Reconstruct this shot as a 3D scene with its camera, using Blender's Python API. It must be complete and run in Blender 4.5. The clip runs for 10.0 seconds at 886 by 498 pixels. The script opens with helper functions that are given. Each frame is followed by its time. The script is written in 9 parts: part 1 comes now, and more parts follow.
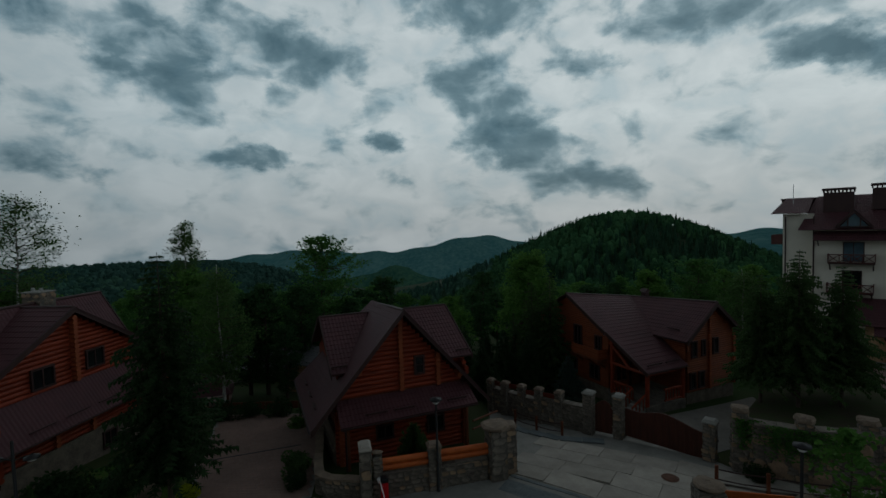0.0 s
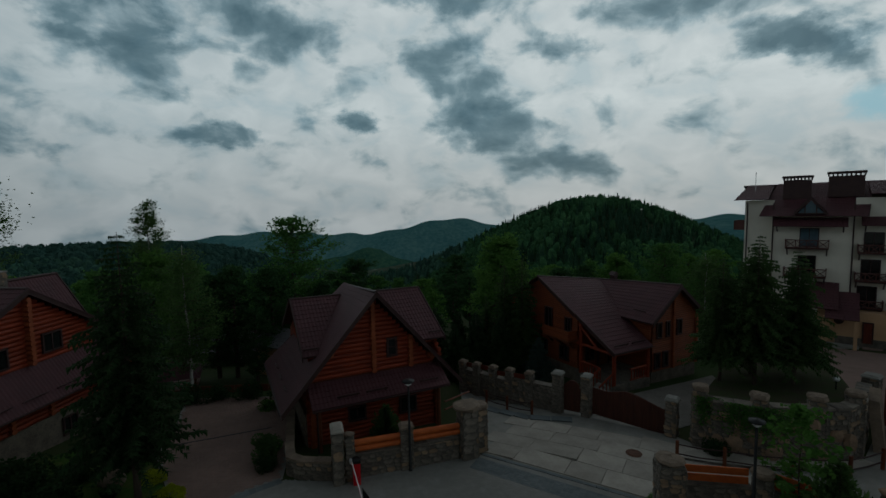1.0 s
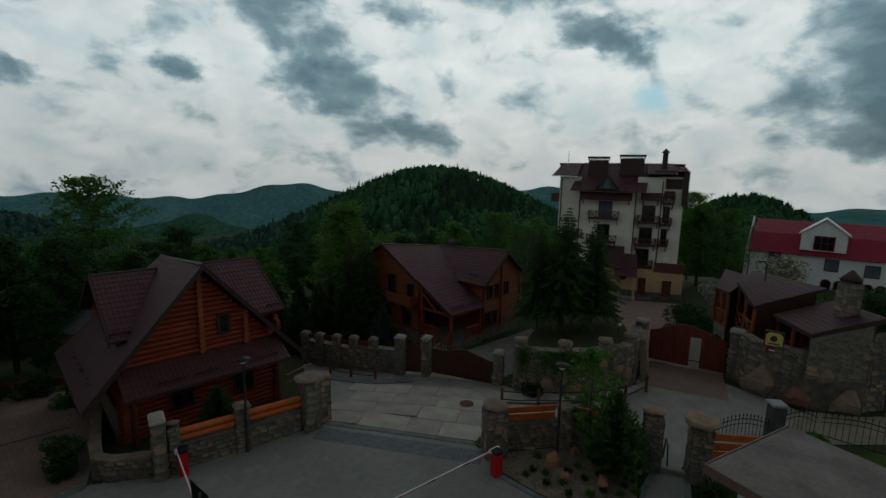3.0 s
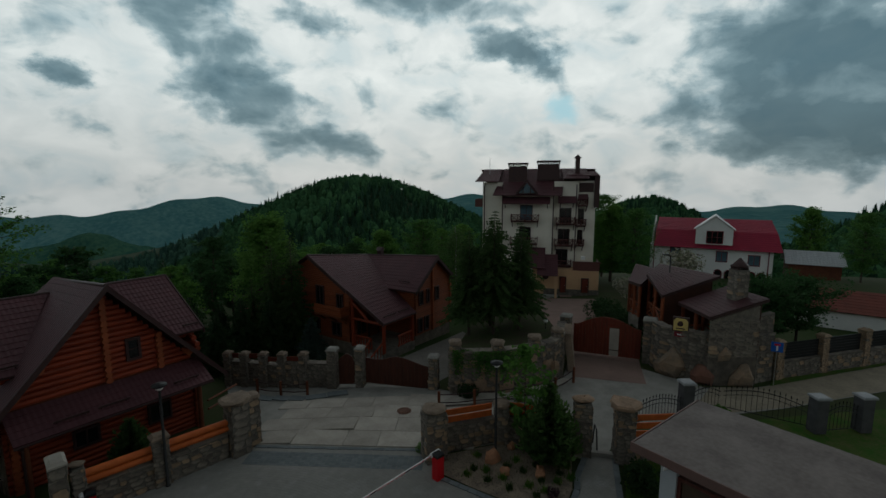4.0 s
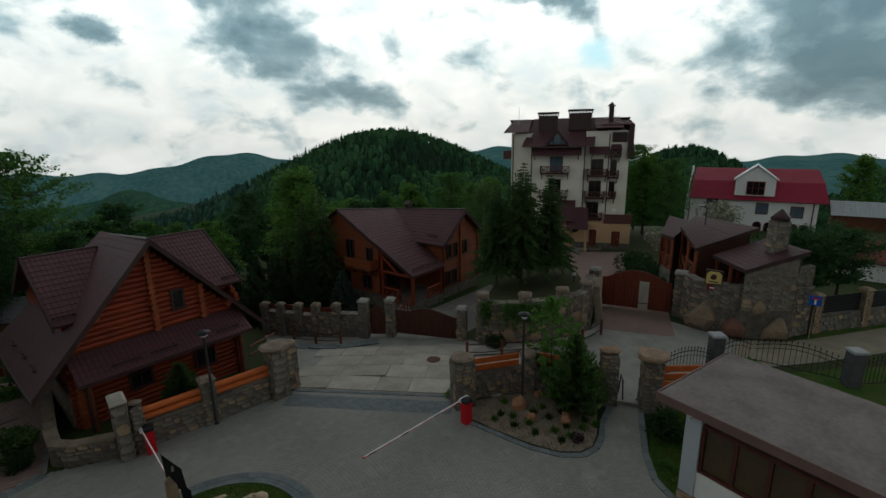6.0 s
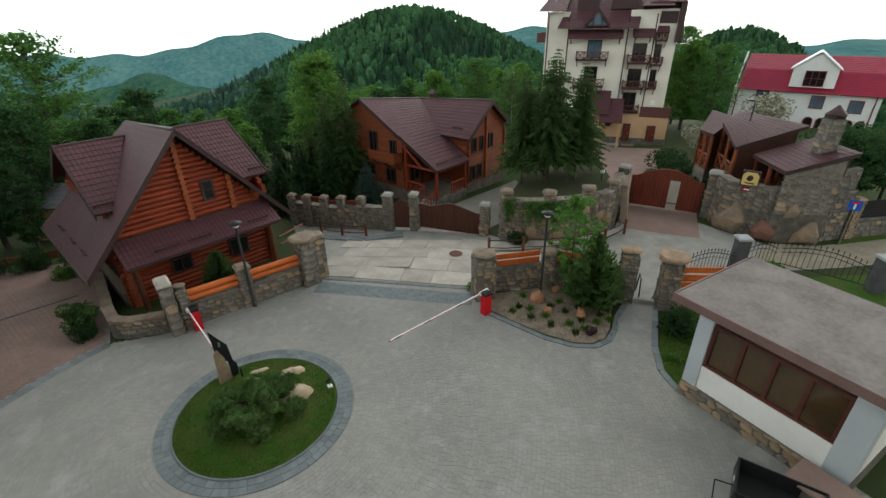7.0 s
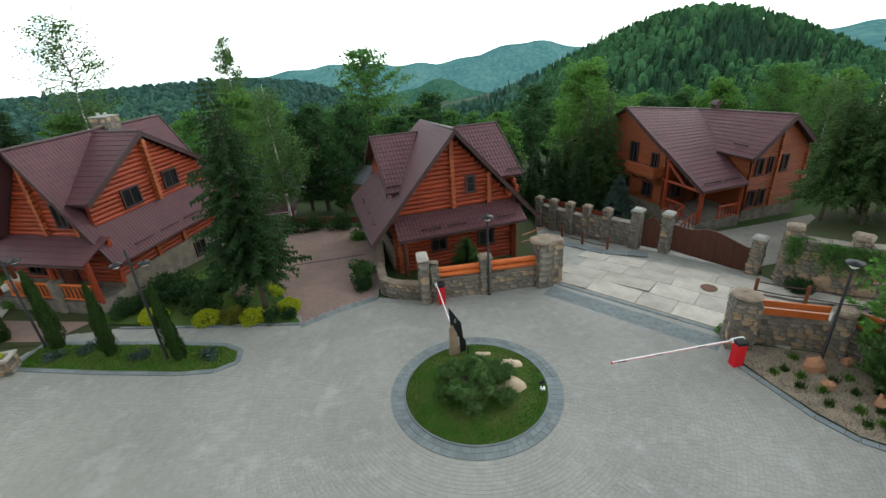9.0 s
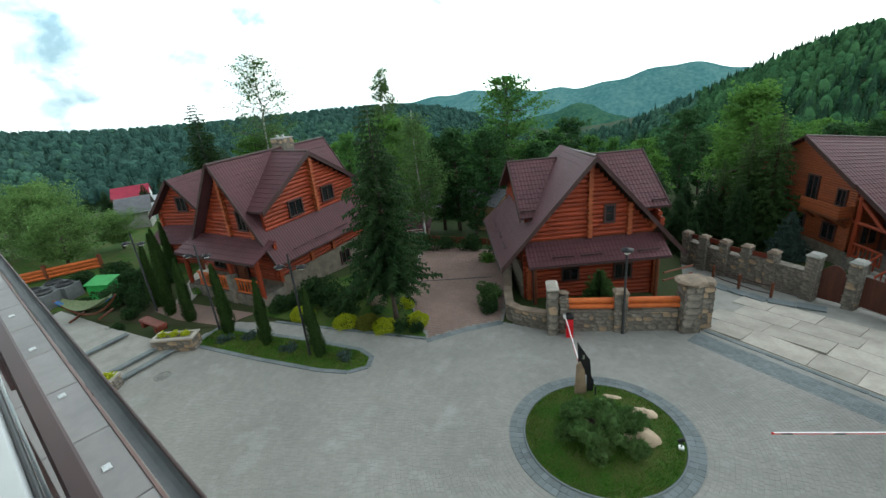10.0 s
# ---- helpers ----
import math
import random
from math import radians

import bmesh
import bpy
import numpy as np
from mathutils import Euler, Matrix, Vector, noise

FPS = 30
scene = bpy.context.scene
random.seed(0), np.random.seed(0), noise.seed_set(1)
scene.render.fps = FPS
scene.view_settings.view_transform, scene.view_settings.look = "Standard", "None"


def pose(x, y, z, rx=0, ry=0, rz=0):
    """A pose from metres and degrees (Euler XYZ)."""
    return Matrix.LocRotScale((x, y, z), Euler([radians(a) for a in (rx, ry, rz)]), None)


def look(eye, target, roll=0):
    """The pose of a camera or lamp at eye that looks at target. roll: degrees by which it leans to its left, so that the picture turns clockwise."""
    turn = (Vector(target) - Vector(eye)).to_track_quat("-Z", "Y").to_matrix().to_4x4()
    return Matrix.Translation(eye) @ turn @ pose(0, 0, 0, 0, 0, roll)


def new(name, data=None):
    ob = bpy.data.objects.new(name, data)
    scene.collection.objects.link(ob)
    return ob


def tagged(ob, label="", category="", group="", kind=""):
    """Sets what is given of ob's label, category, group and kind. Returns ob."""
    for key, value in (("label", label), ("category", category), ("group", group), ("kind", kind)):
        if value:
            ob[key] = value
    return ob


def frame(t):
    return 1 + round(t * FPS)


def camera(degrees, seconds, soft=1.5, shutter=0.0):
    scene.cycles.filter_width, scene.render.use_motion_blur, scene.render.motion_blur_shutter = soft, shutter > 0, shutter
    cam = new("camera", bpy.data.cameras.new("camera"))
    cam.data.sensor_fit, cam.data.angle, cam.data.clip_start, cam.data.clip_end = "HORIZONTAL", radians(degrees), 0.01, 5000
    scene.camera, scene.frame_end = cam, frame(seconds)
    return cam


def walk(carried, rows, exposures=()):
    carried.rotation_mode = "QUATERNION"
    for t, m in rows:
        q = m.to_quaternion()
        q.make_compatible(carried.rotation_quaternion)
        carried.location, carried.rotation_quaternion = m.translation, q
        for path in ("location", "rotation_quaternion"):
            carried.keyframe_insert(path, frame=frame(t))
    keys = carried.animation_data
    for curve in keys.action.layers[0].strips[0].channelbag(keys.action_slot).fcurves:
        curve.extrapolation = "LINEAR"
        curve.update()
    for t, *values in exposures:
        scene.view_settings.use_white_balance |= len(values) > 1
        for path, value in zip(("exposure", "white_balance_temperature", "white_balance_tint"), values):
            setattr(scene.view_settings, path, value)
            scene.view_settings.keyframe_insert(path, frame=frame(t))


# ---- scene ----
cam = camera(88.0, 10.0)
# seconds, eye, then yaw, pitch and roll in degrees
ROWS = [
    (0.0, 0.000, 0.000, 11.299, 0.00, -2.93, -1.75),
    (0.5, -0.093, 0.094, 11.582, -1.27, -4.99, -1.86),
    (1.0, 0.006, 0.098, 11.274, -3.26, -5.17, -1.09),
    (1.5, -0.012, 0.167, 11.508, -6.52, -6.95, -1.55),
    (2.0, 0.087, 0.181, 11.455, -10.15, -7.86, -1.86),
    (2.5, 0.008, 0.259, 11.252, -16.34, -8.42, -0.11),
    (3.0, 0.152, 0.142, 11.341, -22.51, -9.26, 1.12),
    (3.2, 0.117, 0.237, 11.323, -25.18, -9.13, 1.41),
    (4.3, -0.065, 0.182, 11.151, -32.34, -8.02, -0.44),
    (4.5, -0.038, 0.182, 11.151, -31.39, -8.39, -0.43),
    (5.0, -0.068, 0.166, 11.140, -29.92, -8.39, -0.88),
    (5.2, -0.096, 0.148, 11.116, -29.33, -8.04, -0.59),
    (6.3, -0.042, 0.158, 11.160, -27.98, -17.71, -1.40),
    (6.5, 0.033, 0.214, 11.221, -28.36, -20.64, -2.06),
    (7.0, -0.055, 0.215, 11.280, -24.86, -27.04, -0.93),
    (7.5, 0.146, 0.290, 11.336, -16.02, -30.37, -1.70),
    (8.0, 0.228, 0.245, 11.381, -7.69, -29.06, -2.17),
    (8.5, 0.067, 0.119, 11.408, -1.32, -27.39, -3.46),
    (9.0, -0.246, 0.057, 11.410, 6.97, -25.14, -3.99),
    (9.5, -0.484, 0.022, 11.529, 16.02, -23.19, -4.07),
    (10.0, -0.546, 0.076, 11.499, 23.39, -21.09, -5.53),
]


def view(x, y, z, yaw, pitch, roll):
    ahead = Vector((-math.sin(radians(yaw)) * math.cos(radians(pitch)), math.cos(radians(yaw)) * math.cos(radians(pitch)), math.sin(radians(pitch))))
    eye = Vector((x, y, z))
    return look(eye, eye + ahead, roll)


# seconds, stops, kelvin, tint: the picture brightens as the view turns from the sky to the yard
EXPOSURES = [(0.0, -3.72, 6150, 14), (1.0, -3.68, 6200, 14), (2.5, -3.4, 6350, 15), (4.5, -3.2, 6500, 16), (5.2, -3.06, 6550, 16), (6.5, -2.02, 6800, 18), (7.0, -1.02, 6900, 19), (7.5, -0.43, 6900, 20), (8.0, -0.36, 6850, 20), (10.0, -0.74, 6350, 14)]
walk(cam, [(t, view(*p)) for t, *p in ROWS], EXPOSURES)

# ---- world and light ----
world = bpy.data.worlds.new("sky")
scene.world = world
world.use_nodes = True


def make_sky():
    nt = world.node_tree
    nt.nodes.clear()
    N, L = nt.nodes.new, nt.links.new
    out, bg = N("ShaderNodeOutputWorld"), N("ShaderNodeBackground")
    sky = N("ShaderNodeTexSky")
    sky.sky_type, sky.sun_disc, sky.sun_elevation, sky.sun_rotation = "NISHITA", False, radians(38), radians(40)
    tc, sep = N("ShaderNodeTexCoord"), N("ShaderNodeSeparateXYZ")
    L(tc.outputs["Generated"], sep.inputs[0])
    def ramp(fac, stops):
        r = N("ShaderNodeValToRGB")
        while len(r.color_ramp.elements) < len(stops):
            r.color_ramp.elements.new(0.5)
        for e, (p, c) in zip(r.color_ramp.elements, stops):
            e.position, e.color = p, (*c, 1)
        L(fac, r.inputs[0])
        return r.outputs[0]

    def mix(kind, a, b, fac=1.0):
        m = N("ShaderNodeMix")
        m.data_type, m.blend_type, m.inputs[0].default_value = "RGBA", kind, fac
        L(a, m.inputs[6])
        L(b, m.inputs[7])
        return m

    # azimuth and elevation in degrees, to set cloud banks by
    az = N("ShaderNodeMath")
    az.operation = "ARCTAN2"
    L(sep.outputs["X"], az.inputs[0])
    L(sep.outputs["Y"], az.inputs[1])
    el = N("ShaderNodeMath")
    el.operation = "ARCSINE"
    L(sep.outputs["Z"], el.inputs[0])
    polar = N("ShaderNodeCombineXYZ")
    L(az.outputs[0], polar.inputs["X"])
    L(el.outputs[0], polar.inputs["Y"])
    degs = N("ShaderNodeVectorMath")
    degs.operation = "SCALE"
    degs.inputs["Scale"].default_value = 180 / math.pi
    L(polar.outputs[0], degs.inputs[0])

    def field(scale, detail, rough, shift, colour=False, distort=0.0):
        """Noise over azimuth and elevation, its lumps wider than high and smaller towards the horizon."""
        m = N("ShaderNodeMapping")
        m.inputs["Location"].default_value, m.inputs["Scale"].default_value = shift, (scale * 0.72, scale * 1.1, 1)
        n = N("ShaderNodeTexNoise")
        n.inputs["Scale"].default_value, n.inputs["Detail"].default_value = 1.0, detail
        n.inputs["Roughness"].default_value, n.inputs["Distortion"].default_value = rough, distort
        L(degs.outputs[0], m.inputs[0])
        L(m.outputs[0], n.inputs["Vector"])
        return n.outputs["Color" if colour else "Fac"]

    # ragged outlines: the banks' coordinates are shaken by noise
    shake = N("ShaderNodeVectorMath")
    shake.operation, shake.inputs[1].default_value, shake.inputs[2].default_value = "MULTIPLY_ADD", (10.0, 7.0, 0), (-5.0, -3.5, 0)
    L(field(0.16, 6, 0.62, (3.1, 7.7, 0), True), shake.inputs[0])
    bent = N("ShaderNodeVectorMath")
    bent.operation = "ADD"
    L(degs.outputs[0], bent.inputs[0])
    L(shake.outputs[0], bent.inputs[1])
    billow = N("ShaderNodeMath")
    billow.operation, billow.inputs[1].default_value, billow.inputs[2].default_value = "MULTIPLY_ADD", 1.9, -0.98
    L(field(0.24, 6, 0.52, (1.7, 4.2, 0), distort=0.3), billow.inputs[0])
    total = billow.outputs[0]
    # the thicker clouds: azimuth, elevation, half width and half height in degrees, density
    for a, e, w, h, dense in BANKS:
        m = N("ShaderNodeMapping")
        m.vector_type = "TEXTURE"
        m.inputs["Location"].default_value, m.inputs["Scale"].default_value = (a, e, 0), (w, h, 1)
        m.inputs["Rotation"].default_value = (0, 0, radians(-8))
        far = N("ShaderNodeVectorMath")
        far.operation = "LENGTH"
        r = N("ShaderNodeMapRange")
        r.interpolation_type = "SMOOTHSTEP"
        r.inputs[1].default_value, r.inputs[2].default_value, r.inputs[3].default_value, r.inputs[4].default_value = 0.35, 1.45, dense, 0.0
        bank = N("ShaderNodeMath")
        bank.operation = "ADD"
        L(bent.outputs[0], m.inputs[0])
        L(m.outputs[0], far.inputs[0])
        L(far.outputs["Value"], r.inputs[0])
        L(total, bank.inputs[0])
        L(r.outputs[0], bank.inputs[1])
        total = bank.outputs[0]
    clouds = ramp(total, [(0.0, (0.99, 1.05, 1.01)), (0.10, (0.88, 0.96, 0.93)), (0.26, (0.54, 0.68, 0.70)), (0.48, (0.26, 0.39, 0.425)), (0.80, (0.145, 0.25, 0.285))])
    # thin veils streak the white parts
    veil = ramp(field(0.26, 5, 0.52, (8.1, 2.2, 0), distort=0.4), [(0.34, (1.08, 1.08, 1.07)), (0.52, (0.95, 0.97, 0.97)), (0.68, (0.80, 0.88, 0.91))])
    shade = mix("MULTIPLY", clouds, veil)
    # the layer is thick and dark overhead, thin and bright towards the horizon
    height = ramp(sep.outputs["Z"], [(0.0, (0.98, 1.02, 1.03)), (0.09, (1.12, 1.17, 1.17)), (0.20, (1.34, 1.42, 1.42)), (0.42, (1.35, 1.43, 1.44)), (0.62, (0.62, 0.66, 0.67)), (1.0, (0.30, 0.32, 0.33))])
    dome = mix("MULTIPLY", shade.outputs[2], height)
    # the hidden sun brightens its side of the sky
    dot = N("ShaderNodeVectorMath")
    dot.operation = "DOT_PRODUCT"
    dot.inputs[1].default_value = (0.50, 0.82, 0.28)
    L(tc.outputs["Generated"], dot.inputs[0])
    glow = ramp(dot.outputs["Value"], [(0.0, (0.52, 0.54, 0.55)), (0.45, (0.86, 0.88, 0.89)), (1.0, (1.08, 1.06, 1.04))])
    thick = mix("MULTIPLY", dome.outputs[2], glow)
    # a small clear patch near the hidden sun
    m = N("ShaderNodeMapping")
    m.vector_type = "TEXTURE"
    m.inputs["Location"].default_value, m.inputs["Scale"].default_value = (46, 8.6, 0), (2.3, 1.5, 1)
    far, r = N("ShaderNodeVectorMath"), N("ShaderNodeMapRange")
    far.operation, r.interpolation_type = "LENGTH", "SMOOTHSTEP"
    r.inputs[1].default_value, r.inputs[2].default_value, r.inputs[3].default_value, r.inputs[4].default_value = 0.3, 1.4, 0.75, 0.0
    L(bent.outputs[0], m.inputs[0])
    L(m.outputs[0], far.inputs[0])
    L(far.outputs["Value"], r.inputs[0])
    clear = N("ShaderNodeMix")
    clear.data_type = "RGBA"
    clear.inputs[7].default_value = (0.60, 1.18, 1.30, 1)
    L(r.outputs[0], clear.inputs[0])
    L(thick.outputs[2], clear.inputs[6])
    # clear sky shines faintly through the whole layer
    both = N("ShaderNodeMix")
    both.data_type, both.inputs[0].default_value = "RGBA", 0.06
    skyb = N("ShaderNodeMix")
    skyb.data_type, skyb.blend_type, skyb.inputs[0].default_value = "RGBA", "MULTIPLY", 1.0
    L(sky.outputs[0], skyb.inputs[6])
    skyb.inputs[7].default_value = (0.09, 0.09, 0.09, 1)
    L(clear.outputs[2], both.inputs[6])
    L(skyb.outputs[2], both.inputs[7])
    L(both.outputs[2], bg.inputs[0])
    bg.inputs[1].default_value = SKY
    L(bg.outputs[0], out.inputs[0])


SKY = 4.9
BANKS = ((-34.5, 20.5, 9, 2.8, 0.45), (-29, 16, 5, 4.0, 0.5), (-16, 19, 7, 3.8, 0.5), (4, 24, 8, 3.4, 0.6), (5, 16, 6.5, 3.8, 0.5), (10, 9.5, 7.5, 3.0, 0.65), (16, 4.5, 7.5, 1.9, 0.4),
         (39, 15.5, 5.5, 1.9, 0.6), (17, 18, 4.5, 2.0, 0.45), (-21, 8, 5.5, 1.2, 0.4), (-7, 10, 2.7, 1.5, 0.6), (-41, 12, 6.5, 2.2, 0.3), (30, 21, 12, 2.6, 0.35),
         (70, 12.5, 11, 6.5, 0.9), (72, 4.5, 14, 3.2, 0.8), (42, 13.8, 3, 1.4, 0.45), (-24, 23, 5, 2, 0.4), (-56, 5, 14, 2.2, 0.22), (-39, 6, 5, 1.2, 0.3))
make_sky()
sun = new("sun", bpy.data.lights.new("sun", "SUN"))
sun.data.energy, sun.data.angle, sun.data.color = 0.5, radians(25), (1.0, 0.96, 0.9)
sun.matrix_world = look((0, 0, 50), (-0.45 * 50, -0.55 * 50, 0))

# ---- materials ----
def mat(name, a, b=None, scale=4.0, rough=0.7, metal=0.0, bump=0.0, bump_scale=None, bump_depth=0.02, fine=0.35, stretch=(1, 1, 1), per=0.0, spec=0.25, coat=0.0):
    """A procedural surface: two colours mixed by a coarse and a fine noise, with relief. per: spread of brightness from piece to piece."""
    m = bpy.data.materials.new(name)
    m.use_nodes = True
    nt = m.node_tree
    N, L = nt.nodes.new, nt.links.new
    p = nt.nodes["Principled BSDF"]
    p.inputs["Roughness"].default_value, p.inputs["Metallic"].default_value = rough, metal
    p.inputs["Specular IOR Level"].default_value = spec
    p.inputs["Coat Weight"].default_value = coat
    b = b or tuple(c * 0.7 for c in a)
    tc, mp = N("ShaderNodeTexCoord"), N("ShaderNodeMapping")
    mp.inputs["Scale"].default_value = stretch
    L(tc.outputs["Object"], mp.inputs[0])
    n1, n2 = N("ShaderNodeTexNoise"), N("ShaderNodeTexNoise")
    n1.inputs["Scale"].default_value, n1.inputs["Detail"].default_value, n1.inputs["Roughness"].default_value = scale, 6, 0.6
    n2.inputs["Scale"].default_value, n2.inputs["Detail"].default_value = scale * 9, 4
    L(mp.outputs[0], n1.inputs["Vector"])
    L(mp.outputs[0], n2.inputs["Vector"])
    add = N("ShaderNodeMath")
    add.operation = "MULTIPLY_ADD"
    L(n2.outputs["Fac"], add.inputs[0])
    add.inputs[1].default_value = fine
    L(n1.outputs["Fac"], add.inputs[2])
    r = N("ShaderNodeMapRange")
    r.inputs[1].default_value, r.inputs[2].default_value = 0.32 + fine * 0.5, 0.68 + fine * 0.5
    L(add.outputs[0], r.inputs[0])
    mx = N("ShaderNodeMix")
    mx.data_type = "RGBA"
    mx.inputs[6].default_value, mx.inputs[7].default_value = (*a, 1), (*b, 1)
    L(r.outputs[0], mx.inputs[0])
    col = mx.outputs[2]
    if per:
        info, geo, hsv = N("ShaderNodeObjectInfo"), N("ShaderNodeNewGeometry"), N("ShaderNodeHueSaturation")
        s = N("ShaderNodeMath")
        s.operation = "ADD"
        L(info.outputs["Random"], s.inputs[0])
        L(geo.outputs["Random Per Island"], s.inputs[1])
        f = N("ShaderNodeMath")
        f.operation = "FRACT"
        L(s.outputs[0], f.inputs[0])
        v = N("ShaderNodeMapRange")
        v.inputs[3].default_value, v.inputs[4].default_value = 1 - per, 1 + per
        L(f.outputs[0], v.inputs[0])
        L(v.outputs[0], hsv.inputs["Value"])
        L(col, hsv.inputs["Color"])
        col = hsv.outputs[0]
    L(col, p.inputs["Base Color"])
    if bump:
        n3, bp = N("ShaderNodeTexNoise"), N("ShaderNodeBump")
        n3.inputs["Scale"].default_value, n3.inputs["Detail"].default_value = bump_scale or scale * 6, 5
        L(mp.outputs[0], n3.inputs["Vector"])
        bp.inputs["Strength"].default_value, bp.inputs["Distance"].default_value = bump, bump_depth
        L(n3.outputs["Fac"], bp.inputs["Height"])
        L(bp.outputs[0], p.inputs["Normal"])
    return m


def roof_mat(name, a, b, pitch=0.19):
    """Pressed metal tile: waves along the eave from the roof's own UVs, in metres."""
    m = mat(name, a, b, scale=0.9, rough=0.6, fine=0.25, spec=0.2)
    nt = m.node_tree
    N, L = nt.nodes.new, nt.links.new
    uv, sep, mu, si = N("ShaderNodeTexCoord"), N("ShaderNodeSeparateXYZ"), N("ShaderNodeMath"), N("ShaderNodeMath")
    L(uv.outputs["UV"], sep.inputs[0])
    mu.operation, mu.inputs[1].default_value = "MULTIPLY", 2 * math.pi / pitch
    L(sep.outputs["X"], mu.inputs[0])
    si.operation = "SINE"
    L(mu.outputs[0], si.inputs[0])
    bp = N("ShaderNodeBump")
    bp.inputs["Strength"].default_value, bp.inputs["Distance"].default_value = 0.3, 0.03
    L(si.outputs[0], bp.inputs["Height"])
    L(bp.outputs[0], nt.nodes["Principled BSDF"].inputs["Normal"])
    return m


def glass_mat(name, tint=(0.03, 0.04, 0.045), rough=0.06):
    """Dark window glass: a glossy opaque pane, the dim room behind put into its tint."""
    m = mat(name, tint, tuple(c * 0.6 for c in tint), scale=0.6, rough=rough, spec=0.45)
    return m


PAVER = mat("paver_grey", (0.272, 0.264, 0.245), (0.21, 0.205, 0.191), 0.35, 0.8, bump=0.25, bump_scale=40, per=0.042, spec=0.1)
PAVER_DARK = mat("paver_dark", (0.165, 0.186, 0.192), (0.125, 0.143, 0.150), 0.6, 0.75, bump=0.25, bump_scale=40, per=0.14, spec=0.1)
PAVER_RED = mat("paver_red", (0.25, 0.170, 0.145), (0.195, 0.134, 0.115), 0.5, 0.85, bump=0.2, bump_scale=40, per=0.06, spec=0.1)
JOINT = mat("joint_sand", (0.245, 0.238, 0.222), (0.20, 0.194, 0.18), 6, 0.95, spec=0.1)
SLAB = mat("concrete_slab", (0.43, 0.392, 0.345), (0.32, 0.29, 0.255), 0.9, 0.9, bump=0.2, bump_scale=30, per=0.13, spec=0.1)
CONCRETE = mat("concrete", (0.30, 0.29, 0.265), (0.225, 0.218, 0.20), 1.2, 0.9, bump=0.15, bump_scale=40, spec=0.1)
GRASS = mat("grass", (0.033, 0.130, 0.010), (0.112, 0.150, 0.032), 1.4, 0.95, fine=0.6, per=0.2, spec=0.1)
SOIL = mat("garden_soil", (0.055, 0.045, 0.03), (0.04, 0.06, 0.02), 0.6, 0.95, bump=0.5, bump_scale=30, fine=0.6, spec=0.1)
LAWN = mat("lawn_soil", (0.027, 0.090, 0.011), (0.078, 0.088, 0.028), 1.1, 0.95, bump=0.5, bump_scale=60, fine=0.7, spec=0.1)
GROUND = mat("meadow", (0.03, 0.055, 0.016), (0.05, 0.055, 0.025), 0.05, 0.95, fine=0.6, spec=0.1)
FOREST_FLOOR = mat("forest_floor", (0.012, 0.03, 0.01), (0.02, 0.04, 0.013), 0.03, 0.95, spec=0.1)
LOG = mat("oiled_log", (0.275, 0.042, 0.014), (0.165, 0.025, 0.010), 1.6, 0.5, bump=0.15, bump_scale=25, stretch=(1, 6, 6), per=0.16)
LOG_END = mat("log_end", (0.33, 0.085, 0.03), (0.22, 0.05, 0.02), 3, 0.6, per=0.15)
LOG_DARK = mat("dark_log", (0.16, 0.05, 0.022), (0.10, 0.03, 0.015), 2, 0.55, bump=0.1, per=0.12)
PLANK = mat("stained_plank", (0.235, 0.058, 0.019), (0.165, 0.040, 0.014), 1.6, 0.55, stretch=(1, 5, 5), per=0.1)
ORANGE_WOOD = mat("orange_wood", (0.55, 0.13, 0.03), (0.40, 0.085, 0.02), 3, 0.5, per=0.12)
BROWN = mat("brown_trim", (0.055, 0.028, 0.026), (0.04, 0.02, 0.02), 2, 0.5)
ROOF = roof_mat("metal_tile_roof", (0.094, 0.037, 0.043), (0.070, 0.029, 0.034))
ROOF_RED = mat("red_metal_roof", (0.30, 0.02, 0.045), (0.24, 0.016, 0.04), 0.6, 0.45)
STONE = mat("wall_stone", (0.215, 0.183, 0.15), (0.09, 0.08, 0.072), 2.4, 0.85, bump=0.5, bump_scale=14, per=0.35)
STONE_WARM = mat("warm_stone", (0.34, 0.235, 0.15), (0.20, 0.145, 0.105), 1.4, 0.85, bump=0.5, bump_scale=10, per=0.25)
DARK_STONEWORK = mat("dark_stonework", (0.19, 0.155, 0.12), (0.095, 0.08, 0.066), 2.4, 0.85, bump=0.6, bump_scale=9, fine=0.6)
MORTAR = mat("mortar", (0.15, 0.135, 0.115), (0.09, 0.083, 0.072), 4, 0.95, bump=0.4, bump_scale=30)
BOULDER = mat("boulder", (0.35, 0.225, 0.145), (0.20, 0.14, 0.10), 1.3, 0.85, bump=0.6, bump_scale=7, per=0.15)
PLASTER = mat("cream_plaster", (0.72, 0.67, 0.58), (0.65, 0.60, 0.52), 0.5, 0.9, bump=0.05)
PEACH = mat("peach_plaster", (0.54, 0.33, 0.19), (0.45, 0.275, 0.155), 0.7, 0.9)
WHITE = mat("white_plaster", (0.74, 0.73, 0.71), (0.66, 0.65, 0.63), 0.6, 0.85)
GREY_PAINT = mat("grey_paint", (0.42, 0.45, 0.48), (0.37, 0.40, 0.43), 0.8, 0.55)
MEMBRANE = mat("flat_roof_felt", (0.225, 0.197, 0.185), (0.145, 0.125, 0.118), 0.8, 0.9, bump=0.2, bump_scale=25, fine=0.5, spec=0.1)
BLACK = mat("black_metal", (0.018, 0.018, 0.02), (0.012, 0.012, 0.013), 3, 0.4)
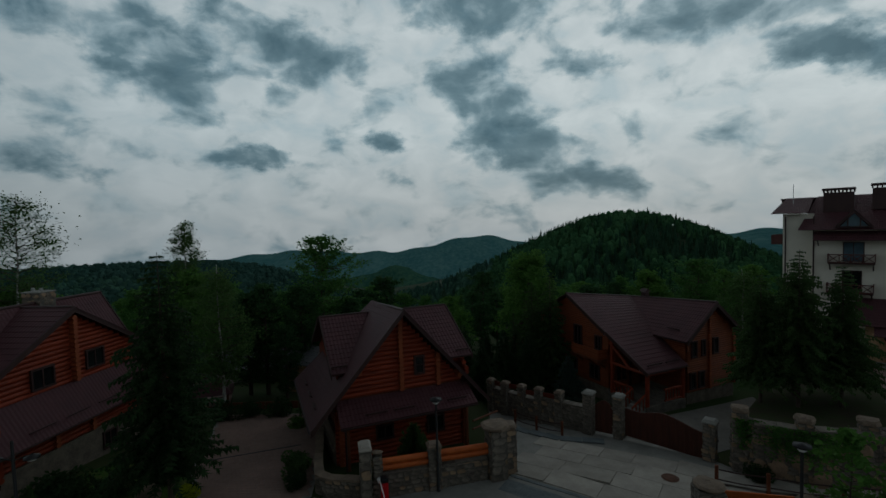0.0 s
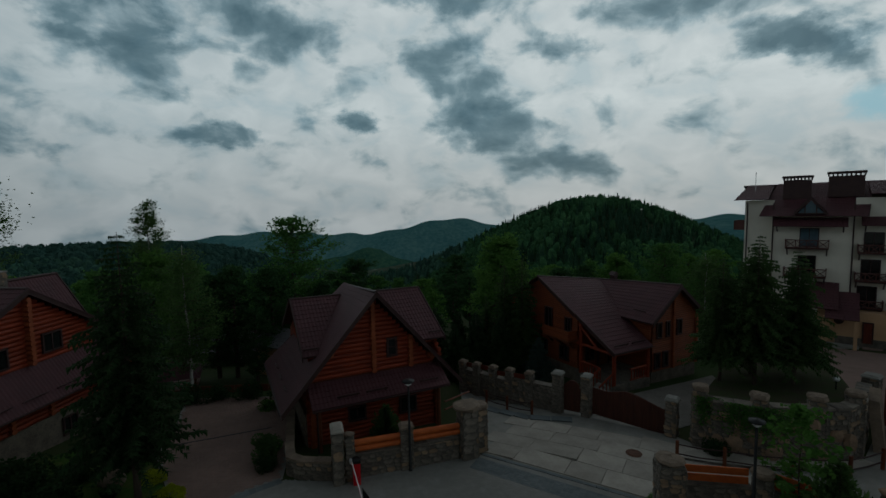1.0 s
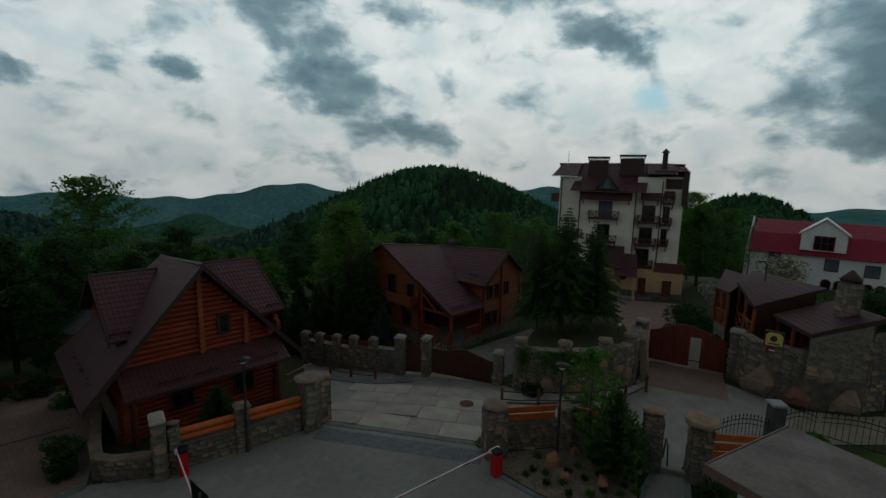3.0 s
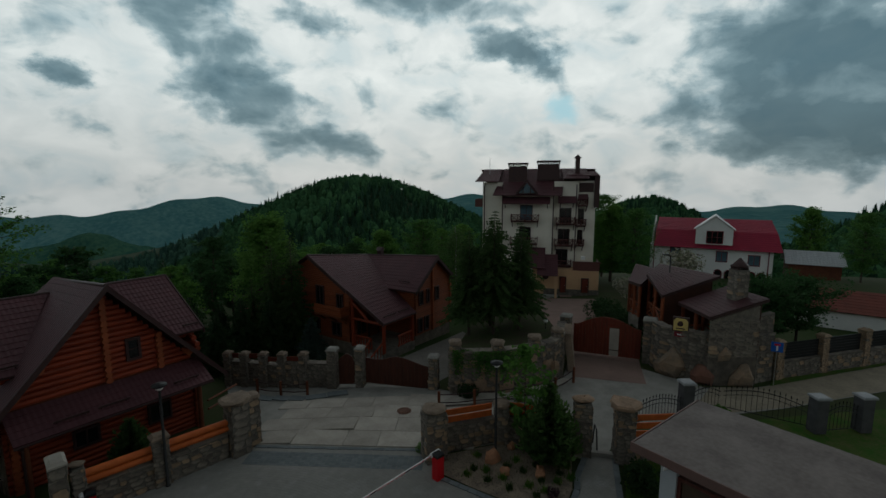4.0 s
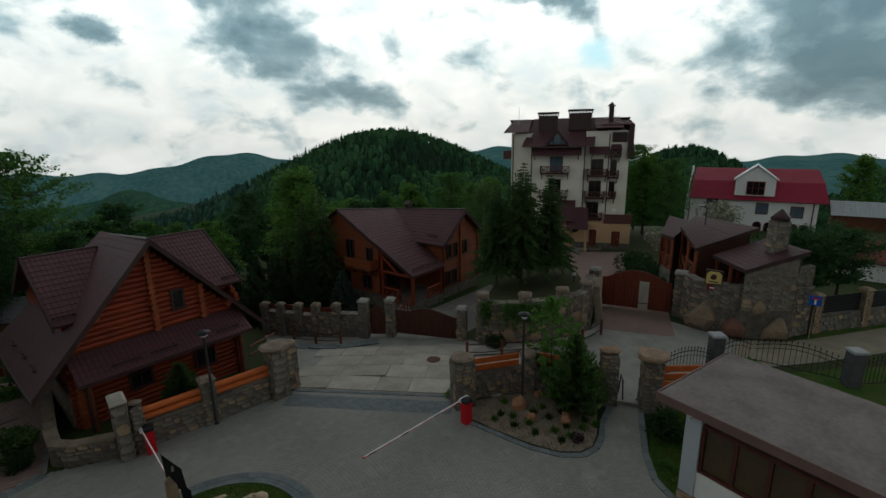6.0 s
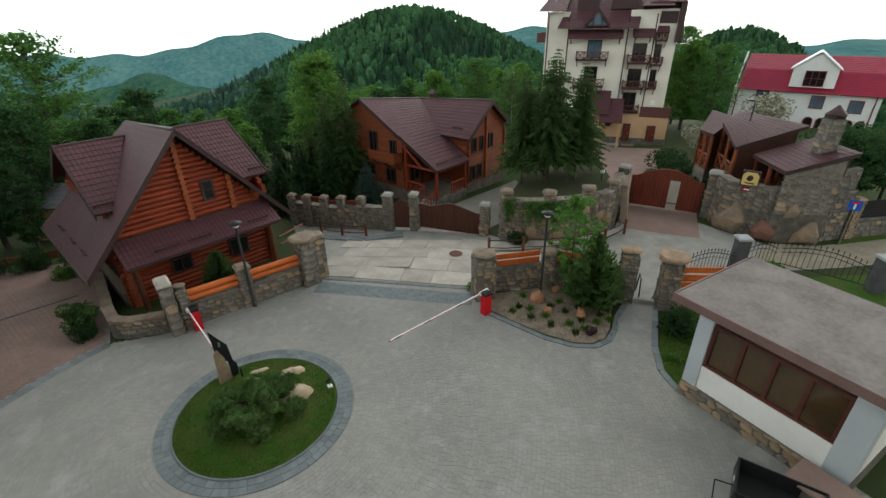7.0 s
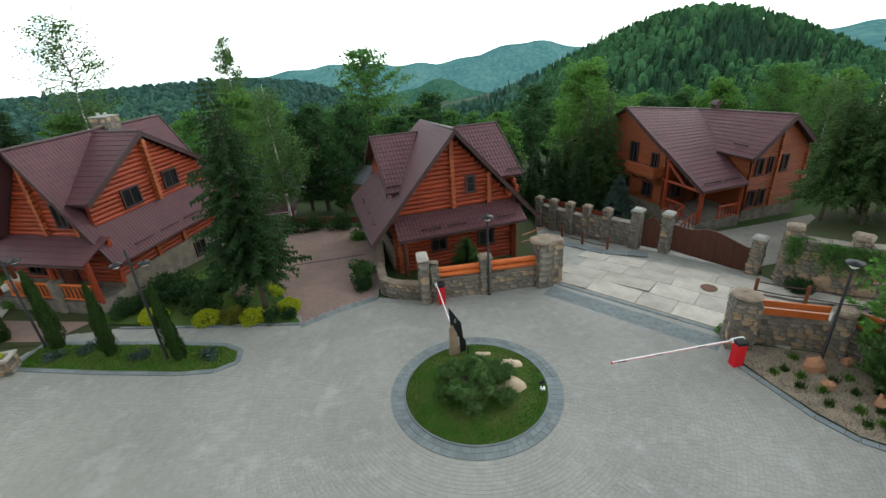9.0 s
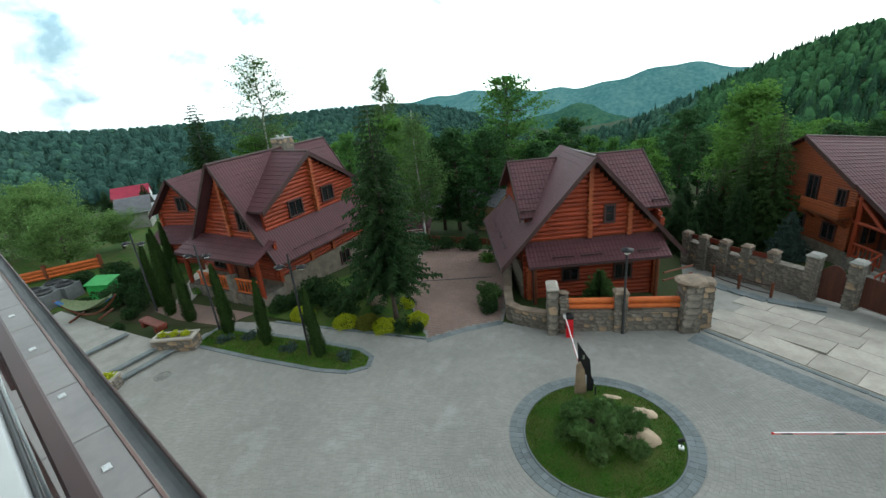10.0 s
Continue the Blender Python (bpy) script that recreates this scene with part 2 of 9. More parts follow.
STEEL = mat("steel", (0.55, 0.55, 0.55), (0.42, 0.42, 0.42), 4, 0.3, metal=0.9)
RED = mat("red_paint", (0.62, 0.012, 0.02), (0.5, 0.01, 0.016), 2, 0.4)
WHITE_PAINT = mat("white_paint", (0.78, 0.78, 0.78), (0.7, 0.7, 0.7), 4, 0.4)
GATE_WOOD = mat("gate_wood", (0.17, 0.033, 0.017), (0.095, 0.021, 0.012), 1.2, 0.55, stretch=(6, 6, 0.7), per=0.05)
GATE_DARK = mat("dark_gate_wood", (0.085, 0.027, 0.017), (0.05, 0.018, 0.012), 1.2, 0.55, stretch=(6, 6, 0.7), per=0.08)
GLASS = glass_mat("window_glass", (0.012, 0.014, 0.015), 0.12)
# pale blue tint stands in for sky reflected in the panes
GLASS_BLUE = glass_mat("sky_tinted_glass", (0.10, 0.16, 0.2), 0.04)
BLIND = mat("tinted_pane", (0.085, 0.050, 0.022), (0.045, 0.028, 0.014), 0.9, 0.08, spec=0.7)
BARK = mat("bark", (0.09, 0.065, 0.05), (0.05, 0.04, 0.032), 4, 0.95, bump=0.5, stretch=(3, 3, 0.5))
BIRCH_BARK = mat("birch_bark", (0.6, 0.58, 0.54), (0.16, 0.15, 0.14), 2.2, 0.8, stretch=(1, 1, 3))


def leaf_mat(name, a, b, per=0.2):
    m = mat(name, a, b, 0.35, 0.75, per=per, fine=0.3, spec=0.1)
    nt = m.node_tree
    p = nt.nodes["Principled BSDF"]
    tr, mx = nt.nodes.new("ShaderNodeBsdfTranslucent"), nt.nodes.new("ShaderNodeMixShader")
    nt.links.new(p.inputs["Base Color"].links[0].from_socket, tr.inputs["Color"])
    mx.inputs[0].default_value = 0.4
    nt.links.new(p.outputs[0], mx.inputs[1])
    nt.links.new(tr.outputs[0], mx.inputs[2])
    nt.links.new(mx.outputs[0], nt.nodes["Material Output"].inputs["Surface"])
    return m


SPRUCE = leaf_mat("spruce_needles", (0.019, 0.048, 0.017), (0.036, 0.072, 0.025))
SPRUCE_NEAR = leaf_mat("young_spruce_needles", (0.04, 0.085, 0.026), (0.065, 0.115, 0.036))
PINE_GREEN = leaf_mat("pine_needles", (0.060, 0.128, 0.036), (0.105, 0.175, 0.056), per=0.4)
BLUE_SPRUCE = leaf_mat("blue_spruce_needles", (0.05, 0.085, 0.07), (0.07, 0.11, 0.09))
LEAF = leaf_mat("broad_leaves", (0.054, 0.150, 0.033), (0.090, 0.198, 0.048))
LEAF_DARK = leaf_mat("dark_leaves", (0.027, 0.078, 0.026), (0.047, 0.105, 0.036))
LEAF_LIGHT = leaf_mat("light_leaves", (0.066, 0.168, 0.03), (0.105, 0.22, 0.045))
LEAF_BIRCH = leaf_mat("birch_leaves", (0.062, 0.130, 0.038), (0.095, 0.168, 0.052))
LEAF_ORCHARD = leaf_mat("orchard_leaves", (0.088, 0.175, 0.046), (0.14, 0.235, 0.075), per=0.35)
YELLOW_LEAF = leaf_mat("golden_leaves", (0.30, 0.37, 0.015), (0.44, 0.46, 0.03))
THUJA = leaf_mat("thuja_leaves", (0.030, 0.068, 0.018), (0.055, 0.095, 0.026), per=0.3)
WOODS = mat("far_woods", (0.027, 0.080, 0.037), (0.052, 0.120, 0.050), 0.1, 1.0, bump=1.0, bump_scale=0.9, bump_depth=0.5, per=0.35, spec=0.0, fine=0.6)
# bluer copies of the woods: distance haze is painted into their base colours
WOODS_HAZE = mat("haze_tinted_far_woods", (0.038, 0.092, 0.066), (0.056, 0.116, 0.078), 0.06, 1.0, bump=1.0, bump_scale=0.9, bump_depth=0.5, per=0.3, spec=0.0, fine=0.6)
SPRUCE_HAZE = mat("haze_tinted_far_spruces", (0.028, 0.068, 0.057), (0.040, 0.084, 0.066), 0.06, 1.0, bump=1.0, bump_scale=0.9, bump_depth=0.5, per=0.3, spec=0.0, fine=0.6)
# spruce green with a little distance haze mixed in as blue
WOODS_DARK = mat("far_spruces", (0.019, 0.050, 0.031), (0.032, 0.070, 0.038), 0.1, 1.0, bump=1.0, bump_scale=0.9, bump_depth=0.5, per=0.35, spec=0.0, fine=0.6)


def stained(m, tint, low, high, scale, most):
    """Blotches of another colour over a surface, larger than its pieces."""
    nt = m.node_tree
    N, L = nt.nodes.new, nt.links.new
    base = nt.nodes["Principled BSDF"].inputs["Base Color"]
    geo, n, r, mx = N("ShaderNodeNewGeometry"), N("ShaderNodeTexNoise"), N("ShaderNodeMapRange"), N("ShaderNodeMix")
    n.inputs["Scale"].default_value, n.inputs["Detail"].default_value, n.inputs["Roughness"].default_value = scale, 7, 0.66
    r.inputs[1].default_value, r.inputs[2].default_value, r.inputs[4].default_value = low, high, most
    mx.data_type = "RGBA"
    mx.inputs[7].default_value = (*tint, 1)
    L(geo.outputs["Position"], n.inputs["Vector"])
    L(n.outputs["Fac"], r.inputs[0])
    L(r.outputs[0], mx.inputs[0])
    L(base.links[0].from_socket, mx.inputs[6])
    L(mx.outputs[2], base)


stained(PAVER, (0.37, 0.37, 0.355), 0.53, 0.72, 0.7, 0.6)
stained(PAVER, (0.17, 0.168, 0.155), 0.54, 0.74, 0.23, 0.5)
stained(PAVER_DARK, (0.24, 0.255, 0.26), 0.52, 0.72, 0.9, 0.45)
stained(SLAB, (0.22, 0.20, 0.172), 0.50, 0.72, 0.6, 0.55)
stained(PAVER_RED, (0.17, 0.125, 0.105), 0.50, 0.72, 0.4, 0.5)


# ---- building helpers ----
class Shape:
    """Collects faces, with UVs in metres where given, for one mesh."""

    def __init__(self):
        self.v, self.f, self.s, self.uv = [], [], [], []

    def face(self, pts, smooth=False, uv=None):
        n = len(self.v)
        self.v += [tuple(p) for p in pts]
        self.f.append(tuple(range(n, n + len(pts))))
        self.s.append(smooth)
        self.uv += uv or [(0.0, 0.0)] * len(pts)

    def prism(self, pts, d):
        """A flat polygon given a thickness d (a vector)."""
        d = Vector(d)
        a = [Vector(p) for p in pts]
        b = [p + d for p in a]
        n0 = (a[1] - a[0]).cross(a[2] - a[0])
        if n0.dot(d) > 0:
            a, b = b, a
            a.reverse(), b.reverse()
            a, b = list(a), list(b)
            a, b = [p for p in a], [p for p in b]
        self.face(a if (a[1] - a[0]).cross(a[2] - a[0]).dot(b[0] - a[0]) < 0 else a[::-1])
        self.face(b if (b[1] - b[0]).cross(b[2] - b[0]).dot(b[0] - a[0]) > 0 else b[::-1])
        c = sum(a, Vector()) / len(a)
        for i in range(len(a)):
            j = (i + 1) % len(a)
            q = [a[i], a[j], b[j], b[i]]
            if (q[1] - q[0]).cross(q[2] - q[0]).dot((a[i] + a[j]) / 2 - c) < 0:
                q.reverse()
            self.face(q)

    def box(self, x0, x1, y0, y1, z0, z1, bev=0.0):
        if bev > 0:
            self.bevbox(x0, x1, y0, y1, z0, z1, bev)
            return
        p = [(x0, y0, z0), (x1, y0, z0), (x1, y1, z0), (x0, y1, z0), (x0, y0, z1), (x1, y0, z1), (x1, y1, z1), (x0, y1, z1)]
        for q in ((0, 3, 2, 1), (4, 5, 6, 7), (0, 1, 5, 4), (1, 2, 6, 5), (2, 3, 7, 6), (3, 0, 4, 7)):
            self.face([p[i] for i in q])

    def bevbox(self, x0, x1, y0, y1, z0, z1, b):
        lo = [(x0, y0), (x1, y0), (x1, y1), (x0, y1)]
        hi = [(x0 + b, y0 + b), (x1 - b, y0 + b), (x1 - b, y1 - b), (x0 + b, y1 - b)]
        self.face([(x, y, z0) for x, y in lo[::-1]])
        for i in range(4):
            j = (i + 1) % 4
            self.face([(*lo[i], z0), (*lo[j], z0), (*lo[j], z1 - b), (*lo[i], z1 - b)])
            self.face([(*lo[i], z1 - b), (*lo[j], z1 - b), (*hi[j], z1), (*hi[i], z1)])
        self.face([(x, y, z1) for x, y in hi])

    def tube(self, p, q, r, r2=None, n=10, caps=True):
        p, q = Vector(p), Vector(q)
        r2 = r if r2 is None else r2
        d = (q - p).normalized()
        a = d.orthogonal().normalized()
        b = d.cross(a)
        A = [p + r * (math.cos(2 * math.pi * i / n) * a + math.sin(2 * math.pi * i / n) * b) for i in range(n)]
        B = [q + r2 * (math.cos(2 * math.pi * i / n) * a + math.sin(2 * math.pi * i / n) * b) for i in range(n)]
        k = len(self.v)
        self.v += [tuple(x) for x in A + B]
        for i in range(n):
            j = (i + 1) % n
            self.f.append((k + i, k + j, k + n + j, k + n + i))
            self.s.append(True)
            self.uv += [(0.0, 0.0)] * 4
        if caps:
            self.face(A[::-1])
            self.face(B)

    def path(self, pts, r, n=8):
        for a, b in zip(pts, pts[1:]):
            self.tube(a, b, r, n=n)

    def lathe(self, prof, n=16, at=(0, 0, 0)):
        k, x, y, z = len(self.v), *at
        for r, h in prof:
            self.v += [(x + r * math.cos(2 * math.pi * i / n), y + r * math.sin(2 * math.pi * i / n), z + h) for i in range(n)]
        for j in range(len(prof) - 1):
            for i in range(n):
                i2 = (i + 1) % n
                self.f.append((k + j * n + i, k + j * n + i2, k + (j + 1) * n + i2, k + (j + 1) * n + i))
                self.s.append(True)
                self.uv += [(0.0, 0.0)] * 4

    def blob(self, c, r, rng, n=10, m=7, rough=0.15, squash=(1, 1, 1), smooth=True):
        """An uneven rounded lump (stones, boulders)."""
        k = len(self.v)
        ph = [rng.uniform(0, 6.28) for _ in range(6)]
        for j in range(m + 1):
            th = math.pi * j / m
            for i in range(n):
                f = 2 * math.pi * i / n
                w = 1 + rough * (math.sin(2 * f + ph[0]) * math.sin(th) + 0.7 * math.sin(3 * f + ph[1]) * math.sin(2 * th + ph[2]) + 0.5 * math.sin(5 * f + ph[3]) * math.sin(3 * th + ph[4]))
                self.v.append((c[0] + r * squash[0] * w * math.sin(th) * math.cos(f), c[1] + r * squash[1] * w * math.sin(th) * math.sin(f), c[2] + r * squash[2] * w * math.cos(th)))
        for j in range(m):
            for i in range(n):
                i2 = (i + 1) % n
                self.f.append((k + j * n + i, k + (j + 1) * n + i, k + (j + 1) * n + i2, k + j * n + i2))
                self.s.append(smooth)
                self.uv += [(0.0, 0.0)] * 4

    def mesh(self, name, material, weld=False):
        me = bpy.data.meshes.new(name)
        if weld:
            seen, where, kept = {}, [], []
            for p in self.v:
                key = tuple(round(c, 4) for c in p)
                if key not in seen:
                    seen[key] = len(kept)
                    kept.append(p)
                where.append(seen[key])
            me.from_pydata(kept, [], [tuple(where[i] for i in f) for f in self.f])
        else:
            me.from_pydata(self.v, [], self.f)
        me.polygons.foreach_set("use_smooth", self.s)
        layer = me.uv_layers.new(name="UVMap")
        layer.data.foreach_set("uv", [c for p in self.uv for c in p])
        me.materials.append(material)
        me.update()
        return me


def thing(name, label, category, m=None, group="", kind=""):
    """A top-level Empty that carries its parts."""
    ob = new(name)
    ob.matrix_basis = m or Matrix()
    return tagged(ob, label, category, group, kind)


def part(name, shape, material, parent, label="", kind="", weld=False):
    ob = new(name, shape if isinstance(shape, bpy.types.Mesh) else shape.mesh(name, material, weld))
    ob.parent = parent
    return tagged(ob, label, kind=kind)


def whole(name, shape, material, label, category, m=None, group="", kind=""):
    ob = new(name, shape if isinstance(shape, bpy.types.Mesh) else shape.mesh(name, material))
    ob.matrix_basis = m or Matrix()
    return tagged(ob, label, category, group, kind)


def roof_plane(s, o, e, up, a0, a1, b0, b1, course=0.35, thick=0.05, drop=0.0):
    """A roof slope in lapped courses. o: a point on the eave line; e: along the eave; up: eave to ridge (its length is the slope's);
    a0..a1: the eave's stretch, b0..b1: the ridge's; drop: how far the ridge falls towards its far end."""
    o, e, up = Vector(o), Vector(e).normalized(), Vector(up)
    n = e.cross(up).normalized()
    if n.z < 0:
        n = -n
    length = up.length
    k = max(1, round(length / course))
    lift = n * 0.02
    flip = e.cross(up).z < 0

    def at(a, t, h):
        return o + e * a + up * t + h - Vector((0, 0, drop * t * (a - a0) / (a1 - a0)))

    for i in range(k):
        t0, t1 = i / k, (i + 1) / k
        l0, r0, l1, r1 = a0 + (b0 - a0) * t0, a1 + (b1 - a1) * t0, a0 + (b0 - a0) * t1, a1 + (b1 - a1) * t1
        q = [at(l0, t0, lift), at(r0, t0, lift), at(r1, t1, n * 0), at(l1, t1, n * 0)]
        uv = [(l0, t0 * length), (r0, t0 * length), (r1, t1 * length), (l1, t1 * length)]
        f = [at(l0, t0, n * 0), at(r0, t0, n * 0), at(r0, t0, lift), at(l0, t0, lift)]
        if flip:
            q.reverse(), uv.reverse(), f.reverse()
        s.face(q, uv=uv)
        s.face(f)
        below = [at(l0, t0, -n * thick), at(r0, t0, -n * thick), at(r1, t1, -n * thick), at(l1, t1, -n * thick)]
        s.face(below if flip else below[::-1])
    under = [at(a0, 0, -n * thick), at(a1, 0, -n * thick), at(b1, 1, -n * thick), at(b0, 1, -n * thick)]
    top = [at(a0, 0, n * 0), at(a1, 0, n * 0), at(b1, 1, n * 0), at(b0, 1, n * 0)]
    for i in range(4):
        j = (i + 1) % 4
        q = [under[i], under[j], top[j], top[i]]
        s.face(q[::-1] if flip else q)


# ---- the lie of the land ----
def near_z(x, y):
    """Height of the ground round the yard: level, then falling away beyond it."""
    t = max(0.0, y - 20.0)
    return -0.1 * t if t < 40 else -4 - 6 * (1 - math.exp(-(t - 40) / 60))


def bell(a, c, w):
    return math.exp(-(((a - c) / w) ** 2))


def near_ridge(az):
    """Elevation in degrees, from the yard's height of eye, of the wooded hills' tree line."""
    left = -9 + 7.0 / (1 + math.exp((az + 15) / 4)) + 3.4 * bell(az, -80, 16)
    hill = -8.5 + 10.1 * bell(az, 21.5, 18)
    right = -8 + 7.2 * bell(az, 56, 9)
    east = -8 + 9 * bell(az, 82, 12)
    back = -4 if abs(az) > 100 else -12
    return max(left, hill, right, east, back)


RIDGE_R, WOOD_H = 380.0, 10.0


def land_z(x, y):
    r = math.hypot(x, y)
    az = math.degrees(math.atan2(x, y))
    z0 = near_z(x, y) if abs(az) < 100 else 0.0
    if r < 70:
        return z0
    crest = 11.3 + RIDGE_R * math.tan(radians(near_ridge(az))) - WOOD_H
    valley = -16.0
    if r < 150:
        t = (r - 70) / 80
        return z0 + (min(valley, crest) - z0) * (3 * t * t - 2 * t**3)
    if r < RIDGE_R:
        t = (r - 150) / (RIDGE_R - 150)
        return min(valley, crest) + (crest - min(valley, crest)) * (3 * t * t - 2 * t**3)
    t = min(1.0, (r - RIDGE_R) / 300)
    return crest + (-0.125 * r - crest) * (3 * t * t - 2 * t**3)


def ground_sheet():
    s = Shape()
    radii = [0, 6, 12, 18, 20, 22, 24, 26, 28, 31, 34, 38, 42, 47, 53, 60, 70, 82, 96, 112, 130, 150, 175, 200, 230, 260, 290, 320, 345, 365, 380, 400, 430, 480, 560, 680, 1000, 2000, 4500]
    n = 240
    for r in radii:
        for i in range(n):
            a = 2 * math.pi * i / n
            x, y = r * math.sin(a), r * math.cos(a)
            s.v.append((x, y, land_z(x, y) - 0.06))
    for j in range(len(radii) - 1):
        for i in range(n):
            i2 = (i + 1) % n
            s.f.append((j * n + i, (j + 1) * n + i, (j + 1) * n + i2, j * n + i2)[::-1])
            s.s.append(True)
            s.uv += [(0.0, 0.0)] * 4
    me = s.mesh("ground", GROUND)
    me.materials.append(FOREST_FLOOR)
    me.polygons.foreach_set("material_index", [0 if k // n < 17 else 1 for k in range(len(s.f))])
    return whole("ground", me, None, "grassy ground falling away into wooded hills", "ground", kind="structure")


ground_sheet()


def far_ridge(az):
    return -3.2 + 1.8 * bell(az, 4.5, 6.5) + 0.7 * bell(az, -18, 7) + 1.9 * bell(az, 36, 8) + 1.0 * bell(az, 68, 6) + 0.12 * math.sin(az * 1.3)


def mountains():
    s = Shape()
    rows, n = [(1000, -1.0), (1250, 0.45), (1450, 0.75), (1700, 1.0), (2100, 0.6)], 260
    for r, k in rows:
        for i in range(n + 1):
            a = -80 + 170 * i / n
            z = 11.3 + 1700 * math.tan(radians(far_ridge(a)))
            z = -150 + (z + 150) * max(0, k) if k > 0 else -170
            z += (18 * noise.noise(Vector((a * 0.25, r * 0.004, 1.0))) if 0 < k < 1 else 0)
            s.v.append((r * math.sin(radians(a)), r * math.cos(radians(a)), z))
    for j in range(len(rows) - 1):
        for i in range(n):
            k = j * (n + 1) + i
            s.f.append((k, k + 1, k + n + 2, k + n + 1)[::1])
            s.s.append(True)
            s.uv += [(0.0, 0.0)] * 4
    return whole("backdrop", s, HAZY, "far wooded mountains, blue-green with haze in their colour", "mountains", kind="structure")


# the mountains' haze is in this blue-green base colour, not in the air
HAZY = mat("haze_tinted_woods", (0.046, 0.135, 0.14), (0.092, 0.19, 0.18), 0.011, 1.0, fine=1.0, stretch=(1, 0.3, 1.7), spec=0.0, bump=0.8, bump_scale=0.06, bump_depth=8.0)
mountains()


def foothills():
    """A lower, nearer wooded ridge before the mountains."""
    s = Shape()
    rows, n = [(640, -1.0), (700, 0.3), (760, 0.7), (820, 0.92), (880, 1.0), (980, 0.7)], 200
    for r, k in rows:
        for i in range(n + 1):
            a = -78 + 160 * i / n
            e = -7.2 + 2.4 * bell(a, -6.5, 5) + 2.0 * bell(a, -30, 9) + 1.8 * bell(a, -52, 8) + 0.25 * math.sin(a * 0.9)
            z = 11.3 + 880 * math.tan(radians(e))
            z = -140 + (z + 140) * k if k > 0 else -170
            z += 9 * noise.noise(Vector((a * 0.4, r * 0.01, 4.0))) + 2.2 * noise.noise(Vector((a * 2.6, r * 0.06, 2.0)))
            s.v.append((r * math.sin(radians(a)), r * math.cos(radians(a)), z))
    for j in range(len(rows) - 1):
        for i in range(n):
            k = j * (n + 1) + i
            s.f.append((k, k + 1, k + n + 2, k + n + 1))
            s.s.append(True)
            s.uv += [(0.0, 0.0)] * 4
    return whole("backdrop", s, HAZY_NEAR, "dark green wooded foothills before the mountains", "hills", kind="structure")


# woodland green with a weaker share of the mountains' haze mixed into it
HAZY_NEAR = mat("haze_tinted_foothill_woods", (0.020, 0.068, 0.052), (0.046, 0.108, 0.068), 0.018, 1.0, fine=1.0, stretch=(1, 0.4, 1.5), spec=0.0, bump=0.8, bump_scale=0.09, bump_depth=6.0)
foothills()


# ---- paved surfaces ----
def sheet(name, pts, material, label, category, lift=0.0, thick=0.06, ref=None):
    """A flat-laid surface over the ground, following its fall."""
    s = Shape()
    up = [(x, y, near_z(x, y) + lift) for x, y in pts]
    s.face(up)
    for i in range(len(up)):
        a, b = up[i], up[(i + 1) % len(up)]
        s.face([(a[0], a[1], a[2] - thick), (b[0], b[1], b[2] - thick), b, a])
    return whole(name, s, material, label, category, kind="structure")


ISLAND = (-0.95, 12.6)
PLAZA = [(-21.3, 9.0), (-21.3, 5.5), (-10, 1.2), (-2, -1.5), (14.2, -7.5), (13.0, 3.4), (11.75, 7.25), (12.0, 8.2), (12.9, 9.3), (15.1, 11.4), (14.4, 12.1), (12.9, 11.3), (12.3, 10.75), (11.6, 10.35), (10.9, 10.3), (10.2, 10.7),
         (9.5, 11.6), (8.9, 12.9), (8.4, 14.0), (8.7, 16.0), (2.7, 20.0), (2.2, 19.9), (-3.5, 18.5), (-5.8, 18.8), (-7.4, 17.9), (-8.9, 16.5), (-17.5, 16.2), (-20.0, 15.6), (-21.2, 12.6)]
STRIP = [(-20.2, 13.3), (-16.0, 13.15), (-12.6, 13.15), (-11.2, 13.35), (-10.55, 13.9), (-10.75, 14.6), (-11.6, 15.0), (-14.5, 15.1), (-20.2, 15.0)]


def inside(x, y, poly):
    hit = False
    for (x0, y0), (x1, y1) in zip(poly, poly[1:] + poly[:1]):
        if (y0 > y) != (y1 > y) and x < (x1 - x0) * (y - y0) / (y1 - y0) + x0:
            hit = not hit
    return hit


def edge_gap(x, y, poly):
    best = 1e9
    p = Vector((x, y))
    for a, b in zip(poly, poly[1:] + poly[:1]):
        a, b = Vector(a), Vector(b)
        t = max(0, min(1, (p - a).dot(b - a) / (b - a).length_squared))
        best = min(best, (p - a - t * (b - a)).length)
    return best


sheet("forecourt_bed", PLAZA, JOINT, "sand bed between the forecourt's pavers", "pavement", lift=-0.010)
SLABS = [(8.8, 16.0), (2.8, 20.1), (2.4, 24.0), (2.7, 30.0), (7.5, 26.0), (9.4, 24.6), (12.3, 21.4), (13.0, 19.6), (19.0, 17.9), (22.0, 20.2), (24.4, 16.5), (25.0, 13.0), (27.5, 11.5), (40, 8.2), (40, 5.5), (26, 9.6), (18, 12.6), (16.2, 12.2), (15.2, 11.7), (14.5, 12.4), (11.8, 14.8), (9.0, 15.5)]


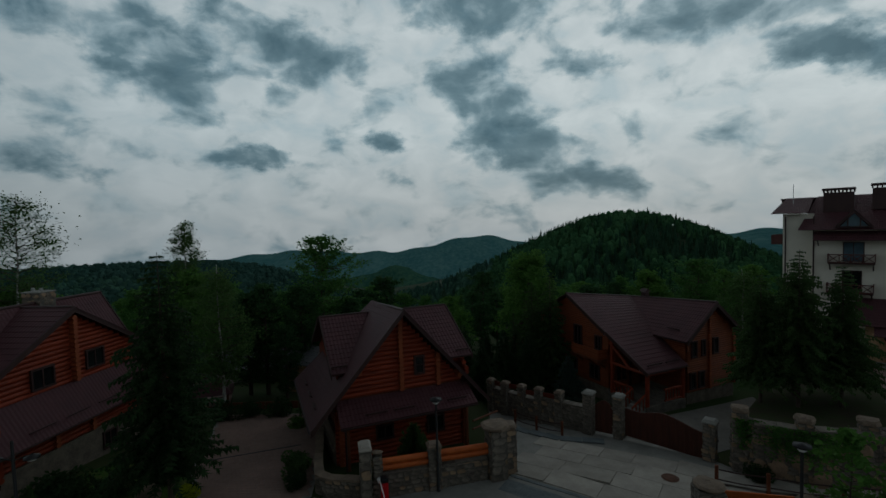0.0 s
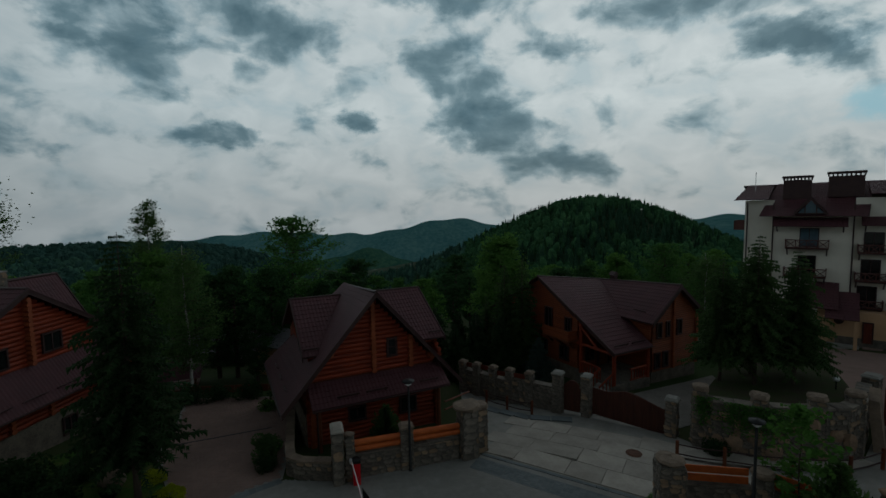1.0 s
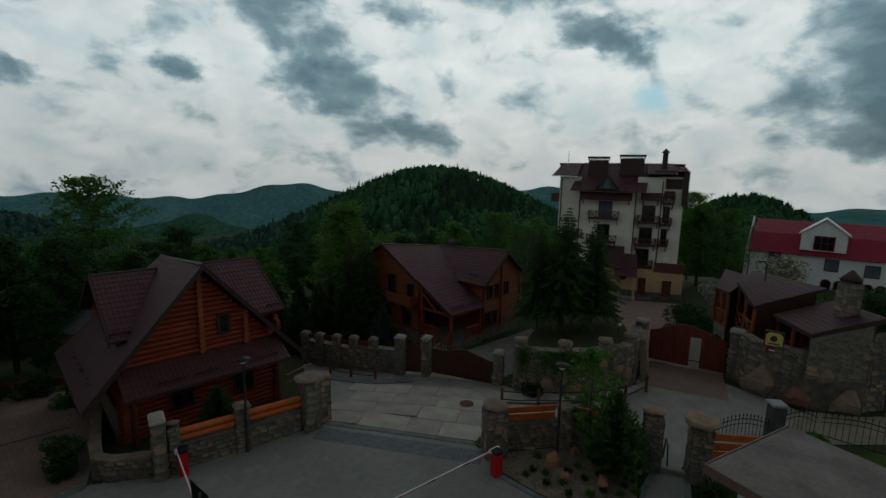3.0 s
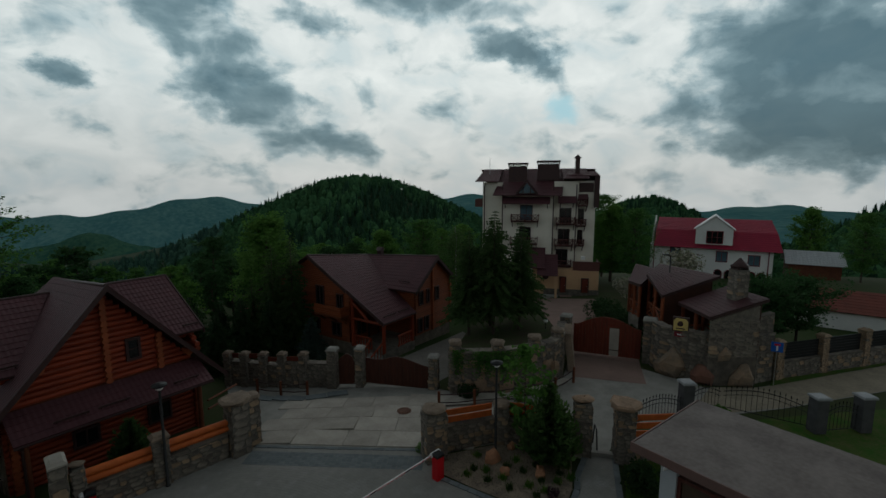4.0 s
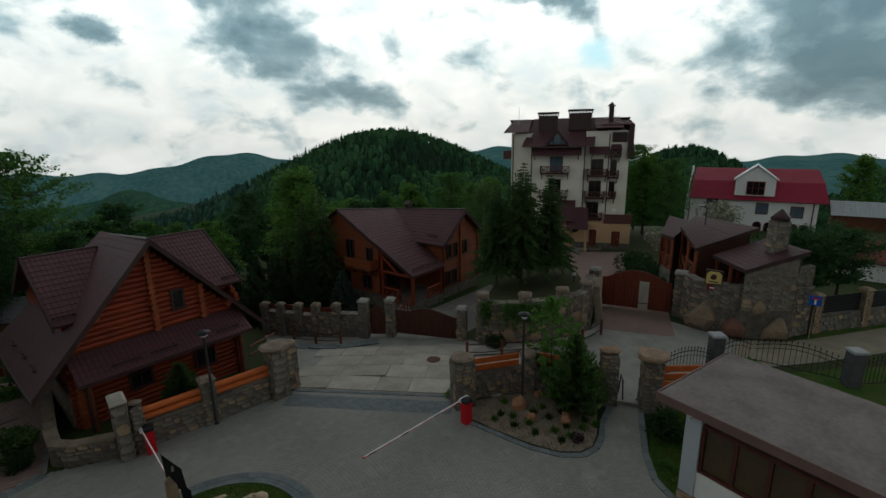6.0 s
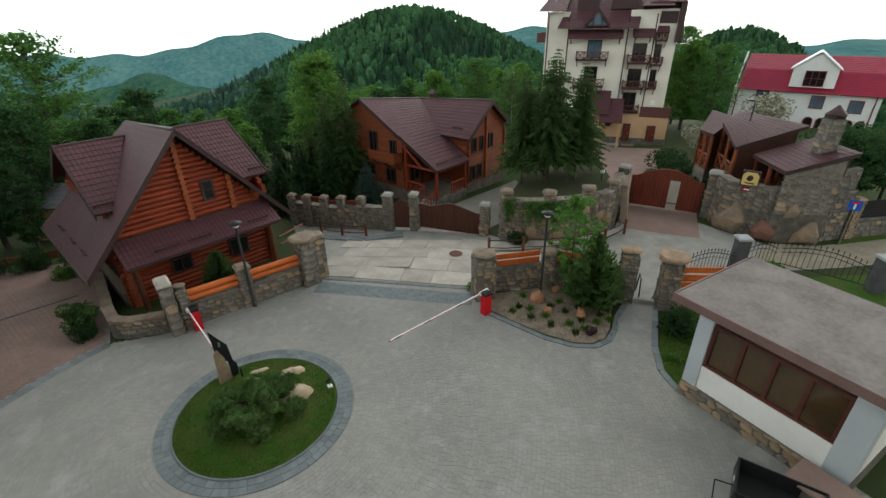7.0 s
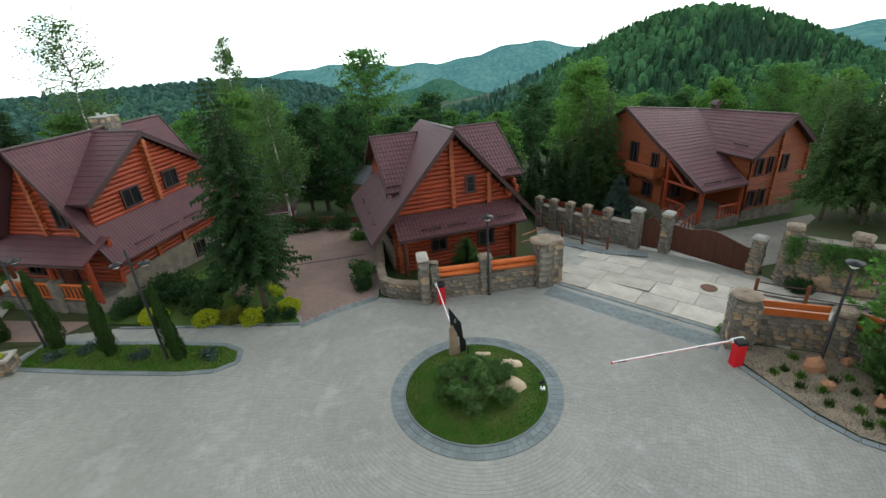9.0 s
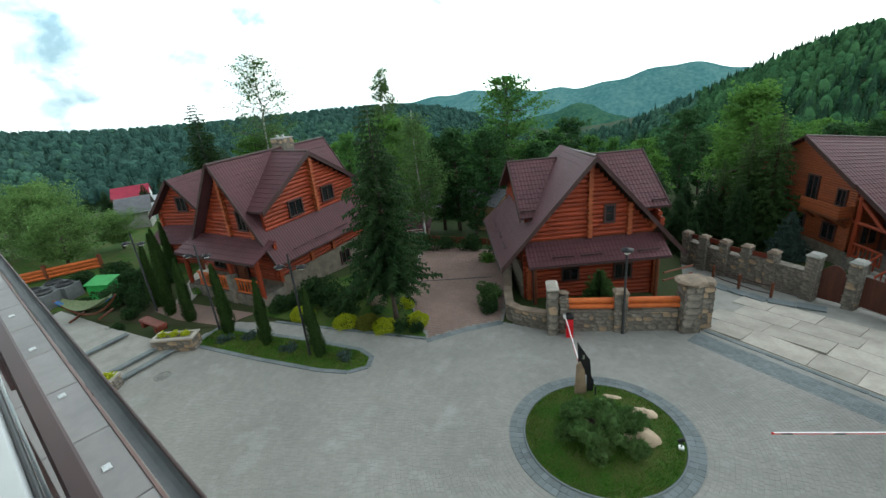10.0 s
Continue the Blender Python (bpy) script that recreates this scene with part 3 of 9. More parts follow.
def draped(name, poly, material, label, category, lift, step=1.0, kind="structure"):
    """A surface cut to a polygon that follows the ground's fall."""
    bm = bmesh.new()
    bm.faces.new([bm.verts.new((x, y, 0)) for x, y in poly])
    for axis, k in (((0, 1, 0), 1),):
        lo, hi = min(p[k] for p in poly), max(p[k] for p in poly)
        c = math.ceil(lo / step) * step
        while c < hi:
            bmesh.ops.bisect_plane(bm, geom=bm.verts[:] + bm.edges[:] + bm.faces[:], plane_co=(0, c, 0), plane_no=axis)
            c += step
    for v in bm.verts:
        v.co.z = near_z(v.co.x, v.co.y) + lift
    bmesh.ops.recalc_face_normals(bm, faces=bm.faces[:])
    for f in bm.faces:
        if f.normal.z < 0:
            f.normal_flip()
    me = bpy.data.meshes.new(name)
    bm.to_mesh(me)
    bm.free()
    me.materials.append(material)
    ob = new(name, me)
    return tagged(ob, label, category, kind=kind)


ROAD = draped("road", SLABS, CONCRETE, "pale concrete road outside the forecourt walls", "road", -0.03)
LANE = mat("gravel_lane", (0.30, 0.255, 0.19), (0.21, 0.18, 0.135), 0.8, 0.95, bump=0.4, bump_scale=25, fine=0.6)
draped("gravel_lane", [(21.0, 11.75), (25.3, 12.9), (27.5, 11.45), (40, 8.15), (40, 5.55), (26, 9.65)], LANE, "pale gravel lane beyond the iron fence", "road", -0.018)
draped("gate_apron", [(22.2, 20.2), (24.4, 16.6), (22.6, 15.0), (19.9, 17.9)], PAVER_RED, "reddish block paving before the arched gate", "paving", -0.016)
draped("hotel_yard", [(22.2, 20.2), (24.4, 16.6), (33, 24), (40, 33), (36, 39), (28, 33)], PAVER_RED, "paved yard before the hotel", "yard", -0.032)
DRIVE_GREY = mat("worn_concrete", (0.215, 0.20, 0.178), (0.155, 0.145, 0.13), 0.7, 0.9, bump=0.2, bump_scale=25, fine=0.6, spec=0.1)
draped("side_drive", [(9.6, 24.4), (12.2, 21.5), (14.5, 22.5), (20, 27.6), (21, 31), (18, 29.6), (12.4, 27.2)], DRIVE_GREY, "concrete drive before the timber house", "drive", -0.022)
DRIVE = [(-8.9, 16.5), (-7.4, 17.9), (-5.9, 18.9), (-6.1, 20.4), (-7.4, 26.0), (-8.6, 30.3), (-15.6, 30.6), (-13.3, 24.5), (-12.6, 21.5), (-10.2, 18.2)]
DRIVEWAY = draped("driveway", DRIVE, JOINT, "reddish block-paved driveway", "driveway", -0.03)
draped("meadow", [(-60, 17), (-34, 13), (-30, 16), (-28, 20), (-31, 34), (-60, 44)], LAWN, "orchard grass behind a log fence", "grass", -0.03)
draped("verge", [(28.2, 11.2), (44, 7.2), (44, 8.6), (29.5, 11.6)], LAWN, "grass verge under the stone wall", "grass", 0.0)
draped("garden_lawn", [(19.6, 11.4), (26, 8.8), (34, 5.2), (34, -4), (16, -2), (16, 8), (15.4, 10.8)], LAWN, "mown lawn behind the gatehouse", "lawn", -0.035)
draped("hedge_bed", [(15.2, 10.9), (12.9, 9.1), (12.05, 8.1), (11.95, 7.4), (13.6, 7.4), (16.5, 10.2)], LAWN, "grass bed beside the gatehouse", "lawn", 0.01)
draped("planting_bed", [(-9.0, 16.7), (-10.3, 18.2), (-12.8, 21.6), (-13.4, 24.4), (-16.5, 24.4), (-19.0, 18.6), (-19.4, 16.6), (-14, 16.35)], LAWN, "dark soil bed with shrubs before the log house", "bed", 0.02)
draped("terrace_bed", [(-20.2, 15.7), (-20.2, 15.0), (-31, 13.5), (-31, 19), (-27, 19), (-24, 16.6)], SOIL, "dark planted garden ground beside the path", "lawn", -0.02)
BED = [(8.55, 14.2), (9.05, 12.95), (9.65, 11.75), (10.3, 10.85), (10.95, 10.48), (11.55, 10.5), (12.2, 10.9), (12.8, 11.5), (13.9, 12.5), (12.6, 13.6), (11.6, 14.7), (9.2, 15.2)]
PEBBLE = mat("pebble", (0.19, 0.15, 0.11), (0.11, 0.088, 0.068), 2.0, 0.9, per=0.4)
draped("gravel_bed", BED, PEBBLE, "tan gravel bed with rocks and tufts", "bed", 0.03)
draped("grass_strip", STRIP, LAWN, "narrow grass strip with columnar thujas", "lawn", 0.02)
draped("porch_paving", [(-26.2, 16.9), (-19.4, 16.75), (-20.2, 15.2), (-23.5, 15.1), (-26.0, 15.6)], PAVER_RED, "reddish block paving before the porch", "paving", -0.012)
draped("garden_path", [(-25.6, 16.6), (-24.6, 17.0), (-27.0, 21.5), (-30.6, 26.0), (-33.0, 28.0), (-33.8, 26.5), (-29.0, 21.5)], SLAB, "winding flagstone garden path", "path", 0.0)

# kerbs of dark blocks
def kerb(poly, width, label, closed=False, z=0.012, block=0.4):
    s = Shape()
    pts = [Vector(p) for p in poly] + ([Vector(poly[0])] if closed else [])
    for a, b in zip(pts, pts[1:]):
        n = max(1, round((b - a).length / block))
        d = (b - a) / n
        side = Vector((-d.y, d.x)).normalized() * width / 2
        for i in range(n):
            p, q = a + d * (i + 0.02), a + d * (i + 0.98)
            zz = near_z(p.x, p.y) + z
            s.prism([(*(p - side), zz - 0.06), (*(q - side), zz - 0.06), (*(q + side), zz - 0.06), (*(p + side), zz - 0.06)], (0, 0, 0.06))
    return whole("kerb", s, PAVER_DARK, label, "kerb", kind="structure")


kerb([(8.4, 14.0), (8.9, 12.9), (9.5, 11.6), (10.2, 10.7), (10.9, 10.3), (11.6, 10.35), (12.3, 10.75), (12.9, 11.3), (14.3, 12.1)], 0.22, "dark block kerb round the gravel bed", z=0.03)
kerb([(15.1, 11.3), (12.9, 9.3), (12.05, 8.25), (11.8, 7.3)], 0.22, "dark block kerb along the grass bed", z=0.03)
kerb(STRIP, 0.22, "dark block kerb round the grass strip", True, z=0.03)
kerb([(-17.5, 16.2), (-14, 16.3), (-9.0, 16.55)], 0.14, "thin kerb along the planting bed", z=0.05)

# island: ring of dark blocks, turf
def ring_blocks():
    s = Shape()
    cx, cy = ISLAND
    for r0, r1, n in ((2.54, 2.76, 74), (2.77, 3.0, 78)):
        for i in range(n):
            a0, a1 = 2 * math.pi * (i + 0.02) / n, 2 * math.pi * (i + 0.98) / n
            s.prism([(cx + r * math.cos(a), cy + r * math.sin(a), -0.04) for r, a in ((r0, a0), (r1, a0), (r1, a1), (r0, a1))], (0, 0, 0.052))
    s.lathe([(2.54, 0.0), (2.54, 0.05), (2.48, 0.05), (2.48, 0.0)], 72, (cx, cy, 0))
    return whole("island_ring", s, PAVER_DARK, "dark paver ring round the planted island", "paving", kind="structure")


ring_blocks()
s = Shape()
s.lathe([(2.49, 0.0), (2.44, 0.05), (1.7, 0.16), (0.0, 0.22)], 48, (*ISLAND, 0))
whole("island_lawn", s, LAWN, "round mounded grass island", "lawn", kind="structure")


# ---- house building parts ----
def log_piece(parent, p, q, r):
    s = Shape()
    s.tube(p, q, r, n=10)
    return part("log", s, LOG, parent)


def log_gable(parent, name, u0, u1, z0, apex_u, apex_z, slope_, v, r=0.125, axis="x"):
    """A gable wall of round logs at depth v before a dark inner wall, each log as long as the roof leaves room for."""
    def at(u, z, dv=0.0):
        return (u, v + dv, z) if axis == "x" else (v + dv, u, z)

    half = (apex_z - z0) / slope_ - 0.25
    a, b = max(u0, apex_u - half), min(u1, apex_u + half)
    za, zb = min(apex_z - 0.3, apex_z - (apex_u - a) * slope_ - 0.25), min(apex_z - 0.3, apex_z - (b - apex_u) * slope_ - 0.25)
    s = Shape()
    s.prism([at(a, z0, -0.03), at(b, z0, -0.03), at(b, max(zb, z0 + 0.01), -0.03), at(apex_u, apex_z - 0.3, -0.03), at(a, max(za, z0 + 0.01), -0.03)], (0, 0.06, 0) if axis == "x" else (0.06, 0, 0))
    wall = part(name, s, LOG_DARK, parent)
    z = z0 + r
    while z < apex_z - 0.2:
        half = (apex_z - z) / slope_ - 0.2
        a, b = max(u0, apex_u - half), min(u1, apex_u + half)
        if b - a > 0.3:
            log_piece(wall, at(a, z), at(b, z), r)
        z += 2 * r * 0.93
    return wall


def log_wall(parent, name, p, q, z0, z1, r=0.125, over=0.25):
    p, q = Vector((*p, 0)), Vector((*q, 0))
    d = (q - p).normalized()
    n = Vector((-d.y, d.x, 0)) * 0.03
    s = Shape()
    up = Vector((0, 0, 1))
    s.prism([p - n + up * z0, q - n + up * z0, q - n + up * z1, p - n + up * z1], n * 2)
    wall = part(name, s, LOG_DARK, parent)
    z = z0 + r
    while z < z1:
        log_piece(wall, p - d * over + up * z, q + d * over + up * z, r)
        z += 2 * r * 0.93
    return wall


def log_column(parent, x, y, z0, z1, along=(0, -1), r=0.13, out=0.28):
    """Crossing log ends stacked up, where an inner wall meets an outer one."""
    core = Shape()
    core.box(x - 0.05, x + 0.05, y - 0.05, y + 0.05, z0, z1 - r)
    col = part("log_column", core, LOG_END, parent, "stacked log ends")
    z = z0 + r
    while z < z1:
        s = Shape()
        s.tube((x - along[0] * 0.1, y - along[1] * 0.1, z), (x + along[0] * out, y + along[1] * out, z), r, n=10)
        part("log_end", s, LOG_END, col)
        z += 2 * r * 0.93
    return col


def window(parent, m, w, h, frame=None, glass=None, mullions=1, bars=0, f=0.09, name="window"):
    """A framed window that faces -y of the pose m, its sill at z = 0."""
    s = Shape()
    for x0, x1, z0, z1 in ((-w / 2 - f, w / 2 + f, -f, 0), (-w / 2 - f, w / 2 + f, h, h + f), (-w / 2 - f, -w / 2, 0, h), (w / 2, w / 2 + f, 0, h)):
        s.box(x0, x1, -0.07, 0.05, z0, z1)
    for i in range(mullions):
        x = -w / 2 + w * (i + 1) / (mullions + 1)
        s.box(x - 0.03, x + 0.03, -0.045, 0.03, 0, h)
    for i in range(bars):
        z = h * (i + 1) / (bars + 1)
        s.box(-w / 2, w / 2, -0.04, 0.03, z - 0.02, z + 0.02)
    win = part(name, s, frame or BROWN, parent)
    win.matrix_basis = m
    p = Shape()
    p.box(-w / 2, w / 2, -0.012, 0.012, 0, h)
    part("pane", p, glass or GLASS, win)
    return win


def door(parent, m, w, h, leaf, frame=None, panels=2, name="door"):
    s = Shape()
    s.bevbox(-w / 2, w / 2, -0.05, 0.03, 0, h, 0.01)
    for i in range(panels):
        z0 = h * (0.08 + i * 0.9 / panels)
        s.box(-w * 0.32, w * 0.32, -0.075, -0.04, z0, z0 + h * 0.72 / panels)
    d = part(name, s, leaf, parent)
    d.matrix_basis = m
    f = Shape()
    for x0, x1, z0, z1 in ((-w / 2 - 0.1, -w / 2, 0, h + 0.1), (w / 2, w / 2 + 0.1, 0, h + 0.1), (-w / 2, w / 2, h, h + 0.1)):
        f.box(x0, x1, -0.09, 0.04, z0, z1)
    part("frame", f, frame or BROWN, d)
    k = Shape()
    k.tube((w * 0.38, -0.12, h * 0.48), (w * 0.38, -0.05, h * 0.48), 0.025, n=6)
    part("door_handle", k, STEEL, d, "steel door handle")
    return d


def verge_board(parent, p, q, drop=0.24, thick=0.06):
    s = Shape()
    p, q = Vector(p), Vector(q)
    e = (q - p).normalized()
    side = e.cross(Vector((0, 0, 1))).normalized() * thick
    d = Vector((0, 0, -drop))
    up = Vector((0, 0, 0.05))
    s.prism([p + up, q + up, q + d, p + d], side)
    return part("verge_board", s, BROWN, parent)


def ridge_cap(parent, p, q, r=0.09):
    s = Shape()
    s.tube(Vector(p) + Vector((0, 0, -0.02)), Vector(q) + Vector((0, 0, -0.02)), r, n=8)
    return part("ridge_cap", s, BROWN, parent)


def gutter(parent, p, q, r=0.065):
    p, q = Vector(p), Vector(q)
    s = Shape()
    e = (q - p).normalized()
    o = e.cross(Vector((0, 0, 1))).normalized()
    prof = [(o * math.cos(a) * r + Vector((0, 0, -math.sin(a) * r))) for a in [math.pi * i / 6 for i in range(7)]]
    for a, b in zip(prof, prof[1:]):
        s.face([p + a, q + a, q + b, p + b])
        s.face([p + b * 0.85, q + b * 0.85, q + a * 0.85, p + a * 0.85])
    return part("gutter", s, BROWN, parent)


def downpipe(parent, pts, r=0.045, material=None):
    s = Shape()
    s.path(pts, r)
    return part("downpipe", s, material or BROWN, parent)


def snow_guards(parent, o, e, up, spots, t=0.12, length=0.9):
    """Short rails that hold snow on a slope."""
    o, e, up = Vector(o), Vector(e).normalized(), Vector(up)
    n = e.cross(up).normalized()
    n = n if n.z > 0 else -n
    for a in spots:
        s = Shape()
        p = o + e * a + up * t + n * 0.1
        s.tube(p, p + e * length, 0.025, n=6)
        s.tube(p + n * 0.06, p + n * 0.06 + e * length, 0.025, n=6)
        for k in (0.1, 0.9):
            s.tube(p + e * length * k - n * 0.1, p + e * length * k + n * 0.09, 0.02, n=6)
        part("snow_guard", s, BROWN, parent)


def slope(parent, o, e, up, a0, a1, b0, b1, name="roof_slope", material=None, drop=0.0):
    s = Shape()
    roof_plane(s, o, e, up, a0, a1, b0, b1, drop=drop)
    return part(name, s, material or ROOF, parent, weld=True)


def balusters(parent, p, q, z0, h, n, material, r=0.05, name="railing"):
    """A rail with turned balusters between two points."""
    p, q = Vector((*p, z0)), Vector((*q, z0))
    s = Shape()
    up = Vector((0, 0, h))
    s.tube(p + up, q + up, 0.07, n=8)
    s.tube(p + Vector((0, 0, 0.08)), q + Vector((0, 0, 0.08)), 0.06, n=8)
    rail = part(name, s, material, parent)
    for i in range(n):
        c = p + (q - p) * (i + 0.5) / n
        b = Shape()
        b.lathe([(r * 0.8, 0.08), (r * 1.15, h * 0.35), (r * 0.75, h * 0.55), (r * 1.1, h * 0.75), (r * 0.8, h)], 8, c)
        part("baluster", b, material, rail)
    return rail


# ---- log house behind the forecourt wall ----
def log_house_a():
    h = thing("log_house", "red-brown log house with steep brown metal tile roof", "house", pose(-5.43, 21.91, -0.04, 0, 0, 22.5))
    C, HS, AZ, EZ, OV, D, RB, FALL = 3.34, 4.66, 7.25, 2.0, 0.78, 7.6, 5.8, 0.55
    W0, W1 = 0.15, 6.75
    k = (AZ - EZ) / HS
    log_wall(h, "front_wall", (W0, 0), (W1, 0), -0.6, 3.0)
    log_gable(h, "gable_wall", -1, 8, 3.0, C, AZ - 0.2, k, 0.0)
    for x in (W0, W1):
        log_wall(h, "side_wall", (x, 0), (x, D), -0.6, 2.7)
    s = Shape()
    s.box(W0 - 0.35, W1 + 0.3, 0.3, D, -0.8, 0.35)
    s.box(W0 - 0.3, W0 - 0.13, 0.0, D, -0.8, 1.35)
    part("plinth", s, DARK_STONEWORK, h)
    for sg, nm in ((-1, "west"), (1, "east")):
        slope(h, (C + sg * HS, -OV, EZ), (0, 1, 0), (-sg * HS, 0, AZ - EZ), 0, D + OV, 0, RB + OV, drop=FALL)
        verge_board(h, (C + sg * (HS + 0.02), -OV - (0.0 if sg > 0 else 0.06), EZ - 0.02), (C, -OV - (0.0 if sg > 0 else 0.06), AZ + 0.0))
        gutter(h, (C + sg * (HS + 0.06), -OV, EZ - 0.02), (C + sg * (HS + 0.06), D, EZ - 0.02))
    snow_guards(h, (C - HS, -OV, EZ), (0, 1, 0), (HS, 0, AZ - EZ), (1.2, 3.0, 5.0), 0.1)
    ridge_cap(h, (C, -OV, AZ), (C, RB, AZ - FALL))
    slope(h, (C - HS, D, EZ), (1, 0, 0), (0, RB - D, AZ - FALL - EZ), 0, 2 * HS, HS - 0.01, HS + 0.01, "hip_roof")
    # cross gable over both long sides
    zr, zl, v0, vr, uL, uR = 6.36, 4.12, 0.5, 4.29, -0.09, 7.61
    for lo, hi, rlo, rhi in ((uL, C - 2.72, uL, C - 0.62), (C + 2.72, uR, C + 0.62, uR)):
        slope(h, (0, v0, zl), (1, 0, 0), (0, vr - v0, zr - zl), lo, hi, rlo, rhi, "cross_roof_slope")
        slope(h, (0, 2 * vr - v0, zl), (1, 0, 0), (0, v0 - vr, zr - zl), lo, hi, rlo, rhi, "cross_roof_slope")
    for u, d in ((uL, -1), (uR, 1)):
        for sg in (-1, 1):
            verge_board(h, (u + 0.03 * d, vr + sg * (vr - v0), zl), (u + 0.03 * d, vr, zr))
        gutter(h, (u, v0 - 0.05, zl), (C + d * 2.75, v0 - 0.05, zl))
        kk = (zr - zl) / (vr - v0)
        log_gable(h, "cross_gable_wall", 0, 8.5, 3.2, vr, zr - 0.1, kk, u - d * 0.55, axis="y")
        ridge_cap(h, (u, vr, zr), (C + d * 0.6, vr, zr), 0.08)
        snow_guards(h, (0, v0, zl), (1, 0, 0), (0, vr - v0, zr - zl), (min(u, u - d * 0.9) + 0.05,), 0.08, 0.8)
        s = Shape()
        s.tube((u - d * 0.3, v0 + 0.45, zl - 0.25), (C + d * 2.9, v0 + 0.45, zl - 0.25), 0.12)
        part("beam", s, LOG, h)
    # pent roof across the front
    o, up = (C - 3.4, -1.5, 2.2), (0, 1.4, 0.78)
    slope(h, o, (1, 0, 0), up, 0, 7.0, 0, 7.0, "porch_roof")
    gutter(h, (C - 3.4, -1.55, 2.16), (C + 3.6, -1.55, 2.16))
    snow_guards(h, o, (1, 0, 0), up, (1.2, 2.6, 5.4), 0.25, 1.1)
    s = Shape()
    for x in (C - 3.0, C + 3.2):
        s = Shape()
        s.tube((x, -0.9, -0.6), (x, -0.9, 2.3), 0.11)
        part("porch_post", s, LOG_DARK, h)
    downpipe(h, [(C - 3.3, -1.5, 2.1), (C - 3.1, -1.0, 1.8), (C - 3.1, -1.0, -0.5)])
    for x, z0, z1 in ((C - 0.05, 3.0, 6.6), (C + 1.95, 3.0, 4.6)):
        log_column(h, x, -0.02, z0, z1)
    for x, z in ((C - 2.25, 4.35), (C - 3.05, 3.5), (C + 3.1, 3.45)):
        s = Shape()
        s.tube((x, 0.1, z), (x, -0.5, z), 0.15, n=12)
        part("purlin_end", s, LOG_END, h)
    window(h, pose(C + 0.95, -0.13, 3.8), 0.36, 0.78, mullions=0, bars=1, f=0.11)
    window(h, pose(2.35, -0.14, 0.75), 0.75, 0.6)
    window(h, pose(5.1, -0.14, 0.6), 0.8, 0.75)
    for x in (W0, W1):
        log_column(h, x, -0.05, -0.5, 2.1, out=0.3)
    # ramp and rail on the far side
    s = Shape()
    for z in (0.35, 0.8):
        s.tube((7.1, -0.5, z), (9.2, 0.6, z - 0.25), 0.05)
    part("handrail", s, LOG_DARK, h)
    return h


log_house_a()


# ---- larger log house with porch ----
def log_house_c():
    h = thing("log_house", "large log house with brown tile roof, porch and stone plinth", "house", pose(-18.5, 18.89, 0, 0, 0, -6.4))
    HS, AZ, EZ, D, OV = 3.86, 7.86, 2.17, 8.95, 0.6
    k = (AZ - EZ) / HS
    for sg, x in ((1, 0.0), (-1, -2 * HS)):
        slope(h, (x, -OV, EZ), (0, 1, 0), (-sg * HS, 0, AZ - EZ), 0, D + OV, 0, D + OV)
        verge_board(h, (x + 0.02 * sg, -OV - (0 if sg > 0 else 0.06), EZ), (-HS, -OV - (0 if sg > 0 else 0.06), AZ))
        verge_board(h, (x + 0.02 * sg, D + 0.06, EZ), (-HS, D + 0.06, AZ))
        gutter(h, (x + 0.05 * sg, -OV, EZ - 0.02), (x + 0.05 * sg, D, EZ - 0.02))
    ridge_cap(h, (-HS, -OV, AZ), (-HS, D, AZ))
    snow_guards(h, (0, -OV, EZ), (0, 1, 0), (-HS, 0, AZ - EZ), (1.6, 3.4, 5.2, 7.0), 0.07, 1.3)
    log_wall(h, "side_wall", (-0.75, 0), (-0.75, D - 0.6), 1.15, 3.0)
    log_wall(h, "front_wall", (-7.0, 0), (-0.75, 0), 0.9, 3.45)
    log_gable(h, "gable_wall", -7.2, -0.6, 3.45, -HS, AZ - 0.2, k, 0.0)
    s = Shape()
    s.box(-7.1, -0.62, 0.05, D - 0.5, -1.2, 1.15)
    part("plinth", s, DARK_STONEWORK, h)
    for y in (2.6, 4.6):
        log_column(h, -0.75, y, 1.2, 2.6, along=(1, 0))
    window(h, pose(-0.6, 5.6, -0.1, 0, 0, 90), 0.75, 0.8)
    log_column(h, -HS, -0.02, 3.5, 7.3)
    window(h, pose(-HS + 1.2, -0.13, 4.0), 0.6, 1.1)
    log_column(h, -HS + 2.0, -0.02, 3.5, 4.6)
    # cross gable towards the yard
    cy, ch, cz, ez, cx = 4.16, 4.3, 7.75, 5.15, 0.8
    kk = (cz - ez) / ch
    for sg in (-1, 1):
        slope(h, (-cx, cy + sg * ch, ez), (-1, 0, 0), (0, -sg * ch, cz - ez), 0, 1.2, 0, 3.0, "cross_roof_slope")
        verge_board(h, (-cx + (0.06 if sg < 0 else 0.0), cy + sg * (ch + 0.02), ez), (-cx + (0.06 if sg < 0 else 0.0), cy, cz))
        gutter(h, (-cx, cy + sg * (ch + 0.05), ez - 0.02), (-2.0, cy + sg * (ch + 0.05), ez - 0.02))
    ridge_cap(h, (-cx, cy, cz), (-HS, cy, cz))
    log_gable(h, "cross_gable_wall", cy - ch + 0.3, cy + ch - 0.3, 3.85, cy, cz - 0.15, kk, -1.25, axis="y")
    log_column(h, -1.25, cy + 0.1, 3.9, 7.2, along=(1, 0), out=0.4)
    window(h, pose(-1.1, cy - 1.55, 4.2, 0, 0, 90), 1.0, 0.85)
    window(h, pose(-1.1, cy + 1.35, 4.35, 0, 0, 90), 0.95, 0.85)
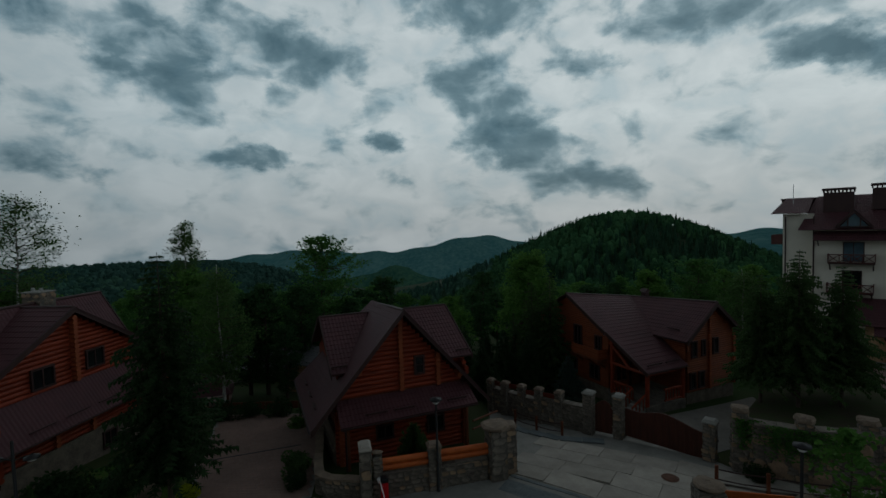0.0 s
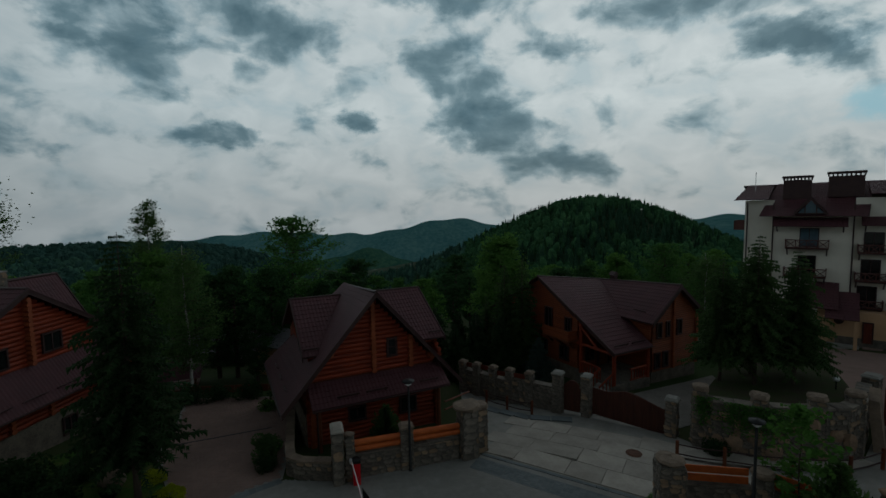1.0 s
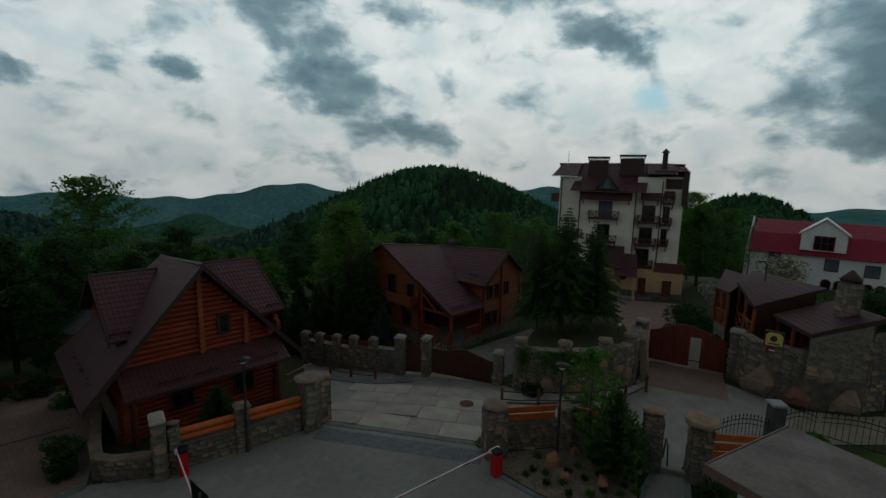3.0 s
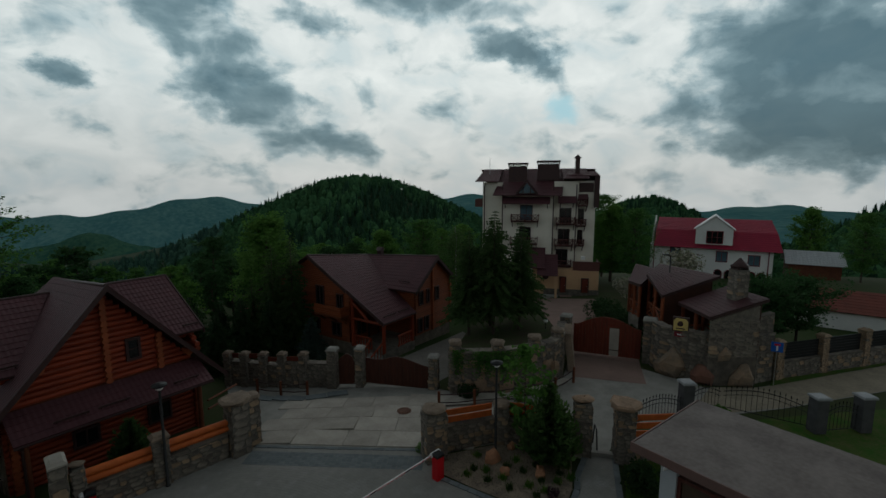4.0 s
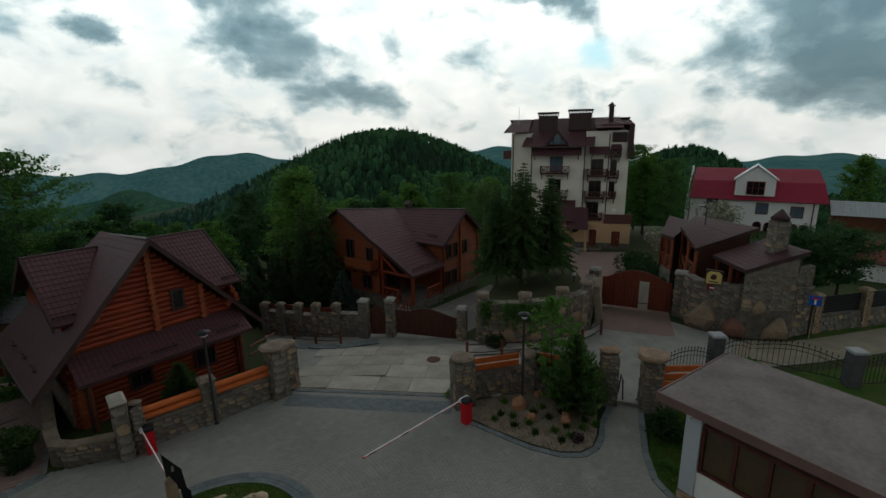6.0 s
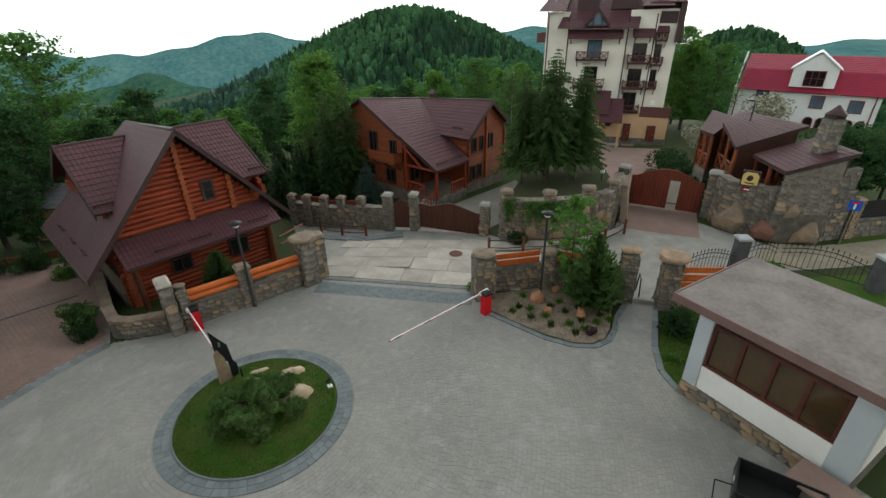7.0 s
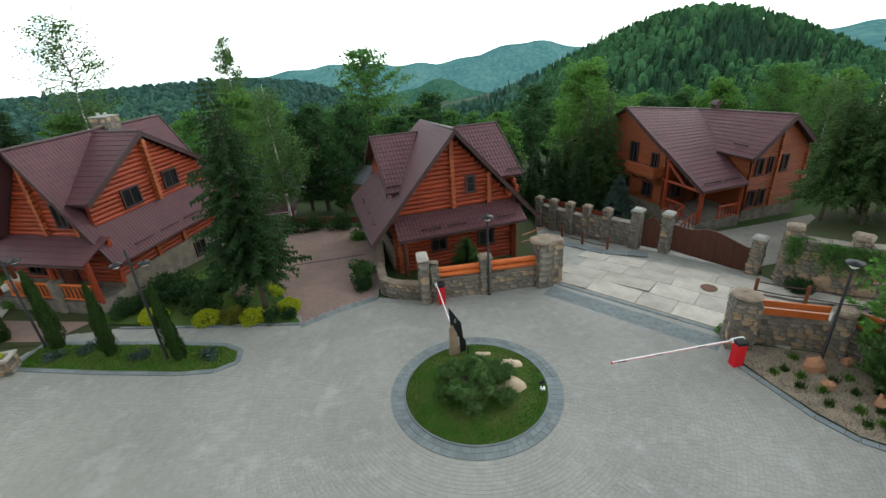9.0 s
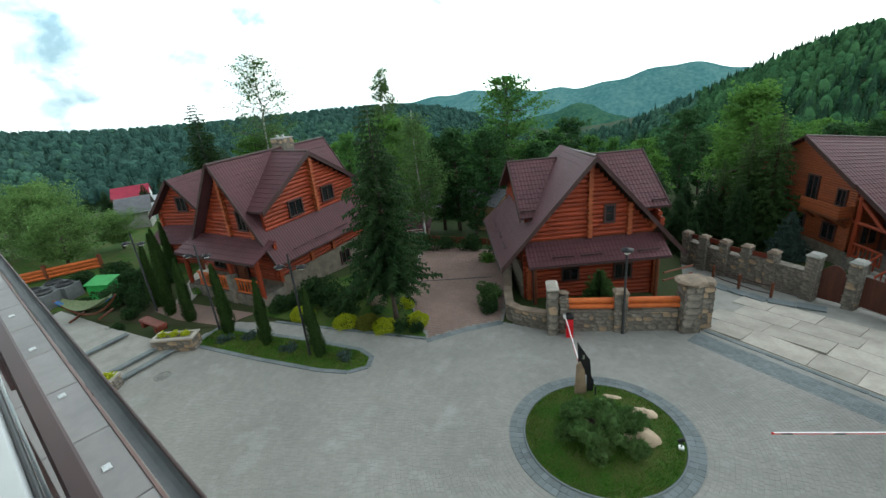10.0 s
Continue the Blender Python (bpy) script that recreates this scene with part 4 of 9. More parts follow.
    # porch with rails, posts and pent roof
    slope(h, (-HS - 3.5, -1.8, 2.75), (1, 0, 0), (0, 1.75, 0.75), 0, 7.0, 0, 7.0, "porch_roof")
    gutter(h, (-HS - 3.5, -1.85, 2.7), (-HS + 3.5, -1.85, 2.7))
    for x in (-HS - 3.2, -HS + 0.9, -HS + 3.2):
        s = Shape()
        s.tube((x, -1.4, 0.5), (x, -1.4, 2.75), 0.14, n=12)
        part("porch_post", s, LOG, h)
    s = Shape()
    s.box(-HS - 3.3, -HS + 3.3, -1.6, 0.0, -0.2, 0.62)
    part("porch_base", s, STONE, h)
    s = Shape()
    s.bevbox(-HS + 0.75, -HS + 1.15, -1.75, -1.3, 0.0, 1.75, 0.03)
    part("porch_pier", s, STONE, h)
    balusters(h, (-HS - 2.2, -1.5), (-HS + 0.7, -1.5), 0.65, 0.85, 12, ORANGE_WOOD)
    balusters(h, (-HS + 1.2, -1.5), (-HS + 3.1, -1.5), 0.65, 0.85, 7, ORANGE_WOOD)
    balusters(h, (-0.7, D - 0.2), (-0.3, D + 1.5), 1.3, 0.85, 5, ORANGE_WOOD)
    door(h, pose(-HS + 0.2, -0.15, 0.65), 0.9, 2.0, LOG_DARK)
    window(h, pose(-HS - 1.9, -0.14, 1.3), 0.8, 0.9)
    # chimney of stone with a flat cap and pots
    s = Shape()
    s.box(-HS - 0.8, -HS + 0.25, 5.0, 5.9, AZ - 0.6, AZ + 0.5)
    ch_ = part("chimney", s, MORTAR, h, "rough stone chimney")
    rng = random.Random(41)
    for k in range(44):
        x, yy, zz = rng.uniform(-HS - 0.72, -HS + 0.17), rng.uniform(5.08, 5.82), rng.uniform(AZ - 0.1, AZ + 0.42)
        s = Shape()
        at = ((x, 4.99, zz), (-HS + 0.26, yy, zz))[k % 2]
        s.blob(at, rng.uniform(0.09, 0.14), rng, 7, 5, 0.2, ((1.2, 0.25, 0.8), (0.25, 1.2, 0.8))[k % 2], False)
        part("stone", s, DARK_STONEWORK if k % 3 else STONE_WARM, ch_)
    s = Shape()
    s.bevbox(-HS - 0.84, -HS + 0.29, 4.96, 5.94, AZ + 0.5, AZ + 0.56, 0.02)
    part("chimney_cap", s, CONCRETE, ch_)
    for x in (-0.6, -0.1):
        s = Shape()
        s.tube((-HS + x, 5.45, AZ + 0.55), (-HS + x, 5.45, AZ + 0.72), 0.09)
        part("pot", s, STEEL, ch_)
    downpipe(h, [(-0.1, D - 0.3, EZ - 0.1), (-0.6, D - 0.3, EZ - 0.5), (-0.6, D - 0.3, -0.5)])
    return h


log_house_c()


def log_house_back():
    """The wing behind the large log house, of which the roof and gable show."""
    h = thing("log_house", "smaller log house with brown tile roof standing behind the larger one", "house", pose(-30.6, 22.6, -0.3, 0, 0, 8))
    for sg in (-1, 1):
        slope(h, (sg * 2.3, -0.5, 3.9), (0, 1, 0), (-sg * 2.3, 0, 2.6), 0, 6, 0, 6)
        verge_board(h, (sg * 2.32, -0.5 - (0.06 if sg < 0 else 0), 3.9), (0, -0.5 - (0.06 if sg < 0 else 0), 6.5))
    log_wall(h, "front_wall", (-1.7, 0), (1.7, 0), 0, 4.0)
    log_gable(h, "gable_wall", -2, 2, 4.0, 0, 6.3, 2.6 / 2.3, 0)
    for x in (-1.7, 1.7):
        log_wall(h, "side_wall", (x, 0), (x, 5), 0, 4.0)
    slope(h, (-2.0, -1.7, 2.2), (1, 0, 0), (0, 1.6, 0.9), 0, 4.2, 0, 4.2, "porch_roof")
    window(h, pose(0.4, -0.14, 4.2), 0.7, 0.9)
    for x in (-1.7, 1.9):
        s = Shape()
        s.tube((x, -1.4, 0), (x, -1.4, 2.2), 0.12)
        part("porch_post", s, LOG_DARK, h)
    return h


log_house_back()


# ---- timber house with catslide roof ----
def timber_house_b():
    h = thing("timber_house", "orange-brown timber house with brown metal tile roof", "house", pose(12.99, 27.96, -0.48, 0, 0, 24.1))
    AZ, EZ, VR, uL, uC, uE, gz, ge, gv, gc, gh, vm = 6.39, 2.32, 7.44, -0.85, -0.77, 2.82, 6.13, 3.79, 0.06, 5.66, 2.9, 3.47
    ZJ = 5.6  # where the two ridges meet, a little sunk
    zm = EZ + (AZ - EZ) * vm / VR
    kk = (gz - ge) / gh
    sag, dip = (AZ - ZJ) / (gc - uL), (gz - ZJ) / (VR - gv)
    # main roof, its lower part running on over the porch
    slope(h, (0, vm, zm), (1, 0, 0), (0, VR - vm, AZ - zm), uL, gc - 1.6, uL, gc + 0.1, drop=sag * (gc - 1.6 - uL))
    slope(h, (0, 0, EZ), (1, 0, 0), (0, vm, zm - EZ), uC, uE, uC, gc - 2.4, "catslide_roof")
    slope(h, (0, 2 * VR, EZ), (1, 0, 0), (0, -VR, AZ - EZ), uL, gc + 0.1, uL, gc + 0.1, drop=sag * (gc + 0.1 - uL))
    verge_board(h, (uL - 0.03, vm, zm), (uL - 0.03, VR, AZ))
    verge_board(h, (uC - 0.03, 0, EZ), (uC - 0.03, vm, zm))
    gutter(h, (uC, -0.05, EZ - 0.02), (uE, -0.05, EZ - 0.02))
    ridge_cap(h, (uL, VR, AZ), (gc, VR, ZJ))
    # cross wing
    slope(h, (gc - gh, gv, ge), (0, 1, 0), (gh, 0, gz - ge), 0, 3.6, 0, VR - gv, "wing_roof_slope", drop=dip * 3.6)
    slope(h, (gc + gh, gv, ge), (0, 1, 0), (-gh, 0, gz - ge), 0, 8, 0, VR - gv, "wing_roof_slope", drop=dip * 8)
    for sg in (-1, 1):
        verge_board(h, (gc + sg * gh, gv - (0.06 if sg < 0 else 0.0), ge), (gc, gv - (0.06 if sg < 0 else 0.0), gz))
    gutter(h, (gc - gh - 0.05, gv, ge - 0.02), (gc - gh - 0.05, gv + 2.6, ge - 0.02))
    ridge_cap(h, (gc, gv, gz), (gc, VR, ZJ))
    snow_guards(h, (gc - gh, gv, ge), (0, 1, 0), (gh, 0, gz - ge), (0.9,), 0.2, 1.0)
    snow_guards(h, (0, 0, EZ), (1, 0, 0), (0, vm, zm - EZ), (-0.4, 1.2), 0.12, 1.3)

    def boards(name, p, q, z0, z1, tri=None):
        """Round-faced boards stacked on a wall from p to q; tri narrows them under a gable."""
        p, q = Vector((*p, 0)), Vector((*q, 0))
        z, rows = z0 + 0.075, []
        while z < z1:
            a, b = p, q
            if tri:
                c, apex, sl = tri
                half = (apex - z) / sl - 0.15
                e = (q - p).normalized()
                L = (q - p).length
                if half <= 0.1:
                    break
                a, b = p + e * max(0, c - half), p + e * min(L, c + half)
            rows.append((a + Vector((0, 0, z)), b + Vector((0, 0, z))))
            z += 0.145
        core = Shape()
        core.prism([rows[0][0], rows[0][1], rows[-1][1], rows[-1][0]], Vector((0, 0, 1)).cross(q - p).normalized() * 0.05)
        wall = part(name, core, PLANK, h)
        for a, b in rows:
            s = Shape()
            s.tube(a, b, 0.10, n=8, caps=False)
            part("board", s, PLANK, wall)
        return wall

    boards("gable_wall", (gc - gh + 0.6, gv + 0.5), (gc + gh - 0.6, gv + 0.5), 0.2, gz, (gh - 0.6, gz - 0.1, kk))
    boards("wing_wall", (gc + gh - 0.6, gv + 0.5), (gc + gh - 0.6, 9), 0.2, 3.7)
    boards("wing_wall", (gc - gh + 0.6, gv + 0.5), (gc - gh + 0.6, 3.6), 0.2, 3.8)
    boards("front_wall", (uL + 0.5, vm + 0.15), (gc - gh + 0.6, vm + 0.15), 0.2, 3.9)
    boards("end_wall", (uL + 0.5, vm + 0.15), (uL + 0.5, 2 * VR - vm), 0.2, AZ, (VR - vm - 0.15, AZ - 0.1, (AZ - EZ) / VR))
    s = Shape()
    s.box(gc - gh + 0.55, gc + gh - 0.55, gv + 0.45, 9, -1.3, 0.2)
    s.box(uL + 0.45, gc - gh + 0.55, vm + 0.1, 11, -1.3, 0.2)
    part("plinth", s, DARK_STONEWORK, h)
    y = gv + 0.38
    for x, w in ((gc - 1.7, 0.36), (gc - 0.8, 0.2), (gc + 0.4, 0.38)):
        window(h, pose(x, y, 2.6), w, 0.95, frame=BROWN, mullions=0)
    for x in (gc - 1.85, gc - 1.0):
        window(h, pose(x, y, 0.5), 0.38, 0.95, frame=BROWN, mullions=0)
    # end wall: windows and a boarded balcony
    for yy, z, w, hh in ((4.9, 0.6, 0.8, 0.9), (7.2, 0.6, 0.8, 0.9), (4.5, 2.75, 0.5, 0.9), (6.6, 2.35, 0.7, 1.7)):
        window(h, pose(uL + 0.38, yy, z, 0, 0, -90), w, hh, frame=BROWN)
    s = Shape()
    s.box(uL - 0.35, uL + 0.45, 3.7, 6.4, 2.12, 2.25)
    balc = part("balcony", s, LOG_DARK, h)
    for i in range(4):
        s = Shape()
        s.bevbox(uL - 0.38, uL - 0.32, 3.7, 6.4, 2.28 + 0.17 * i, 2.43 + 0.17 * i, 0.01)
        part("rail_board", s, PLANK, balc)
        s = Shape()
        s.bevbox(uL - 0.35, uL + 0.4, 3.68, 3.74, 2.28 + 0.17 * i, 2.43 + 0.17 * i, 0.01)
        part("rail_board", s, PLANK, balc)
    for yy in (3.9, 5.0, 6.2):
        s = Shape()
        s.tube((uL + 0.4, yy, 1.6), (uL - 0.25, yy, 2.12), 0.07, n=8)
        part("bracket", s, LOG_DARK, balc)
    log_column(h, gc - 0.2, y + 0.1, 0.2, 5.7, r=0.1, out=0.2)
    log_column(h, gc + gh - 0.6, y + 0.1, 0.2, 3.8, r=0.1, out=0.2)
    window(h, pose(0.6, vm, 0.7), 0.9, 1.1, frame=LOG_DARK)
    door(h, pose(1.9, vm, 0.2), 0.9, 1.9, LOG_DARK)
    # porch under the catslide
    x0, x1 = uC + 0.25, uE - 0.2
    s = Shape()
    s.box(x0 - 0.1, x1 + 0.1, 0.1, vm, -1.2, 0.15)
    part("porch_base", s, STONE, h)
    for x, yy, top in ((x0, 0.25, 2.3), (x1, 0.25, 2.3), (x0, vm - 0.3, 3.9)):
        s = Shape()
        s.tube((x, yy, 0.1), (x, yy, top), 0.13)
        part("porch_post", s, LOG, h)
    for p, q in (((x0, 0.25, 2.15), (x0, vm, 2.15)), ((x0, 0.25, 2.12), (x1, 0.25, 2.12)), ((x0, 1.6, 2.15), (x0, vm - 0.1, 3.5))):
        s = Shape()
        s.tube(p, q, 0.1)
        part("beam", s, LOG, h)
    balusters(h, (x0, 1.5), (x0, vm - 0.4), 0.15, 0.8, 6, LOG)
    balusters(h, (x0 + 1.5, 0.25), (x1 - 0.1, 0.25), 0.15, 0.8, 6, LOG)
    s = Shape()
    for i in range(4):
        s.box(x0 - 0.35 - 0.3 * i, x0 - 0.05 - 0.3 * i, 0.3, 1.4, -1.2, 0.0 - 0.18 * i)
    part("steps", s, CONCRETE, h)
    for yy in (0.3, 1.4):
        s = Shape()
        s.tube((x0, yy, 0.95), (x0 - 1.25, yy, 0.25), 0.06, n=8)
        for k in range(5):
            s.tube((x0 - 0.3 * k, yy, 0.95 - 0.17 * k), (x0 - 0.3 * k, yy, 0.1 - 0.17 * k), 0.045, n=6)
        part("stair_rail", s, LOG, h)
    s = Shape()
    s.box(gc + 0.0, gc + 0.4, VR - 1.5, VR - 1.1, ZJ - 0.4, ZJ + 0.45)
    c = part("chimney", s, BROWN, h, "small brown chimney with cap")
    s = Shape()
    s.prism([(gc - 0.1, VR - 1.6, ZJ + 0.5), (gc + 0.5, VR - 1.6, ZJ + 0.5), (gc + 0.2, VR - 1.6, ZJ + 0.75)], (0, 0.6, 0))
    part("chimney_cap", s, BROWN, c)
    return h


timber_house_b()


# ---- hotel ----
def hotel():
    h = thing("hotel", "five-storey cream hotel with dark wooden balconies and brown roof", "hotel", pose(33.4, 45.2, -1.9, 0, 0, -43.6))

    def X(c):
        return (c - 250) / 35.4

    def Z(c):
        return (625 - c) / 35.4

    def block(name, x0, x1, y0, y1, z0, z1, material, label=""):
        s = Shape()
        s.box(x0, x1, y0, y1, z0, z1)
        return part(name, s, material, h, label)

    block("wall", 0, X(335), 0.9, 11, 0, Z(155), PLASTER)
    block("bay", X(335), X(552), 0.0, 11, 0, Z(203), PLASTER)
    block("wall", X(552), X(650), 0.8, 11, 0, Z(152), PLASTER)
    block("wall", X(650), X(722), 1.5, 11, 0, Z(150), PLASTER)
    # roofs
    slope(h, (X(220), -0.1, Z(152)), (1, 0, 0), (0, 5.5, 1.6), 0, X(322) - X(220), 0.6, X(322) - X(220), "roof_slope")
    slope(h, (X(585), -0.1, Z(140)), (1, 0, 0), (0, 5.5, 1.3), 0, X(690) - X(585), 0, X(690) - X(585), "roof_slope")
    slope(h, (X(690), 0.9, Z(128)), (1, 0, 0), (0, 4.5, 0.6), -2.2, 1.2, -2.2, 1.2, "roof_slope")
    slope(h, (X(220), 12, Z(152)), (1, 0, 0), (0, -6, 1.6), 0, X(735) - X(220), 0, X(735) - X(220), "roof_slope")
    block("gable_board", X(715), X(735), 1.0, 11, Z(262), Z(128), BROWN)
    slope(h, (X(300), -1.2, Z(209)), (1, 0, 0), (0, 6.6, 3.25), 0, X(580) - X(300), 0.9, X(598) - X(300), "bay_roof")
    verge_board(h, (X(580), -1.2, Z(209)), (X(598), 5.4, Z(94)))
    # dormer with pointed window
    for sg in (-1, 1):
        slope(h, (X(440) + sg * 1.25, -1.5, Z(200)), (0, 1, 0), (-sg * 1.25, 0, 1.55), 0, 1.6, 0, 2.6, "dormer_roof_slope")
        verge_board(h, (X(440) + sg * 1.25, -1.5 - (0.06 if sg < 0 else 0), Z(200)), (X(440), -1.5 - (0.06 if sg < 0 else 0), Z(146)))
    s = Shape()
    s.prism([(X(440) - 0.95, -1.25, Z(200)), (X(440) + 0.95, -1.25, Z(200)), (X(440), -1.25, Z(158))], (0, 0.06, 0))
    g = part("dormer_window", s, GLASS_BLUE, h)
    s = Shape()
    for x in (-0.42, 0.42):
        s.box(X(440) + x - 0.05, X(440) + x + 0.05, -1.33, -1.24, Z(200), Z(200) + 0.75)
    s.box(X(440) - 1.0, X(440) + 1.0, -1.33, -1.24, Z(203), Z(199))
    part("frame", s, BROWN, g)
    # pent roofs over the top balconies
    for a, b, t0, t1, y in ((340, 535, 243, 215, -0.2), (567, 640, 240, 213, 0.6), (648, 690, 225, 205, 1.3)):
        slope(h, (X(a), y - 1.2, Z(t0)), (1, 0, 0), (0, 1.3, Z(t1) - Z(t0)), 0, X(b) - X(a), 0, X(b) - X(a), "pent_roof")
        s = Shape()
        for x in (X(a) + 0.3, X(b) - 0.3):
            s.tube((x, y + 0.15, Z(t0) - 0.55), (x, y - 0.9, Z(t0)), 0.06, n=6)
        part("bracket", s, BROWN, h)
    block("panel", X(655), X(712), 1.35, 1.5, Z(197), Z(158), BROWN)

    def balcony(a, b, top, bottom, y, deep=1.1):
        x0, x1, z0, z1 = X(a), X(b), Z(bottom), Z(top)
        s = Shape()
        s.box(x0, x1, y - deep, y, z0 + 0.16, z0 + 0.28)
        ob = part("balcony", s, BROWN, h, "dark wooden balcony with crossed panels")
        s = Shape()
        s.box(x0 - 0.05, x1 + 0.05, y - deep - 0.06, y - deep + 0.06, z1 - 0.08, z1)
        s.box(x0 - 0.05, x0 + 0.05, y - deep, y, z1 - 0.08, z1)
        s.box(x1 - 0.05, x1 + 0.05, y - deep, y, z1 - 0.08, z1)
        s.box(x0, x1, y - deep - 0.05, y - deep + 0.05, z0 + 0.28, z0 + 0.36)
        part("rail", s, BROWN_BALC, ob)
        n = max(2, round((x1 - x0) / 0.75))
        for i in range(n):
            a0, a1 = x0 + (x1 - x0) * i / n, x0 + (x1 - x0) * (i + 1) / n
            s = Shape()
            s.tube((a0 + 0.03, y - deep, z0 + 0.34), (a1 - 0.03, y - deep, z1 - 0.08), 0.035, n=6)
            s.tube((a0 + 0.03, y - deep, z1 - 0.08), (a1 - 0.03, y - deep, z0 + 0.34), 0.035, n=6)
            s.box(a0 - 0.035, a0 + 0.035, y - deep - 0.04, y - deep + 0.04, z0 + 0.28, z1)
            part("cross_panel", s, BROWN_BALC, ob)
        for x in (x0 + 0.12, x1 - 0.12):
            s = Shape()
            s.tube((x, y, z0 - 0.45), (x, y - deep + 0.15, z0 + 0.16), 0.06, n=6)
            part("strut", s, BROWN, ob)
        for x in (x0, x1):
            s = Shape()
            s.box(x - 0.03, x + 0.03, y - deep, y, z0 + 0.36, z1 - 0.1)
            part("side_panel", s, BROWN_BALC, ob)

    for a, b, t, bo, y in ((377, 490, 288, 326, 0), (375, 487, 384, 421, 0), (562, 638, 301, 338, 0.8), (558, 633, 391, 428, 0.8), (563, 628, 480, 514, 0.8), (645, 684, 309, 346, 1.5), (641, 678, 394, 429, 1.5), (648, 688, 226, 262, 1.5)):
        balcony(a, b, t, bo, y)
    for a, b, t, bo, y, g in ((415, 462, 253, 312, 0, GLASS_BLUE), (413, 457, 345, 408, 0, GLASS), (578, 622, 265, 325, 0.8, GLASS), (574, 617, 353, 415, 0.8, GLASS), (568, 612, 440, 505, 0.8, GLASS), (655, 675, 270, 330, 1.5, GLASS), (652, 672, 358, 415, 1.5, GLASS)):
        window(h, pose((X(a) + X(b)) / 2, y - 0.02, Z(bo)), X(b) - X(a), Z(t) - Z(bo), glass=g, f=0.07)
    # side balcony on the far corner
    s = Shape()
    s.box(-1.0, 0, 1.2, 3.5, Z(262), Z(262) + 0.12)
    for y in (1.2, 3.4):
        s.box(-1.0, 0, y, y + 0.08, Z(262) + 0.12, Z(228))
    s.box(-1.0, -0.92, 1.2, 3.5, Z(262) + 0.12, Z(228))
    part("side_balcony", s, BROWN_BALC, h)
    # ground floor: peach annexe with terrace, canopy roofs, doors
    block("annexe", X(520), X(735), -1.6, 1.2, 0, Z(512), PEACH)
    block("annexe_plinth", X(518), X(737), -1.65, 1.2, -0.4, Z(592), STONE)
    block("entrance_wall", X(470), X(520), -1.2, 1.2, 0, Z(500), PEACH)
    s = Shape()
    s.box(X(632), X(737), -1.7, -1.62, Z(512), Z(478))
    s.box(X(735), X(737), -1.7, 1.5, Z(512), Z(478))
    s.box(X(630), X(739), -1.74, -1.58, Z(480), Z(475))
    part("terrace_railing", s, BROWN_BALC, h)
    slope(h, (X(445), -3.0, Z(500)), (1, 0, 0), (0, 3.0, 2.0), 0, X(522) - X(445), 0, X(522) - X(445), "canopy_roof")
    slope(h, (X(490), -3.6, Z(525)), (1, 0, 0), (0, 3.0, 2.0), 0, X(572) - X(490), 0, X(572) - X(490), "canopy_roof")
    for a, b, t, bo in ((668, 695, 547, 603), (583, 606, 543, 606)):
        door(h, pose((X(a) + X(b)) / 2, -1.63, Z(bo)), X(b) - X(a) - 0.1, Z(t) - Z(bo), GATE_WOOD)
    s = Shape()
    s.lathe([(0.0, 0.02), (0.26, 0.02), (0.30, -0.04), (0.36, -0.04)], 20)
    c = part("wall_clock", s, BROWN, h)
    c.matrix_basis = pose(X(525), -1.68, Z(541), 90, 0, 0)
    for x in (X(490), X(565)):
        s = Shape()
        s.box(x - 0.12, x + 0.12, -3.4, -3.16, 0, Z(520))
        part("canopy_post", s, PEACH, h)
    for i in range(3):
        block("step", X(480) - 0.1 * i, X(575) + 0.1 * i, -2.6 - 0.35 * i, -1.6, -0.35 - 0.0 * i, 0.25 - 0.16 * i, CONCRETE)
        block("step", X(600), X(700), -2.2 - 0.3 * i, -1.6, -0.35, 0.15 - 0.14 * i, CONCRETE)
    for a in (612, 700):
        block("flower_trough", X(a) - 0.8, X(a) + 0.5, -2.4, -2.05, -0.2, 0.3, PAVER_RED)
    for x in (X(338), X(549), X(643), X(258)):
        downpipe(h, [(x, -0.1 if 335 < x * 35.4 + 250 < 552 else 0.75, Z(165)), (x, -0.1 if 335 < x * 35.4 + 250 < 552 else 0.75, 0.2)], 0.06)
    s = Shape()
    s.box(X(668), X(683), -0.3, 0.0, Z(475), Z(462))
    part("air_conditioner", s, WHITE_PAINT, h, "white air conditioner unit")
    # chimneys with vent slots under a cap
    for a, b, t, bo, y in ((357, 436, 82, 140, 2.0), (480, 572, 74, 130, 2.0)):
        s = Shape()
        s.box(X(a), X(b), y, y + 1.2, Z(bo) - 0.5, Z(t) - 0.12)
        c = part("chimney", s, BROWN, h)
        n = 8
        for i in range(n + 1):
            x = X(a) + (X(b) - X(a)) * i / n
            s = Shape()
            s.box(x - 0.06, x + 0.06, y, y + 1.2, Z(t) - 0.12, Z(t) + 0.1)
            part("vent_post", s, BROWN, c)
        s = Shape()
        s.bevbox(X(a) - 0.12, X(b) + 0.12, y - 0.1, y + 1.3, Z(t) + 0.1, Z(t) + 0.3, 0.05)
        part("chimney_cap", s, BROWN, c)
    s = Shape()
    s.box(X(638), X(657), 2.5, 3.0, Z(125), Z(55))
    c = part("chimney", s, BROWN, h)
    s = Shape()
    s.lathe([(0.45, 0), (0.4, 0.1), (0.0, 0.5)], 4, (X(647), 2.75, Z(55)))
    part("chimney_cap", s, BROWN, c)
    s = Shape()
    s.tube((X(275), 2.0, Z(120)), (X(275), 2.0, Z(50)), 0.03, n=5)
    part("antenna", s, STEEL, h)
    return h


